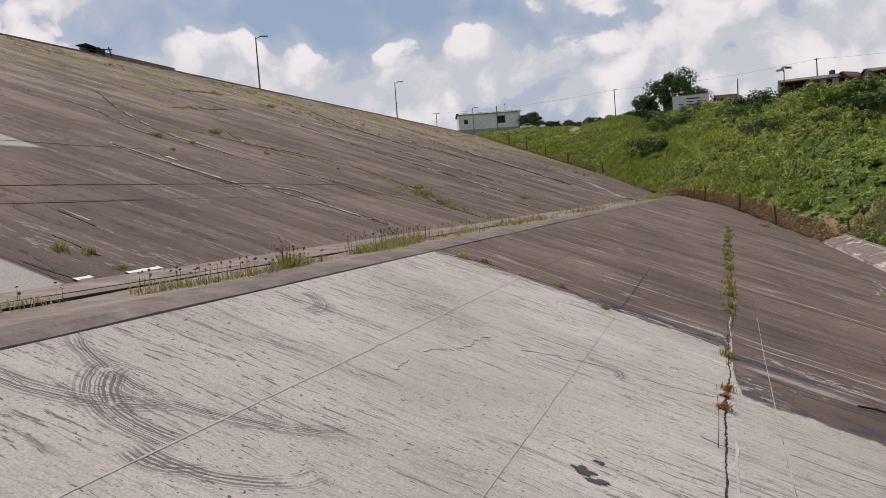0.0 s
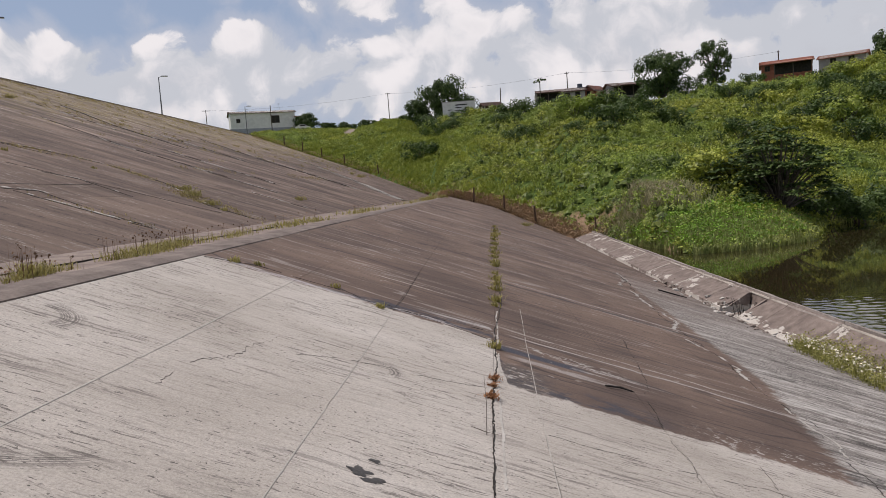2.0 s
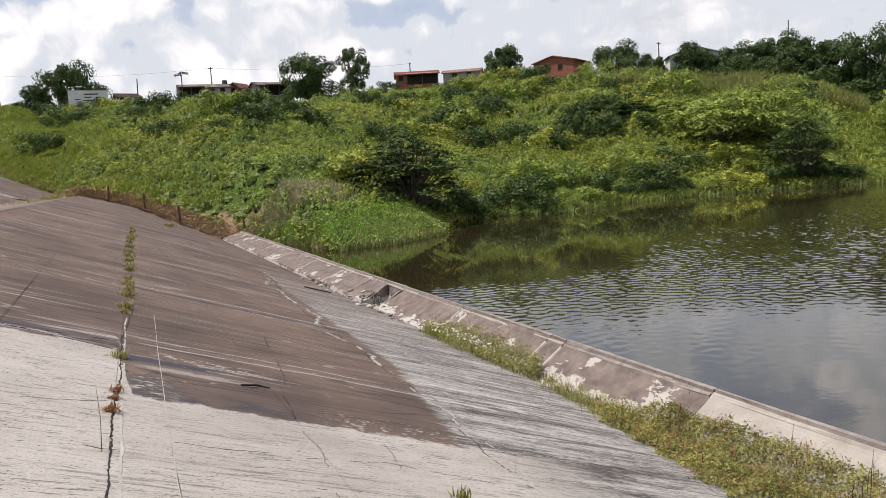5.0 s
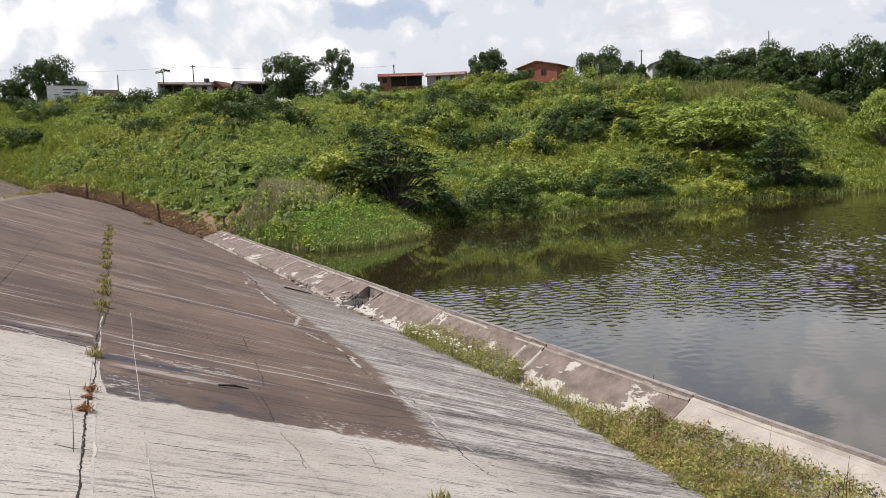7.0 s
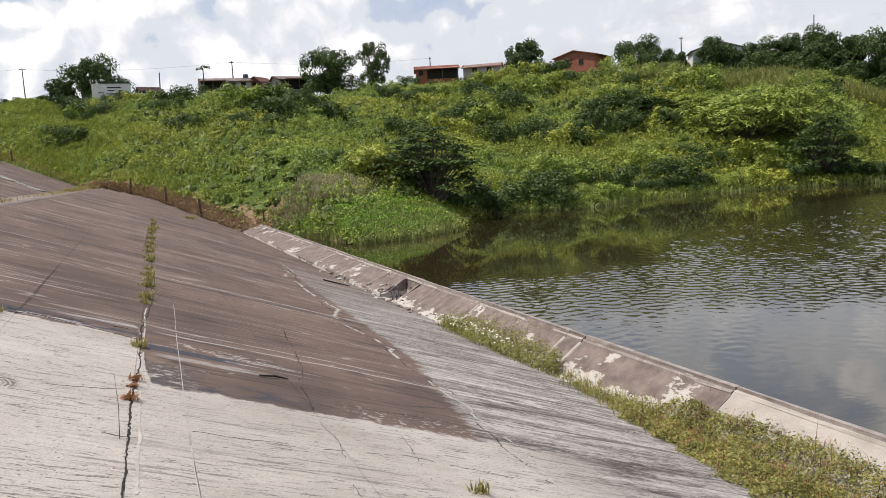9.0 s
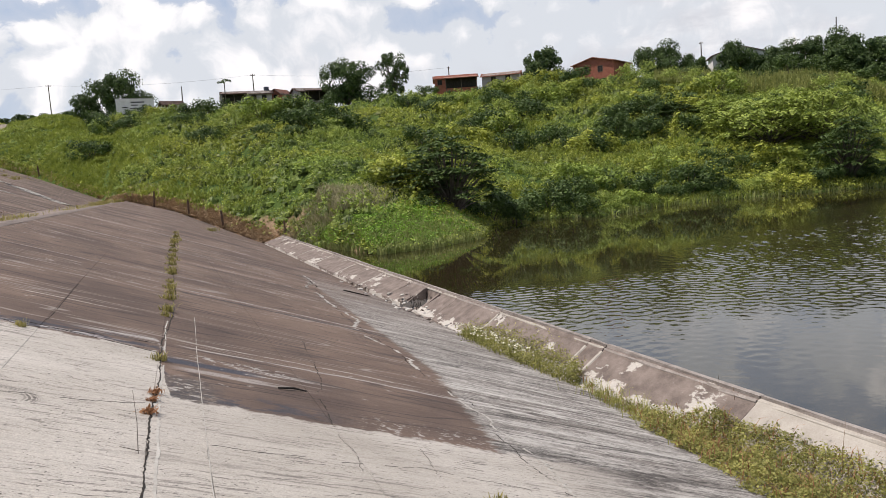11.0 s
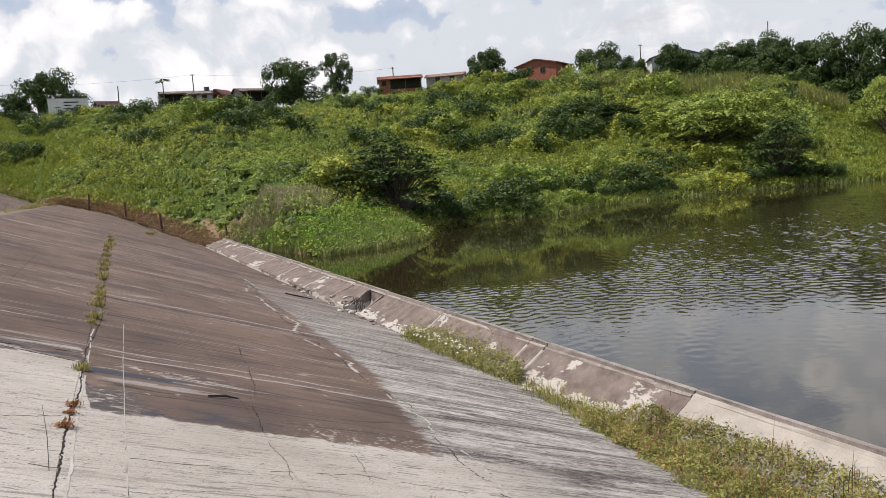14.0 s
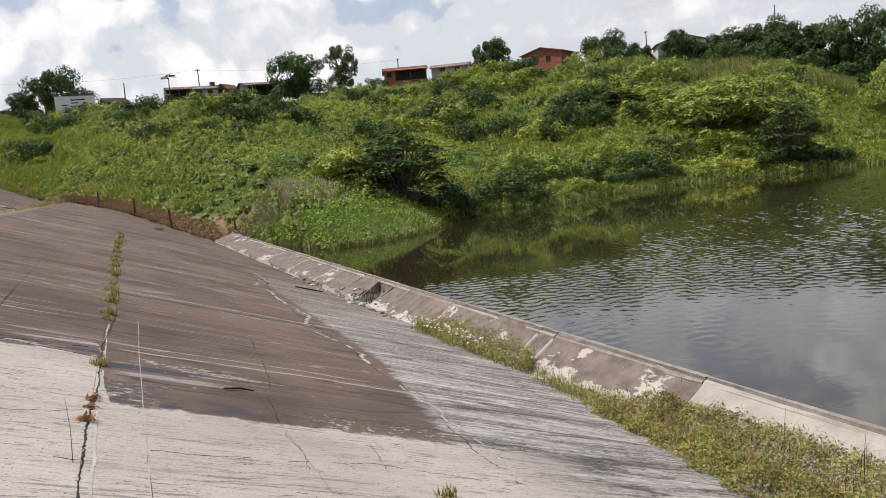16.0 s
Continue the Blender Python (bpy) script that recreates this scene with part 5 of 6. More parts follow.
def house(az, dist, lift, turn, length, depth, eave, ridge, wall_mat, roof_mat, label, along="x", windows=(), doors=(), porch=None, extra=None):
    """A small house that faces the lake: walls with gables, tiled roof, openings, perhaps a porch on posts."""
    root = new("house")
    tagged(root, label=label, category="house", group="houses on the hilltop")
    part("wall", wall_with_gables(length, depth, eave, ridge, along), wall_mat, root)
    part("roof", gable_roof(length, depth, eave, ridge, along=along), roof_mat, root)
    y = -depth / 2
    for x, z, w, h in windows:
        window(root, x, z, w, h, y)
    for x, w, h in doors:
        door(root, x, w, h, y)
    if porch:
        x0, x1, out_y, ph = porch
        bm = bmesh.new()
        pts = [(x0 - 0.2, y - out_y - 0.3, ph - 0.35), (x1 + 0.2, y - out_y - 0.3, ph - 0.35), (x1 + 0.2, y + 0.05, ph + 0.1), (x0 - 0.2, y + 0.05, ph + 0.1)]
        v = [bm.verts.new(c) for c in pts] + [bm.verts.new((a, b2, c - 0.12)) for a, b2, c in pts]
        for f in ((0, 1, 2, 3), (7, 6, 5, 4), (0, 4, 5, 1), (1, 5, 6, 2), (2, 6, 7, 3), (3, 7, 4, 0)):
            bm.faces.new([v[i] for i in f])
        part("porch_roof", bm, roof_mat, root)
        n = max(2, int((x1 - x0) / 2.2) + 1)
        for k in range(n):
            px = x0 + 0.1 + (x1 - x0 - 0.2) * k / (n - 1)
            part("porch_post", boxes((px - 0.07, px + 0.07, y - out_y - 0.07, y - out_y + 0.07, -1.0, ph - 0.4)), M_WOOD, root)
        # near-black panel on the wall paints the shade under the porch
        part("porch_shade", boxes((x0 + 0.1, x1 - 0.1, y - 0.06, y + 0.01, 0.1, ph - 0.2)), M_DARK, root)
    if extra:
        extra(root)
    a = radians(az)
    root.matrix_world = pose(dist * math.sin(a), dist * math.cos(a), lift, 0, 0, -az + turn)
    return root


def at_el(el, dist):
    return dist * math.tan(radians(el))


def white_extra(root):
    part("plinth", boxes((-8.9, 8.9, -4.18, -4.0, -3.0, 0.25)), M_BLUE, root)
    part("side_wing", boxes((8.5, 12.5, -3.2, 3.0, -3.0, 3.0)), M_WALLW, root)
    part("wing_roof", boxes((8.4, 13.2, -4.4, 3.4, 3.0, 3.18)), M_TILE, root)
    for px in (9.2, 11.0, 12.8):
        part("porch_post", boxes((px - 0.1, px + 0.1, -4.2, -4.0, -1.0, 3.0)), M_WALLW, root)
    # dark panel again, as the painted shade of the wing's porch
    part("porch_shade", boxes((8.9, 12.2, -3.27, -3.22, 0.2, 2.7)), M_DARK, root)
    part("aerial", boxes((5.0, 5.06, -0.03, 0.03, 5.4, 7.4), (4.6, 5.5, -0.02, 0.02, 7.1, 7.15)), M_STEEL, root)


house(-15.6, 214, at_el(5.60, 214), 6, 17.2, 8, 4.5, 5.4, M_WALLW, M_TILED, "long white house with a low red tile roof",
      windows=((-6.6, 1.9, 0.9, 1.0), (3.2, 1.6, 2.2, 1.9)), extra=white_extra)


def tank_extra(root):
    bm = bmesh.new()
    bmesh.ops.create_cone(bm, cap_ends=True, segments=14, radius1=0.55, radius2=0.5, depth=0.9, matrix=Matrix.Translation((4.0, 0, 3.3)))
    part("water_tank", bm, M_TANK, root, "small dark plastic water tank")
    part("lean_to", boxes((-5.2, -4.9, -3.6, 2, -0.8, 2.2), (-5.2, -1.0, 1.7, 2, -0.8, 2.2)), M_WALLG, root)


house(6.85, 156, at_el(5.95, 156), 4, 9.4, 6, 2.2, 3.1, M_WALLG, M_TILED, "low plastered house with a sooty tile roof and dark porch", porch=(-4.9, -0.4, 2.0, 2.4), windows=((1.2, 0.9, 0.9, 0.9),), doors=((3.2, 0.9, 1.9),), extra=tank_extra)
house(9.35, 158, at_el(6.0, 158), -35, 2.6, 4, 2.0, 3.0, M_BRICK, M_TILED, "small brick shed with a steep lean-to roof", along="y", doors=((0.0, 0.8, 1.8),))
house(11.4, 157, at_el(6.0, 157), 18, 6.2, 6, 2.1, 3.0, M_WALLG, M_TILED, "low house with a broad tile roof and dark porch", porch=(-1.8, 2.9, 1.8, 2.3), windows=((-2.3, 0.9, 0.7, 0.9),))
house(22.4, 158, at_el(6.25, 158), 2, 8.6, 6, 2.2, 3.1, M_BRICK, M_TILE, "brick house with a red clay tile roof", porch=(-2.2, 4.2, 1.8, 2.3), windows=((-3.3, 0.9, 0.8, 0.9),))
house(25.9, 166, at_el(6.3, 166), -6, 8.0, 6, 2.0, 2.9, M_WALLG, M_TILE, "house with a low red tile roof behind the bushes", windows=((-1.5, 0.8, 0.9, 0.9), (1.6, 0.8, 0.9, 0.9)))
house(33.3, 150, at_el(6.1, 150), -24, 8.2, 8.0, 2.9, 3.9, M_BRICK, M_TILE, "tall unplastered red brick house with a tile roof", along="y", windows=((-1.4, 1.1, 0.9, 1.0), (1.4, 1.1, 0.9, 1.0)))
house(42.5, 152, at_el(5.95, 152), 10, 9.0, 6, 2.3, 3.7, M_WALLW, M_TILED, "white house with a dark gabled roof behind trees", along="y", windows=((-2.4, 0.9, 0.9, 0.9), (2.4, 0.9, 0.9, 0.9)), doors=((0, 0.9, 2.0),))


def parked_car():
    """A small white car beside the white house, far off."""
    root = new("car")
    tagged(root, label="small white car parked on the hilltop track", category="car")
    prof = [(-1.9, 0.35), (1.9, 0.35), (1.95, 0.75), (1.1, 0.92), (0.55, 1.42), (-0.95, 1.45), (-1.55, 0.98), (-1.95, 0.9)]
    bm = bmesh.new()
    a = [bm.verts.new((x, -0.8, z)) for x, z in prof]
    b2 = [bm.verts.new((x, 0.8, z)) for x, z in prof]
    bm.faces.new(a)
    bm.faces.new(b2[::-1])
    for k in range(len(prof)):
        bm.faces.new((a[k], b2[k], b2[(k + 1) % len(prof)], a[(k + 1) % len(prof)]))
    bmesh.ops.recalc_face_normals(bm, faces=bm.faces)
    bmesh.ops.bevel(bm, geom=bm.edges[:], offset=0.05, segments=1)
    part("body", bm, M_WALLW, root)
    for y in (-0.815, 0.815):
        part("side_window", boxes((-0.9, 0.6, y - 0.01, y + 0.01, 0.95, 1.32)), M_DARK, root)
        for x in (-1.2, 1.2):
            bm = bmesh.new()
            limb(bm, (x, y - 0.09, 0.3), (x, y + 0.09, 0.3), 0.3, 0.3, 16)
            wheel = part("wheel", bm, M_TANK, root)
            bm = bmesh.new()
            limb(bm, (x, y - 0.10, 0.3), (x, y + 0.10, 0.3), 0.17, 0.17, 12)
            part("rim", bm, M_STEEL, wheel)
    x, y, z = on_hill(-12.65, 203)
    root.matrix_world = pose(x, y, z, 0, 0, 20)


parked_car()


def pavilion():
    root = new("open_shelter")
    tagged(root, label="small open shelter with a dark tiled roof on posts", category="shelter")
    part("roof", gable_roof(3.4, 3.0, 2.0, 2.7), M_TILED, root)
    for px in (-1.5, 0.0, 1.5):
        for py in (-1.2, 1.2):
            part("post", boxes((px - 0.1, px + 0.1, py - 0.1, py + 0.1, -2.5, 2.05)), M_WALLW, root)
    a = radians(1.6)
    root.matrix_world = pose(150 * math.sin(a), 150 * math.cos(a), at_el(5.55, 150), 0, 0, 12)


pavilion()


def notice_wall():
    """A whitewashed roadside wall with painted lettering that cannot be made out."""
    root = new("painted_wall")
    tagged(root, label="whitewashed wall with faded dark lettering on the hilltop", category="wall")
    part("panel", boxes((-3.2, 3.2, -0.12, 0.12, -2.5, 2.75)), M_WALLW, root)
    part("cap", boxes((-3.3, 3.3, -0.17, 0.17, 2.75, 2.87)), M_WALLG, root)
    bars = boxes((-0.7, 1.6, -0.135, -0.121, 2.05, 2.25), (-0.7, 0.5, -0.135, -0.121, 1.55, 1.72), (-0.9, 0.9, -0.135, -0.121, 1.0, 1.15), (1.2, 1.9, -0.135, -0.121, 0.9, 1.7), (-2.2, -1.3, -0.135, -0.121, 1.2, 1.35))
    part("lettering", bars, M_DARK, root)
    a = radians(-0.8)
    root.matrix_world = pose(147 * math.sin(a), 147 * math.cos(a), at_el(5.72, 147), 0, 0, 1)


notice_wall()


def pole(az, dist, z0, z1, label, arm=1.2, lean=0.0):
    root = new("utility_pole")
    tagged(root, label=label, category="pole", group="power poles on the hill")
    h = z1 - z0
    bm = bmesh.new()
    limb(bm, (0, 0, -1.5), (0, 0, h), 0.14, 0.09, 8)
    part("pole_shaft", bm, M_WOOD, root)
    if arm:
        part("cross_arm", boxes((-arm / 2, arm / 2, -0.05, 0.05, h - 0.35, h - 0.23)), M_WOOD, root)
        for px in (-arm / 2 + 0.1, 0.0, arm / 2 - 0.1):
            bm = bmesh.new()
            limb(bm, (px, 0, h - 0.23), (px, 0, h - 0.08), 0.05, 0.035, 8)
            part("insulator", bm, M_PANEL, root)
    a = radians(az)
    root.matrix_world = pose(dist * math.sin(a), dist * math.cos(a), z0, 0, lean, -az)
    return Vector((dist * math.sin(a), dist * math.cos(a), z1 - 0.2))


tops = [pole(-19.5, 230, at_el(5.0, 230), at_el(7.25, 230), "timber power pole with a cross arm beyond the crest", 2.2),
        pole(-14.9, 192, at_el(4.7, 192), at_el(7.4, 192), "leaning timber pole beside the white house", 0.0),
        pole(-6.12, 202, at_el(5.4, 202), at_el(7.83, 202), "timber power pole with a short cross arm", 1.3),
        pole(7.42, 164, at_el(6.4, 164), at_el(8.26, 164), "timber power pole behind the low houses", 1.0),
        pole(2.35, 158, at_el(5.8, 158), at_el(7.55, 158), "thin bare timber pole among bushes", 0.0, 2),
        pole(21.95, 160, at_el(6.8, 160), at_el(8.0, 160), "power pole behind the red roofed house", 0.5),
        pole(40.23, 160, at_el(6.4, 160), at_el(8.0, 160), "timber power pole among trees", 0.8),
        pole(48.74, 168, at_el(6.0, 168), at_el(8.45, 168), "thin tall radio mast behind trees", 0.0)]


def wire(a, b2, sag):
    cu = bpy.data.curves.new("power_line", "CURVE")
    cu.dimensions, cu.bevel_depth = "3D", 0.016
    sp = cu.splines.new("POLY")
    sp.points.add(16)
    for k in range(17):
        u = k / 16
        p = a.lerp(b2, u)
        sp.points[k].co = (p.x, p.y, p.z - sag * 4 * u * (1 - u), 1)
    cu.materials.append(M_TANK)
    tagged(new("power_line", cu), label="dark overhead power line between poles", category="cable", group="overhead lines")


wire(tops[2], tops[3], 0.9)
wire(tops[3], tops[5], 0.8)
wire(tops[0], tops[2], 1.0)


def papaya():
    root = new("papaya_tree")
    tagged(root, label="thin papaya tree with a tuft of drooping leaves", category="tree")
    bm = bmesh.new()
    limb(bm, (0, 0, -0.5), (0.1, 0, 4.0), 0.12, 0.08, 7)
    part("trunk", bm, M_BARK, root)
    rng = np.random.default_rng(3)
    c = []
    for k in range(14):
        a = k * 0.45 * 2
        for u in np.linspace(0.3, 1.3, 9):
            c.append((0.1 + math.cos(a) * u, math.sin(a) * u, 4.0 + 0.35 * math.sin(k) + 0.3 - 0.35 * (u - 0.5) ** 2))
    c = np.array(c)
    part("crown", quads("crown", leaf_quads(c, rng.uniform(0.25, 0.5, len(c)), rng, 0.8, 0.6), F_TREE), None, root)
    x, y, z = on_hill(5.35, 148)
    root.matrix_world = pose(x, y, at_el(6.2, 148), 0, 0, 0)


papaya()

# ---- the crest ----


def street_lamp():
    root = new("street_lamp")
    tagged(root, label="tall dark grey steel street lamp on the dam crest", category="street lamp", group="street lamps on the crest")
    bm = bmesh.new()
    limb(bm, (0, 0, 0), (0, 0, 3.4), 0.115, 0.095, 12)
    limb(bm, (0, 0, 3.4), (0, 0, 6.6), 0.085, 0.07, 12)
    part("pole_shaft", bm, M_STEEL, root)
    part("base_plate", boxes((-0.2, 0.2, -0.2, 0.2, 0, 0.04)), M_STEEL, root)
    bm = bmesh.new()
    limb(bm, (0, 0, 6.5), (0, 0.55, 6.72), 0.05, 0.045, 8)
    part("arm", bm, M_STEEL, root)
    bm = boxes((-0.16, 0.16, 0.45, 1.45, 6.68, 6.80))
    bmesh.ops.bevel(bm, geom=bm.edges[:], offset=0.04, segments=2)
    head = part("lamp_head", bm, M_STEEL, root)
    part("diffuser", boxes((-0.12, 0.12, 0.6, 1.4, 6.665, 6.678)), M_PANEL, head)
    return root


lamp = street_lamp()
for k, y in enumerate((79.4, 122.3, 168.5, 36.0)):
    m = pose(-50.6, y, 15.5 + z_crest(y), 0, 0, -58)
    if k:
        copy_thing(lamp, m)
    else:
        lamp.matrix_world = m


def crest_hut():
    """A low parapet and a ramshackle open roof at the crest's edge."""
    bm = boxes((-0.2, 0.2, -6.0, 6.0, 0, 0.75))
    bmesh.ops.bevel(bm, geom=bm.edges[:], offset=0.02, segments=1)
    me = mesh_of("parapet", bm, M_OLD)
    ob = new("parapet", me)
    tagged(ob, label="short grey concrete parapet on the dam crest", category="wall")
    ob.matrix_world = pose(-51.0, 60.2 - 2.0, 15.55, 0, 0, 0)
    root = new("awning")
    tagged(root, label="dark makeshift awning on crooked posts on the crest", category="awning")
    bm = bmesh.new()
    limb(bm, (0, -2.2, 0.35), (0, 1.4, 0.95), 0.06, 0.07, 6)
    part("beam", bm, M_WOOD, root)
    for y0, y1, h in ((1.3, 1.0, 1.1), (-0.2, -0.1, 0.9), (-1.6, -1.7, 0.6)):
        bm = bmesh.new()
        limb(bm, (0, y0 + 0.2, 0), (0, y1, h), 0.08, 0.06, 6)
        part("post", bm, M_WOOD, root)
    bm = boxes((-0.7, 0.4, -2.0, 0.2, 0.55, 0.66))
    bmesh.ops.rotate(bm, verts=bm.verts, cent=(0, 0, 0.8), matrix=Matrix.Rotation(radians(-6), 3, "X"))
    part("cover", bm, M_DARK, root)
    part("crate", boxes((-0.5, 0.4, -0.9, 0.1, 0.0, 0.6)), M_DARK, root)
    root.matrix_world = pose(-50.4, 55.0 - 1.2, 15.6, 0, 0, 0)


crest_hut()

# ---- fence along the hillside ----


def fence_post(h=1.5):
    root = new("fence_post")
    tagged(root, label="short weathered brown timber fence post in dry grass", category="fence post", group="fence posts at the hillside")
    bm = bmesh.new()
    limb(bm, (0, 0, -0.3), (0.02, 0.01, h), 0.10, 0.085, 8)
    part("shaft", bm, M_RUSTW, root)
    part("wire_staple", boxes((-0.085, -0.06, -0.03, 0.03, h - 0.35, h - 0.31)), M_STEEL, root)
    return root


fp = fence_post()
POSTS = [(-0.23, 77.2), (2.62, 70.6), (5.05, 64.9), (8.9, 56.9)]
for az in (-7.29, -9.81, -11.45, -12.84, -14.16):
    a = radians(az)
    best = min(np.linspace(90, 240, 600), key=lambda d: abs(d * math.cos(a) - float(edge_y(d * math.sin(a)))))
    POSTS.append((best * math.sin(a), best * math.cos(a) + 0.4))
for k, (x, y) in enumerate(POSTS):
    z = float(z_hill(x, y)) if k != 3 else -3.75
    s = 1.0 if k < 4 else 1.35
    m = pose(x, y, z, 2 * math.sin(k * 2.3), 2.5 * math.cos(k * 1.7), 40 * k) @ Matrix.Scale(s if k != 3 else 0.75, 4)
    if k:
        copy_thing(fp, pose(0, 0, 0)).matrix_world = m
    else:
        fp.matrix_world = m

# ---- small growth on the lining ----


def tuft_mesh(name, seed, n, h, spread, mat, lean=0.7, width=0.006, leafy=0):
    rng = np.random.default_rng(seed)
    b2 = np.concatenate([rng.normal(size=(n, 2)) * spread, np.zeros((n, 1))], 1)
    V = blade_quads(b2, rng.uniform(0.4, 1.1, n) * h, rng.uniform(0.1, 1.0, n) * lean * 1.5, rng, width)
    if leafy:
        c = np.concatenate([rng.normal(size=(leafy, 2)) * spread * 1.3, rng.uniform(0.1, 0.7, (leafy, 1)) * h], 1)
        V = np.concatenate([V, leaf_quads(c, rng.uniform(0.03, 0.07, leafy), rng, 0.4, 0.5)])
    return quads(name, V, mat)


TUFTS = [tuft_mesh("grass_tuft", 60 + k, 60, 0.10, 0.04, F_TUFT) for k in range(3)]
TUFTS_BIG = [tuft_mesh("grass_tuft", 70 + k, 110, 0.22, 0.12, F_TUFT, 0.8, 0.007, 60) for k in range(3)]
RUSTY = [tuft_mesh("rusty_plant", 80 + k, 60, 0.085, 0.03, F_RUST, 0.9, 0.004, 30) for k in range(2)]


def tuft(kind, x, y, s, label, name="grass_tuft", category="grass tuft", group="grass tufts in the joints", z=None):
    ob = new(name, kind)
    ob.matrix_world = pose(x, y, (float(z_lining(x, y)) if z is None else z) - 0.01, 0, 0, (x * 977 + y * 613) % 360) @ Matrix.Scale(s, 4)
    return tagged(ob, label=label, category=category, group=group, kind="stuff")


G1 = "small yellow-green grass tuft growing in the slab joint"
for k, (x, y, s) in enumerate(((0.10, 7.66, 1.0), (0.19, 10.6, 1.0), (0.20, 11.1, 1.3), (0.23, 12.4, 1.4), (0.25, 13.2, 1.2), (0.27, 13.9, 1.5), (0.29, 15.0, 1.0), (0.32, 16.6, 1.5), (0.34, 17.3, 1.6), (0.38, 19.0, 1.4),
                               (0.42, 20.3, 1.8), (0.45, 22.0, 1.5), (0.5, 24.0, 1.7), (0.55, 26.5, 1.7), (0.6, 28.5, 2.0), (0.66, 30.0, 2.1), (0.72, 33.0, 2.0), (0.80, 36.5, 1.6))):
    tuft(TUFTS[k % 3], x, y, s, G1)
for k, (x, y, s) in enumerate(((0.06, 6.32, 0.8), (0.05, 6.1, 0.65), (0.03, 5.72, 0.85))):
    tuft(RUSTY[k % 2], x, y, s, "rust-red dried plant growing in the slab joint", "dried_plant", "plant", "dried plants in the joint")
G2 = "yellow-green grass clump on the concrete slope"
for k, (x, y, s) in enumerate(((-1.11, 8.05, 0.8), (-2.52, 8.5, 0.8), (-2.73, 8.3, 0.9), (-1.66, 8.5, 0.7), (2.3, 4.75, 1.0), (3.2, 50, 2.5), (-6.6, 6.2, 1.1), (-6.4, 6.4, 1.0), (-5.9, 6.3, 0.8),
                               (-15.5, 21.3, 1.6), (-14.0, 16.7, 1.3), (-13.4, 17.4, 1.2), (-12.7, 20.0, 1.2), (-11.1, 21.6, 1.1), (-8.9, 22.7, 1.6), (-8.3, 21.8, 1.8), (-7.4, 20.8, 1.5), (-6.9, 20.3, 1.2), (-29.8, 48.0, 2.6), (-12.3, 15.2, 1.0),
                               (-7.4, 31.3, 1.8), (-3.7, 60.6, 3.0), (-4.1, 64, 2.6), (-4.6, 66, 2.8), (-3.2, 74, 3.5), (-4.4, 78, 3.5), (-5.0, 82, 3.0), (-14.5, 95, 4.0), (-16, 98, 3.0))):
    tuft(TUFTS[k % 3] if s < 1.3 else TUFTS_BIG[k % 3], x, y, s if s < 1.3 else s * 0.62, G2, group="grass clumps on the slope")


def seam_weeds():
    """Thin weeds along the seams of the upper face."""
    rng = np.random.default_rng(44)
    P = []
    for x0, y0, x1, y1, n in ((-22.6, 23.7, -14.3, 17.7, 26), (-16.5, 23.3, -14.0, 21.0, 30), (-14.0, 21.4, -11.6, 23.8, 40), (-11.6, 23.8, -9.0, 22.6, 40), (-9.0, 22.4, -6.1, 20.3, 60), (-8.6, 21.6, -7.4, 20.6, 50), (-12.0, 30, -12.0, 60, 26), (-24, 20, -24, 60, 20), (-30, 30, -30, 70, 16), (-9.1, 14.2, -6.1, 14.3, 16), (-20.9, 25.9, -23.5, 33.5, 50), (-30.6, 39.1, -33.2, 47.5, 50)):
        u = rng.uniform(0, 1, n)
        P.append(np.stack([x0 + (x1 - x0) * u + rng.normal(size=n) * 0.22, y0 + (y1 - y0) * u + rng.normal(size=n) * 0.16], 1)[rng.uniform(size=n) < 0.6])
    n = 3400
    u = np.stack([-14 - 35 * rng.uniform(0, 1, n) ** 0.6, rng.uniform(12, 185, n)], 1)
    P.append(u[patchy(u[:, 0] * 0.5, u[:, 1], 3.0, 21) + rng.normal(size=n) * 0.08 > 0.66 - 0.004 * (-u[:, 0] - 14)])
    P = np.concatenate(P)
    P = P[P[:, 1] < edge_y(P[:, 0]) - 0.5]
    per = 14
    b2 = np.repeat(P, per, 0) + rng.normal(size=(len(P) * per, 2)) * np.array([0.16, 0.12])
    b2 = np.concatenate([b2, z_lining(b2[:, 0], b2[:, 1])[:, None]], 1)
    far = 0.5 + smooth(b2[:, 1], 10, 70)
    V = blade_quads(b2, rng.uniform(0.04, 0.20, len(b2)) * far, rng.uniform(0.5, 2.0, len(b2)), rng, 0.010 * far)
    solid("seam_weeds", quads("seam_weeds", V, F_STRAW), label="straw-coloured weeds in the seams of the dam face", category="weeds", kind="stuff")


seam_weeds()


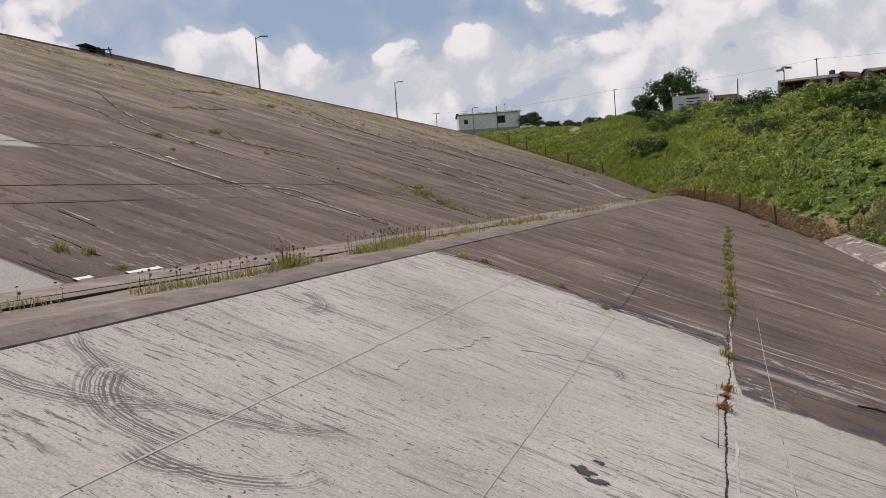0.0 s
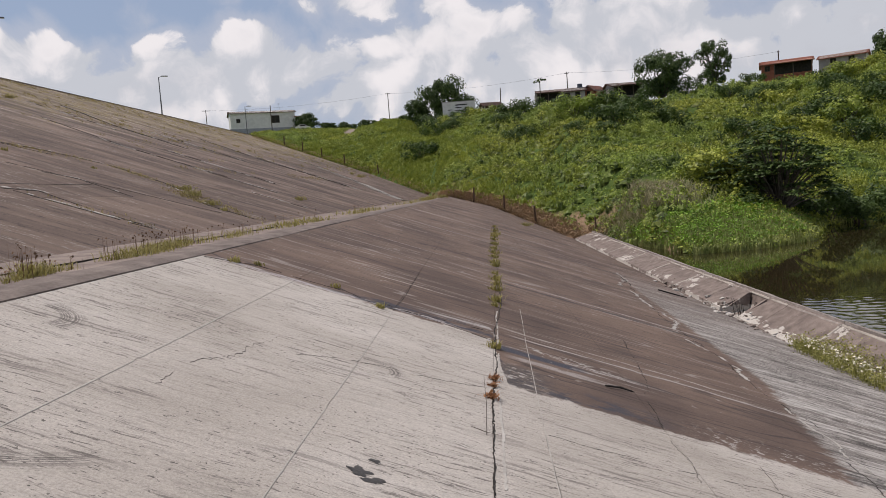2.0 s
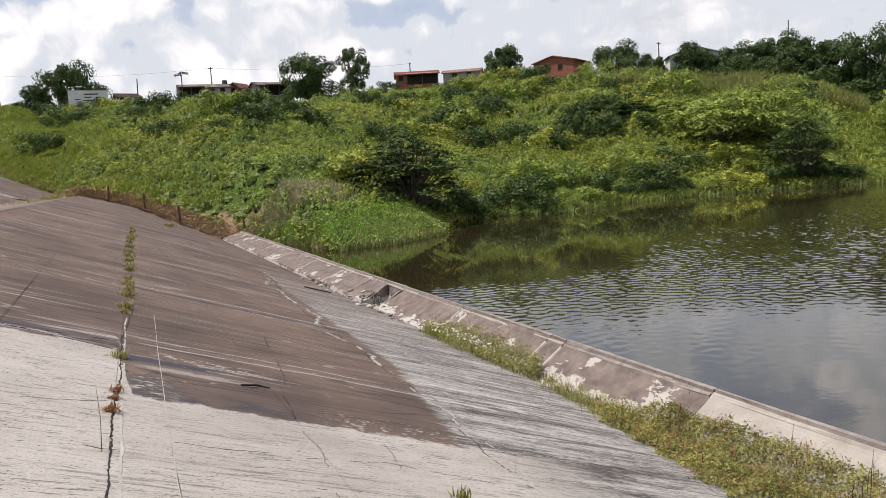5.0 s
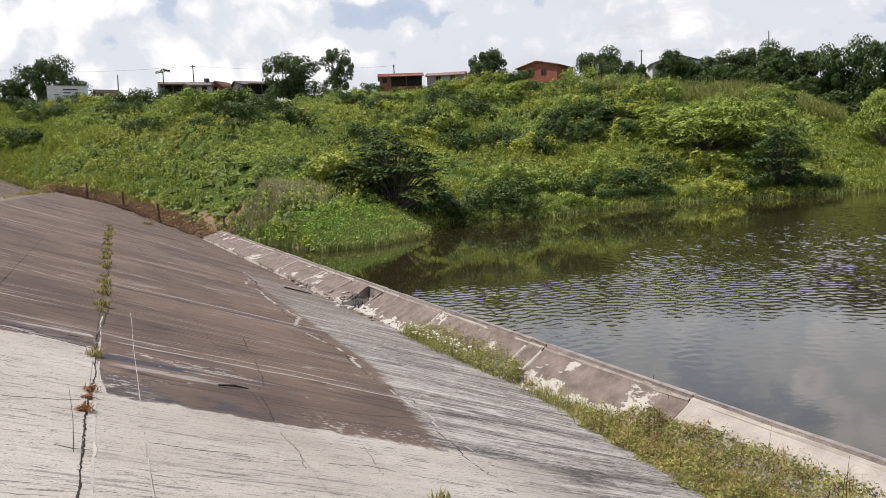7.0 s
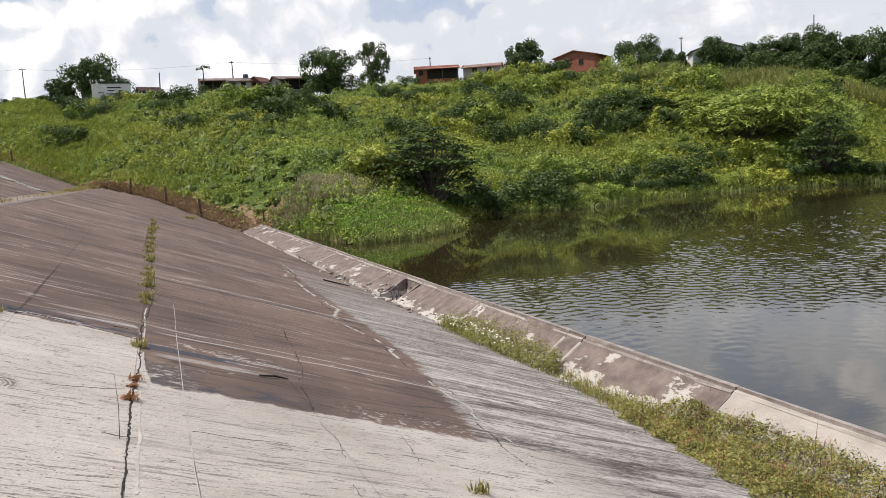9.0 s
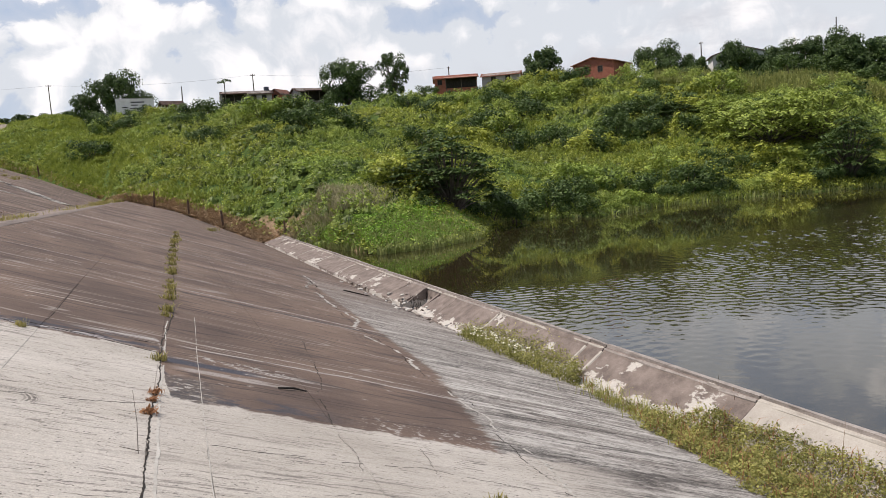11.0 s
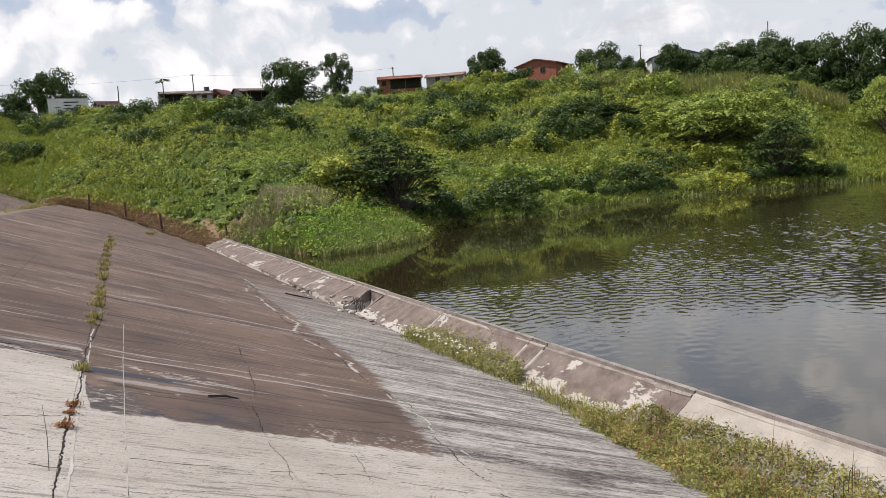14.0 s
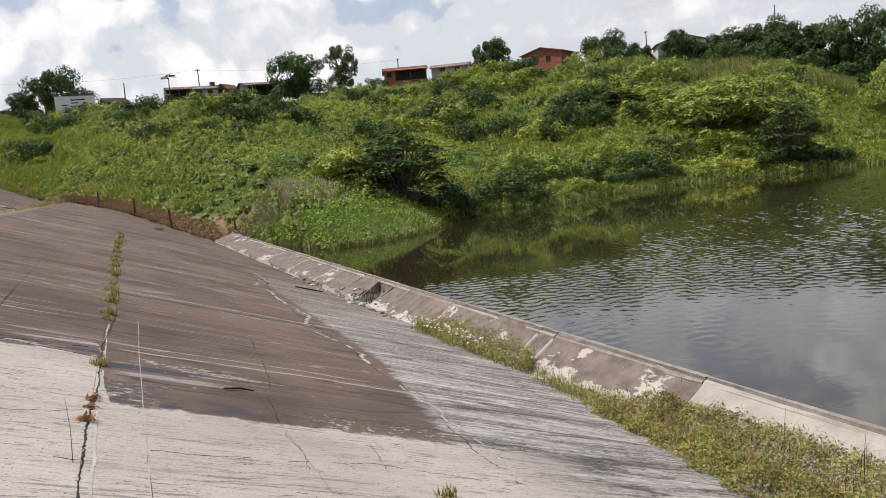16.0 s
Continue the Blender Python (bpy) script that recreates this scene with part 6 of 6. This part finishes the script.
def berm_grass():
    """Grass with brown seed heads along the berm."""
    rng = np.random.default_rng(46)
    B, S = [], []
    for y0, y1, n, h, sx in ((4.5, 7.3, 900, 0.085, 0.09), (6.3, 6.7, 320, 0.15, 0.07), (8.2, 11.2, 1200, 0.13, 0.14), (11.6, 14.0, 300, 0.12, 0.16), (15, 20, 320, 0.15, 0.25), (24, 32, 260, 0.18, 0.3), (40, 60, 260, 0.22, 0.35), (3.5, 4.1, 120, 0.08, 0.1)):
        y = rng.uniform(y0, y1, n)
        x = np.where(y < 4.3, -4.6, -4.0 - 0.25 * smooth(y, 8, 9.5) - 0.1 * np.sin(y * 1.9)) + rng.normal(size=n) * sx
        z = np.full(n, -0.49)
        B.append(blade_quads(np.stack([x, y, z], 1), h * rng.uniform(0.25, 1.4, n), rng.uniform(0.2, 1.7, n), rng, 0.004 if y1 < 16 else 0.010))
        k = n // 14
        i = rng.integers(0, n, k)
        c = np.stack([x[i] + rng.normal(size=k) * 0.05, y[i] + rng.normal(size=k) * 0.05, z[i] + h * rng.uniform(1.2, 2.1, k)], 1)
        S.append(leaf_quads(c, np.full(k, 0.032 if y1 < 16 else 0.05), rng, 0.2, 0.9))
        S.append(blade_quads(np.stack([c[:, 0], c[:, 1], z[i]], 1), c[:, 2] - z[i], np.full(k, 0.02), rng, 0.003))
    solid("berm_grass", quads("berm_grass", np.concatenate(B), F_TUFT), label="yellow-green grass along the berm edge", category="grass", kind="stuff")
    solid("seed_heads", quads("seed_heads", np.concatenate(S), M_SEED), label="thin stalks with brown seed heads above the berm grass", category="seed heads", kind="stuff")


berm_grass()


def verge():
    """Low leafy growth in the trough at the foot of the kerb, with white flowers further on."""
    rng = np.random.default_rng(48)
    n = 78000
    y = 1.0 + 11.6 * rng.uniform(0, 1, n) ** 1.15
    x0 = np.interp(y, [1, 6.45, 6.86, 7.6, 8.4, 9.15, 10.5, 12.6], [5.6, 6.1, 6.23, 6.5, 6.65, 6.7, 7.2, 7.42])
    x1 = np.interp(y, [1, 7, 9, 10.4, 12.6], [8.02, 7.98, 7.85, 7.5, 7.6])
    u = rng.uniform(0, 1, n)
    x = x0 + (x1 - x0) * u + (patchy(y * 3, y, 0.6, 4) - 0.5) * 0.35 * (1 - u) + rng.normal(size=n) * 0.05
    keep = rng.uniform(size=n) < np.interp(y, [8.9, 9.9, 12.6], [1, 0.15, 0.06])
    x, y, u = x[keep], y[keep], u[keep]
    n = len(x)
    floor_z = np.maximum(-1.6 - 0.364 * x, -3.80 - 0.66 * (8.22 - x))
    mound = (0.10 + 0.42 * patchy(x * 2.2, y * 2.2, 0.55, 4) ** 1.5) * np.clip(4.5 * u * (1.08 - u), 0.08, 1) * np.interp(y, [1, 9, 10.5, 12.2], [1, 1, 0.6, 0.3])
    z = floor_z + mound * rng.uniform(0.1, 1.0, n) ** 0.5
    V = leaf_quads(np.stack([x, y, z], 1), rng.uniform(0.02, 0.055, n), rng, 0.6, 0.6)
    m = 1500
    yb = rng.uniform(1, 11.5, m)
    xb = np.interp(yb, [1, 6, 12.4], [7.0, 7.12, 7.45]) + rng.normal(size=m) * 0.25
    V = np.concatenate([V, blade_quads(np.stack([xb, yb, -1.62 - 0.364 * xb], 1), rng.uniform(0.15, 0.5, m), rng.uniform(0.2, 1.0, m), rng, 0.005)])
    dry = rng.integers(0, n, 2600)      # withered shoots among the green
    W = blade_quads(np.stack([x[dry], y[dry], z[dry] - 0.05], 1), rng.uniform(0.06, 0.22, len(dry)), rng.uniform(0.3, 1.4, len(dry)), rng, 0.005)
    solid("withered_shoots", quads("withered_shoots", W, F_RUST), label="withered brown shoots among the kerb plants", category="plants", kind="stuff")
    solid("verge_plants", quads("verge_plants", V, F_VERGE), label="dense yellow-green creeping plants at the foot of the kerb", category="plants", kind="stuff")
    n = 7000
    y = rng.uniform(12.4, 17.9, n)
    x = np.interp(y, [12.4, 15, 17.9], [7.5, 7.5, 7.4]) + rng.normal(size=n) * np.interp(y, [12.4, 13.5, 16.5, 17.9], [0.07, 0.2, 0.27, 0.12])
    z = np.maximum(-1.62 - 0.364 * x, -3.80 - 0.66 * (8.22 - x)) + rng.uniform(0, 0.34, n) * (0.4 + 0.8 * patchy(x * 2, y * 2, 0.5, 9))
    V = np.concatenate([leaf_quads(np.stack([x, y, z], 1), rng.uniform(0.03, 0.08, n), rng, 0.4, 0.4),
                        blade_quads(np.stack([x[:900], y[:900], z[:900] * 0 - 1.62 - 0.364 * x[:900]], 1), rng.uniform(0.12, 0.4, 900), rng.uniform(0.1, 0.8, 900), rng, 0.007)])
    solid("flowering_plants", quads("flowering_plants", V, F_VERGE), label="yellow-green plants with white flowers beside the kerb", category="plants", kind="stuff")
    k = 260
    i = rng.integers(0, n, k)
    i = i[(y[i] > 14.2)]
    c = np.stack([x[i], y[i], np.maximum(-1.62 - 0.364 * x[i], -4.5) + rng.uniform(0.22, 0.42, len(i))], 1)
    V = np.concatenate([leaf_quads(c + rng.normal(size=c.shape) * 0.008, np.full(len(c), 0.055), rng, 1.5, 0.9) for _ in range(3)])
    solid("white_flowers", quads("white_flowers", V, M_PETAL), label="small white flowers on the kerb plants", category="flowers", kind="stuff")
    # thin dead stalks that stand above the verge and along the coping
    B = []
    for y0, x0, h in ((6.6, 7.75, 0.75), (6.5, 7.8, 0.55), (5.6, 7.8, 0.8), (5.5, 7.7, 0.6), (4.8, 7.9, 0.6), (6.9, 7.7, 0.5), (8.9, 8.3, 0.10), (9.6, 8.3, 0.12), (4.0, 7.9, 0.7), (12.9, 7.8, 0.5), (13.6, 7.8, 0.55), (14.4, 7.75, 0.5)):
        q = 9
        b2 = np.array([[x0, y0, -4.4 if x0 < 8 else -3.8]] * q) + np.concatenate([rng.normal(size=(q, 2)) * 0.09, np.zeros((q, 1))], 1)
        B.append(blade_quads(b2, h * rng.uniform(0.7, 1.5, q), rng.uniform(0, 0.5, q), rng, 0.004))
    solid("dry_stalks", quads("dry_stalks", np.concatenate(B), M_SEED), label="thin dry brown stalks beside the kerb", category="stalks", kind="stuff")


verge()

# ---- cracks, seams, loose bits ----
M_CRACK = speckled("crack_dirt", (0.018, 0.016, 0.014), (0.05, 0.042, 0.036), 12.0, 0.95)
M_HAIR = speckled("hairline_dirt", (0.10, 0.09, 0.08), (0.20, 0.18, 0.165), 12.0, 0.95)
M_MORTAR = speckled("pale_mortar", (0.34, 0.32, 0.29), (0.52, 0.50, 0.46), 7.0, 0.9, 50.0, 0.3)
M_DAMP = speckled("damp_patch", (0.035, 0.032, 0.030), (0.075, 0.068, 0.062), 9.0, 0.45, 50.0, 0.2)
M_CHALK = speckled("lime_paste", (0.68, 0.67, 0.64), (0.84, 0.83, 0.80), 9.0, 0.8)


def strip(name, pts, width, mat, parent, seed, jag=0.02, rise=0.004, gaps=0.0, step_m=0.06, broken=0.6):
    """An uneven ribbon on the face through the points (x, y)."""
    step_m = min(step_m, 0.035) if width < 0.03 and parent is lower else step_m
    rng = np.random.default_rng(seed)
    pts = np.array(pts, float)
    seg = np.r_[0, np.cumsum(np.hypot(*np.diff(pts, axis=0).T))]
    n = max(4, int(seg[-1] / step_m))
    u = np.linspace(0, seg[-1], n)
    line_pts = np.stack([np.interp(u, seg, pts[:, 0]), np.interp(u, seg, pts[:, 1])], 1)
    d = unit(np.gradient(line_pts, axis=0))
    nrm = np.stack([-d[:, 1], d[:, 0]], 1)
    walk_off = np.convolve(np.cumsum(rng.normal(size=n + 8)), np.ones(9) / 9, "valid") * jag * 0.16
    walk_off -= np.linspace(walk_off[0], walk_off[-1], n)
    line_pts = line_pts + nrm * (walk_off + rng.normal(size=n) * jag * 0.10)[:, None]
    w = width * rng.uniform(1 - broken, 1 + broken, n) / 2
    V, Fc = [], []
    run = np.convolve(rng.uniform(size=n + 6), np.ones(7) / 7, "valid")
    on = run > np.quantile(run, gaps)
    for k in range(n):
        for s in (-1, 1):
            x, y = line_pts[k] + nrm[k] * w[k] * s
            z = float(z_lining(x, y)) + rise + 0.0006 * max(0.0, y - 15.0)
            V += [(x, y, z), (x, y, z - 0.03)]
    for k in range(n - 1):
        if on[k]:
            a, b2 = 4 * k, 4 * (k + 1)
            Fc += [(a, a + 2, b2 + 2, b2), (a, b2, b2 + 1, a + 1), (a + 2, a + 3, b2 + 3, b2 + 2)]
    me = mesh_from(name, V, Fc, mat)
    ob = new(name, me)
    ob.parent = parent
    return ob


# the grassy joint: an open crack with a mortar bead beside it
strip("crack", [(0.0, 1.5), (0.0, 4.0), (0.05, 6.2), (0.10, 8.0), (0.17, 10.2), (0.25, 13), (0.36, 18), (0.6, 29), (0.85, 38)], 0.010, M_CRACK, lower, 1, 0.035)
strip("mortar_bead", [(0.085, 1.5), (0.085, 4.0), (0.11, 6.0), (0.15, 8.0), (0.2, 10.2)], 0.016, M_MORTAR, lower, 2, 0.02, 0.003, 0.1, 0.06, 0.4)
strip("mortar_bead", [(0.355, 1.5), (0.37, 4.4), (0.41, 6.2), (0.47, 8.5), (0.55, 11.0)], 0.006, M_MORTAR, lower, 3, 0.002, 0.003, 0.04, 0.06, 0.3)
strip("mortar_bead", [(-2.05, 0.8), (-2.05, 8.1)], 0.008, M_MORTAR, lower, 5, 0.002, 0.003, 0.06, 0.06, 0.35)
strip("mortar_bead", [(-0.97, 1.5), (-0.97, 8.1)], 0.007, M_MORTAR, lower, 6, 0.002, 0.003, 0.06, 0.06, 0.35)
strip("crack", [(-0.96, 8.1), (-0.96, 10.0), (-0.96, 12.0)], 0.005, M_CRACK, lower, 7, 0.008, 0.004, 0.2)
strip("crack", [(-1.81, 4.04), (-1.79, 4.35), (-1.73, 4.81), (-1.59, 5.74)], 0.002, M_HAIR, lower, 11, 0.10, 0.003, 0.3)
strip("crack", [(-1.55, 5.26), (-1.19, 5.53), (-0.72, 5.76), (-0.31, 5.84), (0.0, 6.0)], 0.002, M_HAIR, lower, 12, 0.07, 0.003, 0.25)
strip("crack", [(0.41, 5.19), (0.7, 5.15), (1.32, 5.22), (1.98, 5.40), (2.23, 5.31), (3.0, 5.2)], 0.002, M_HAIR, lower, 15, 0.06, 0.003, 0.3)
strip("crack", [(2.01, 10.87), (1.9, 9.7), (1.8, 8.93), (1.68, 8.1), (1.54, 7.59), (1.48, 6.89), (1.46, 6.32)], 0.006, M_CRACK, lower, 16, 0.05, 0.004, 0.35)
strip("crack", [(1.46, 6.2), (1.46, 5.99), (1.44, 5.31), (1.37, 4.78), (1.35, 4.55), (1.32, 3.6)], 0.0045, M_HAIR, lower, 17, 0.06, 0.003, 0.35)
strip("crack", [(2.13, 5.97), (2.04, 5.49), (2.0, 5.0)], 0.003, M_HAIR, lower, 18, 0.06, 0.004, 0.2)
strip("mortar_bead", [(4.99, 27.6), (4.16, 19.7), (3.92, 15.2), (3.84, 12.3), (3.6, 10.4)], 0.05, M_MORTAR, lower, 24, 0.22, 0.005, 0.35)
strip("mortar_bead", [(3.5, 9.7), (3.47, 8.6), (3.26, 7.24), (3.18, 6.26), (3.21, 5.25)], 0.022, M_MORTAR, lower, 25, 0.10, 0.005, 0.3)
strip("crack", [(4.95, 27.6), (4.12, 19.7), (3.87, 15.2), (3.80, 12.3), (3.46, 9.7), (3.43, 8.6), (3.22, 7.24), (3.14, 6.26), (3.17, 5.25)], 0.006, M_CRACK, lower, 26, 0.10, 0.004, 0.5)
strip("crack", [(-1.6, 8.5), (-1.1, 8.1), (-0.6, 8.35), (0.0, 8.5)], 0.008, M_CRACK, lower, 13, 0.05, 0.004, 0.25)
strip("crack", [(-3.0, 8.1), (-2.5, 8.45), (-2.0, 8.4), (-1.5, 8.4), (-0.8, 8.25), (0.08, 8.02)], 0.010, M_CRACK, lower, 14, 0.03, 0.004, 0.2)
for k, (x0, y0, x1, y1, w) in enumerate(((-12.6, 13.6, -10.8, 13.4, 0.05), (-10.9, 13.4, -9.1, 13.5, 0.08), (-8.9, 14.2, -6.1, 14.3, 0.06), (-14.3, 17.8, -12.2, 17.6, 0.07), (-8.0, 7.6, -7.3, 7.5, 0.03), (-15.4, 17.0, -14.2, 16.7, 0.09), (-11.9, 14.1, -11.2, 14.0, 0.12),
                                         (-21.6, 93.1, -12.7, 77.3, 0.55), (-12.7, 77.3, -6.0, 61.1, 0.85), (-16.6, 40.0, -10.0, 37.4, 0.22), (-24, 56, -16, 52, 0.25), (-8.6, 28.6, -6.5, 28.6, 0.12), (-12.5, 33, -8.5, 32, 0.16), (-30, 50, -22, 46, 0.2), (-20, 66, -9.0, 58, 0.3))):
    strip("mortar_seam", [(x0, y0), (x1, y1)], w, M_MORTAR, upper, 30 + k, 0.14, 0.008, 0.30, 0.12, 0.8)
    strip("crack", [(x0 + 0.06, y0 - 0.12), (x1 + 0.06, y1 - 0.12)], 0.022 + w * 0.1, M_CRACK, upper, 50 + k, 0.12, 0.008, 0.1, 0.18)
for k, (x0, y0, x1, y1) in enumerate(((-9.05, -2, -9.15, 9), (-9.15, 9, -9.35, 18), (-8.35, -2, -8.3, 9.5), (-12.0, 0, -12.2, 14), (-6.5, 5.5, -5.75, 5.6), (-7.2, 6.55, -6.3, 6.45), (-13.9, 16.7, -6.7, 19.6), (-12.4, 13.2, -8.8, 13.1), (-15.8, 20.0, -12.6, 22.2))):
    strip("crack", [(x0, y0), (x1, y1)], 0.018, M_CRACK, upper, 70 + k, 0.08, 0.006, 0.04, 0.12)
# dark open seams that step across the upper face, with weeds in them
SEAMS = (((-22.6, 23.7), (-19.1, 20.6), (-16.5, 18.8), (-14.3, 17.7), (-12.2, 17.5)), ((-12.6, 13.5), (-10.9, 13.3), (-9.8, 13.1), (-9.1, 13.4)), ((-16.5, 23.3), (-15.2, 22.0), (-14.0, 21.0)), ((-14.0, 21.4), (-13.3, 22.7), (-12.5, 23.4), (-11.6, 23.8)),
         ((-11.6, 23.8), (-10.2, 23.3), (-9.0, 22.6)), ((-9.0, 22.4), (-7.4, 20.5), (-6.1, 20.3)), ((-9.0, 14.0), (-8.8, 14.9), (-7.4, 14.5), (-6.1, 14.3)), ((-18.9, 18.5), (-17.4, 18.2), (-15.4, 17.0)), ((-10.7, 17.5), (-9.9, 18.4), (-8.3, 17.9)),
         ((-20.9, 25.9), (-23.5, 33.5)), ((-30.6, 39.1), (-33.2, 47.5)), ((-32, 58), (-24, 50), (-18, 47)), ((-22, 38), (-16, 34), (-11, 33)), ((-26, 70), (-17, 62), (-10, 58)))
for k, line in enumerate(SEAMS):
    w = 0.022 + 0.0018 * line[0][1]
    strip("crack", line, w, M_CRACK, upper, 120 + k, 0.10, 0.007, 0.12, 0.10, 0.8)
    strip("mortar_seam", [(x - 0.10, y + 0.10) for x, y in line], w * 0.9, M_MORTAR, upper, 150 + k, 0.20, 0.006, 0.65, 0.10, 0.9)
strip("lime_smear", [(-5.76, 5.55), (-5.78, 5.85)], 0.06, M_CHALK, berm, 90, 0.02, 0.02, 0.0, 0.06, 0.25)
strip("lime_smear", [(-5.74, 6.15), (-5.76, 6.75)], 0.055, M_CHALK, berm, 91, 0.02, 0.02, 0.0, 0.06, 0.25)
for k in range(2):
    x0 = -5.1 + 0.55 * k
    strip("crack", [(x0, 1 + k), (x0 + 0.15, 7 + 2 * k), (x0 + 0.05, 16 + 3 * k)], 0.006, M_CRACK, berm, 95 + k, 0.05, 0.012, 0.0, 0.12)


def blob(name, x, y, r, seed, mat, parent, stretch=1.0):
    rng = np.random.default_rng(seed)
    n = 26
    rad = r * (1 + 0.55 * np.convolve(rng.normal(size=n + 4), np.ones(3) / 3, "same")[2:-2])
    V = [(x, y, float(z_lining(x, y)) + 0.004)]
    for k in range(n):
        a = 6.2832 * k / n
        px, py = x + math.cos(a) * rad[k] * stretch, y + math.sin(a) * rad[k]
        V.append((px, py, float(z_lining(px, py)) + 0.003))
    ob = new(name, mesh_from(name, V, [(0, 1 + k, 1 + (k + 1) % n) for k in range(n)], mat))
    ob.parent = parent


blob("damp_patch", -0.66, 3.66, 0.048, 5, M_DAMP, lower, 1.3)
blob("damp_patch", -0.57, 3.60, 0.034, 6, M_DAMP, lower, 1.2)
blob("damp_patch", -0.60, 3.84, 0.028, 7, M_DAMP, lower, 1.4)


def stick():
    bm = bmesh.new()
    limb(bm, (-0.17, 0.0, 0.0), (0.02, 0.015, 0.012), 0.010, 0.012, 6)
    limb(bm, (0.02, 0.015, 0.012), (0.17, 0.0, 0.0), 0.012, 0.006, 6)
    ob = new("dead_twig", mesh_of("dead_twig", bm, M_CRACK))
    tagged(ob, label="dark dead twig lying on the concrete", category="twig")
    ob.matrix_world = pose(1.30, 7.37, float(z_lining(1.30, 7.37)) + 0.012, 0, 20, 24)
    bm = bmesh.new()
    limb(bm, (0, 0, -0.03), (0.015, 0.0, 0.2), 0.0028, 0.002, 5)
    limb(bm, (0.015, 0.0, 0.2), (0.01, 0.01, 0.39), 0.002, 0.001, 5)
    limb(bm, (0, 0, 0.02), (-0.10, 0.02, 0.06), 0.003, 0.0015, 5)
    limb(bm, (0, 0, 0.02), (0.10, -0.03, 0.0), 0.002, 0.001, 5)
    ob = new("dry_stem", mesh_of("dry_stem", bm, M_WOOD))
    tagged(ob, label="thin dry plant stem standing in the joint", category="stem")
    ob.matrix_world = pose(-0.02, 4.80, float(z_lining(-0.02, 4.80)), 0, 0, 0)


stick()


def rock_mesh(seed, r):
    rng = np.random.default_rng(seed)
    bm = bmesh.new()
    bmesh.ops.create_icosphere(bm, subdivisions=1, radius=r)
    for v in bm.verts:
        v.co = Vector((v.co.x * 1.3, v.co.y, v.co.z * 0.6)) * float(rng.uniform(0.75, 1.25))
    return bm


ROCKS = [mesh_of("rubble_piece", rock_mesh(200 + k, 0.11), M_MORTAR if k % 2 else M_OLD) for k in range(5)]


def broken_stretch():
    """Where the kerb has failed: an open chamber with a slab roof, a hole beside it, and rubble."""
    root = new("kerb_chamber")
    tagged(root, label="small broken concrete chamber in the kerb with a dark opening", category="chamber")
    z = -4.38
    for y0, hgt in ((21.86, 0.04), (23.22, 0.07)):
        V = []
        for yy in (y0, y0 + 0.12):
            V += [(7.42, yy, -4.7), (7.40, yy, -4.22), (8.2, yy, -3.80 + hgt), (8.2, yy, -4.7)]
        part("side_wall", mesh_from("side_wall", V, [(0, 1, 2, 3), (7, 6, 5, 4), (1, 5, 6, 2), (0, 4, 5, 1)], M_KERB), None, root)
    part("sill", boxes((7.34, 7.46, 21.9, 23.3, -4.6, -4.27)), M_KERBW, root)
    part("chamber_floor", boxes((7.44, 8.2, 21.95, 23.25, z - 0.3, z)), M_CRACK, root)
    bm = bmesh.new()
    rng = np.random.default_rng(76)
    for k in range(16):
        x, y = rng.uniform(7.5, 8.1), rng.uniform(22.0, 23.2)
        limb(bm, (x, y, z), (x + rng.normal() * 0.12, y + rng.normal() * 0.2, z + rng.uniform(0.2, 0.55)), 0.012, 0.006, 5)
    part("rusty_bar", bm, M_CRACK, root, "bent dark reinforcing bars")
    rng = np.random.default_rng(77)
    for k in range(70):
        ob = new("rubble_piece", ROCKS[k % 5])
        y = rng.uniform(18.6, 30.0)
        x = 7.30 - 0.02 * (y - 20) + rng.normal() * 0.2
        ob.matrix_world = pose(x, y, max(float(z_lining(min(x, 7.8), y)), -3.80 - (0.66 if y < 21 else 0.36) * (8.22 - x)) + 0.012, rng.uniform(-20, 20), rng.uniform(-20, 20), rng.uniform(0, 360)) @ Matrix.Scale(float(rng.uniform(0.2, 0.8) * (1.0 if k % 4 else 1.6)), 4)
        tagged(ob, label="broken chunk of concrete beside the failed kerb", category="rubble", group="rubble at the kerb")
    bm = boxes((-0.55, 0.55, -0.03, 0.03, 0, 0.035))
    ob = new("dark_plank", mesh_of("dark_plank", bm, M_CRACK))
    tagged(ob, label="dark weathered plank lying across the lining", category="plank")
    ob.matrix_world = pose(6.2, 24.6, float(z_lining(6.2, 24.6)), 0, 20, 20)


broken_stretch()
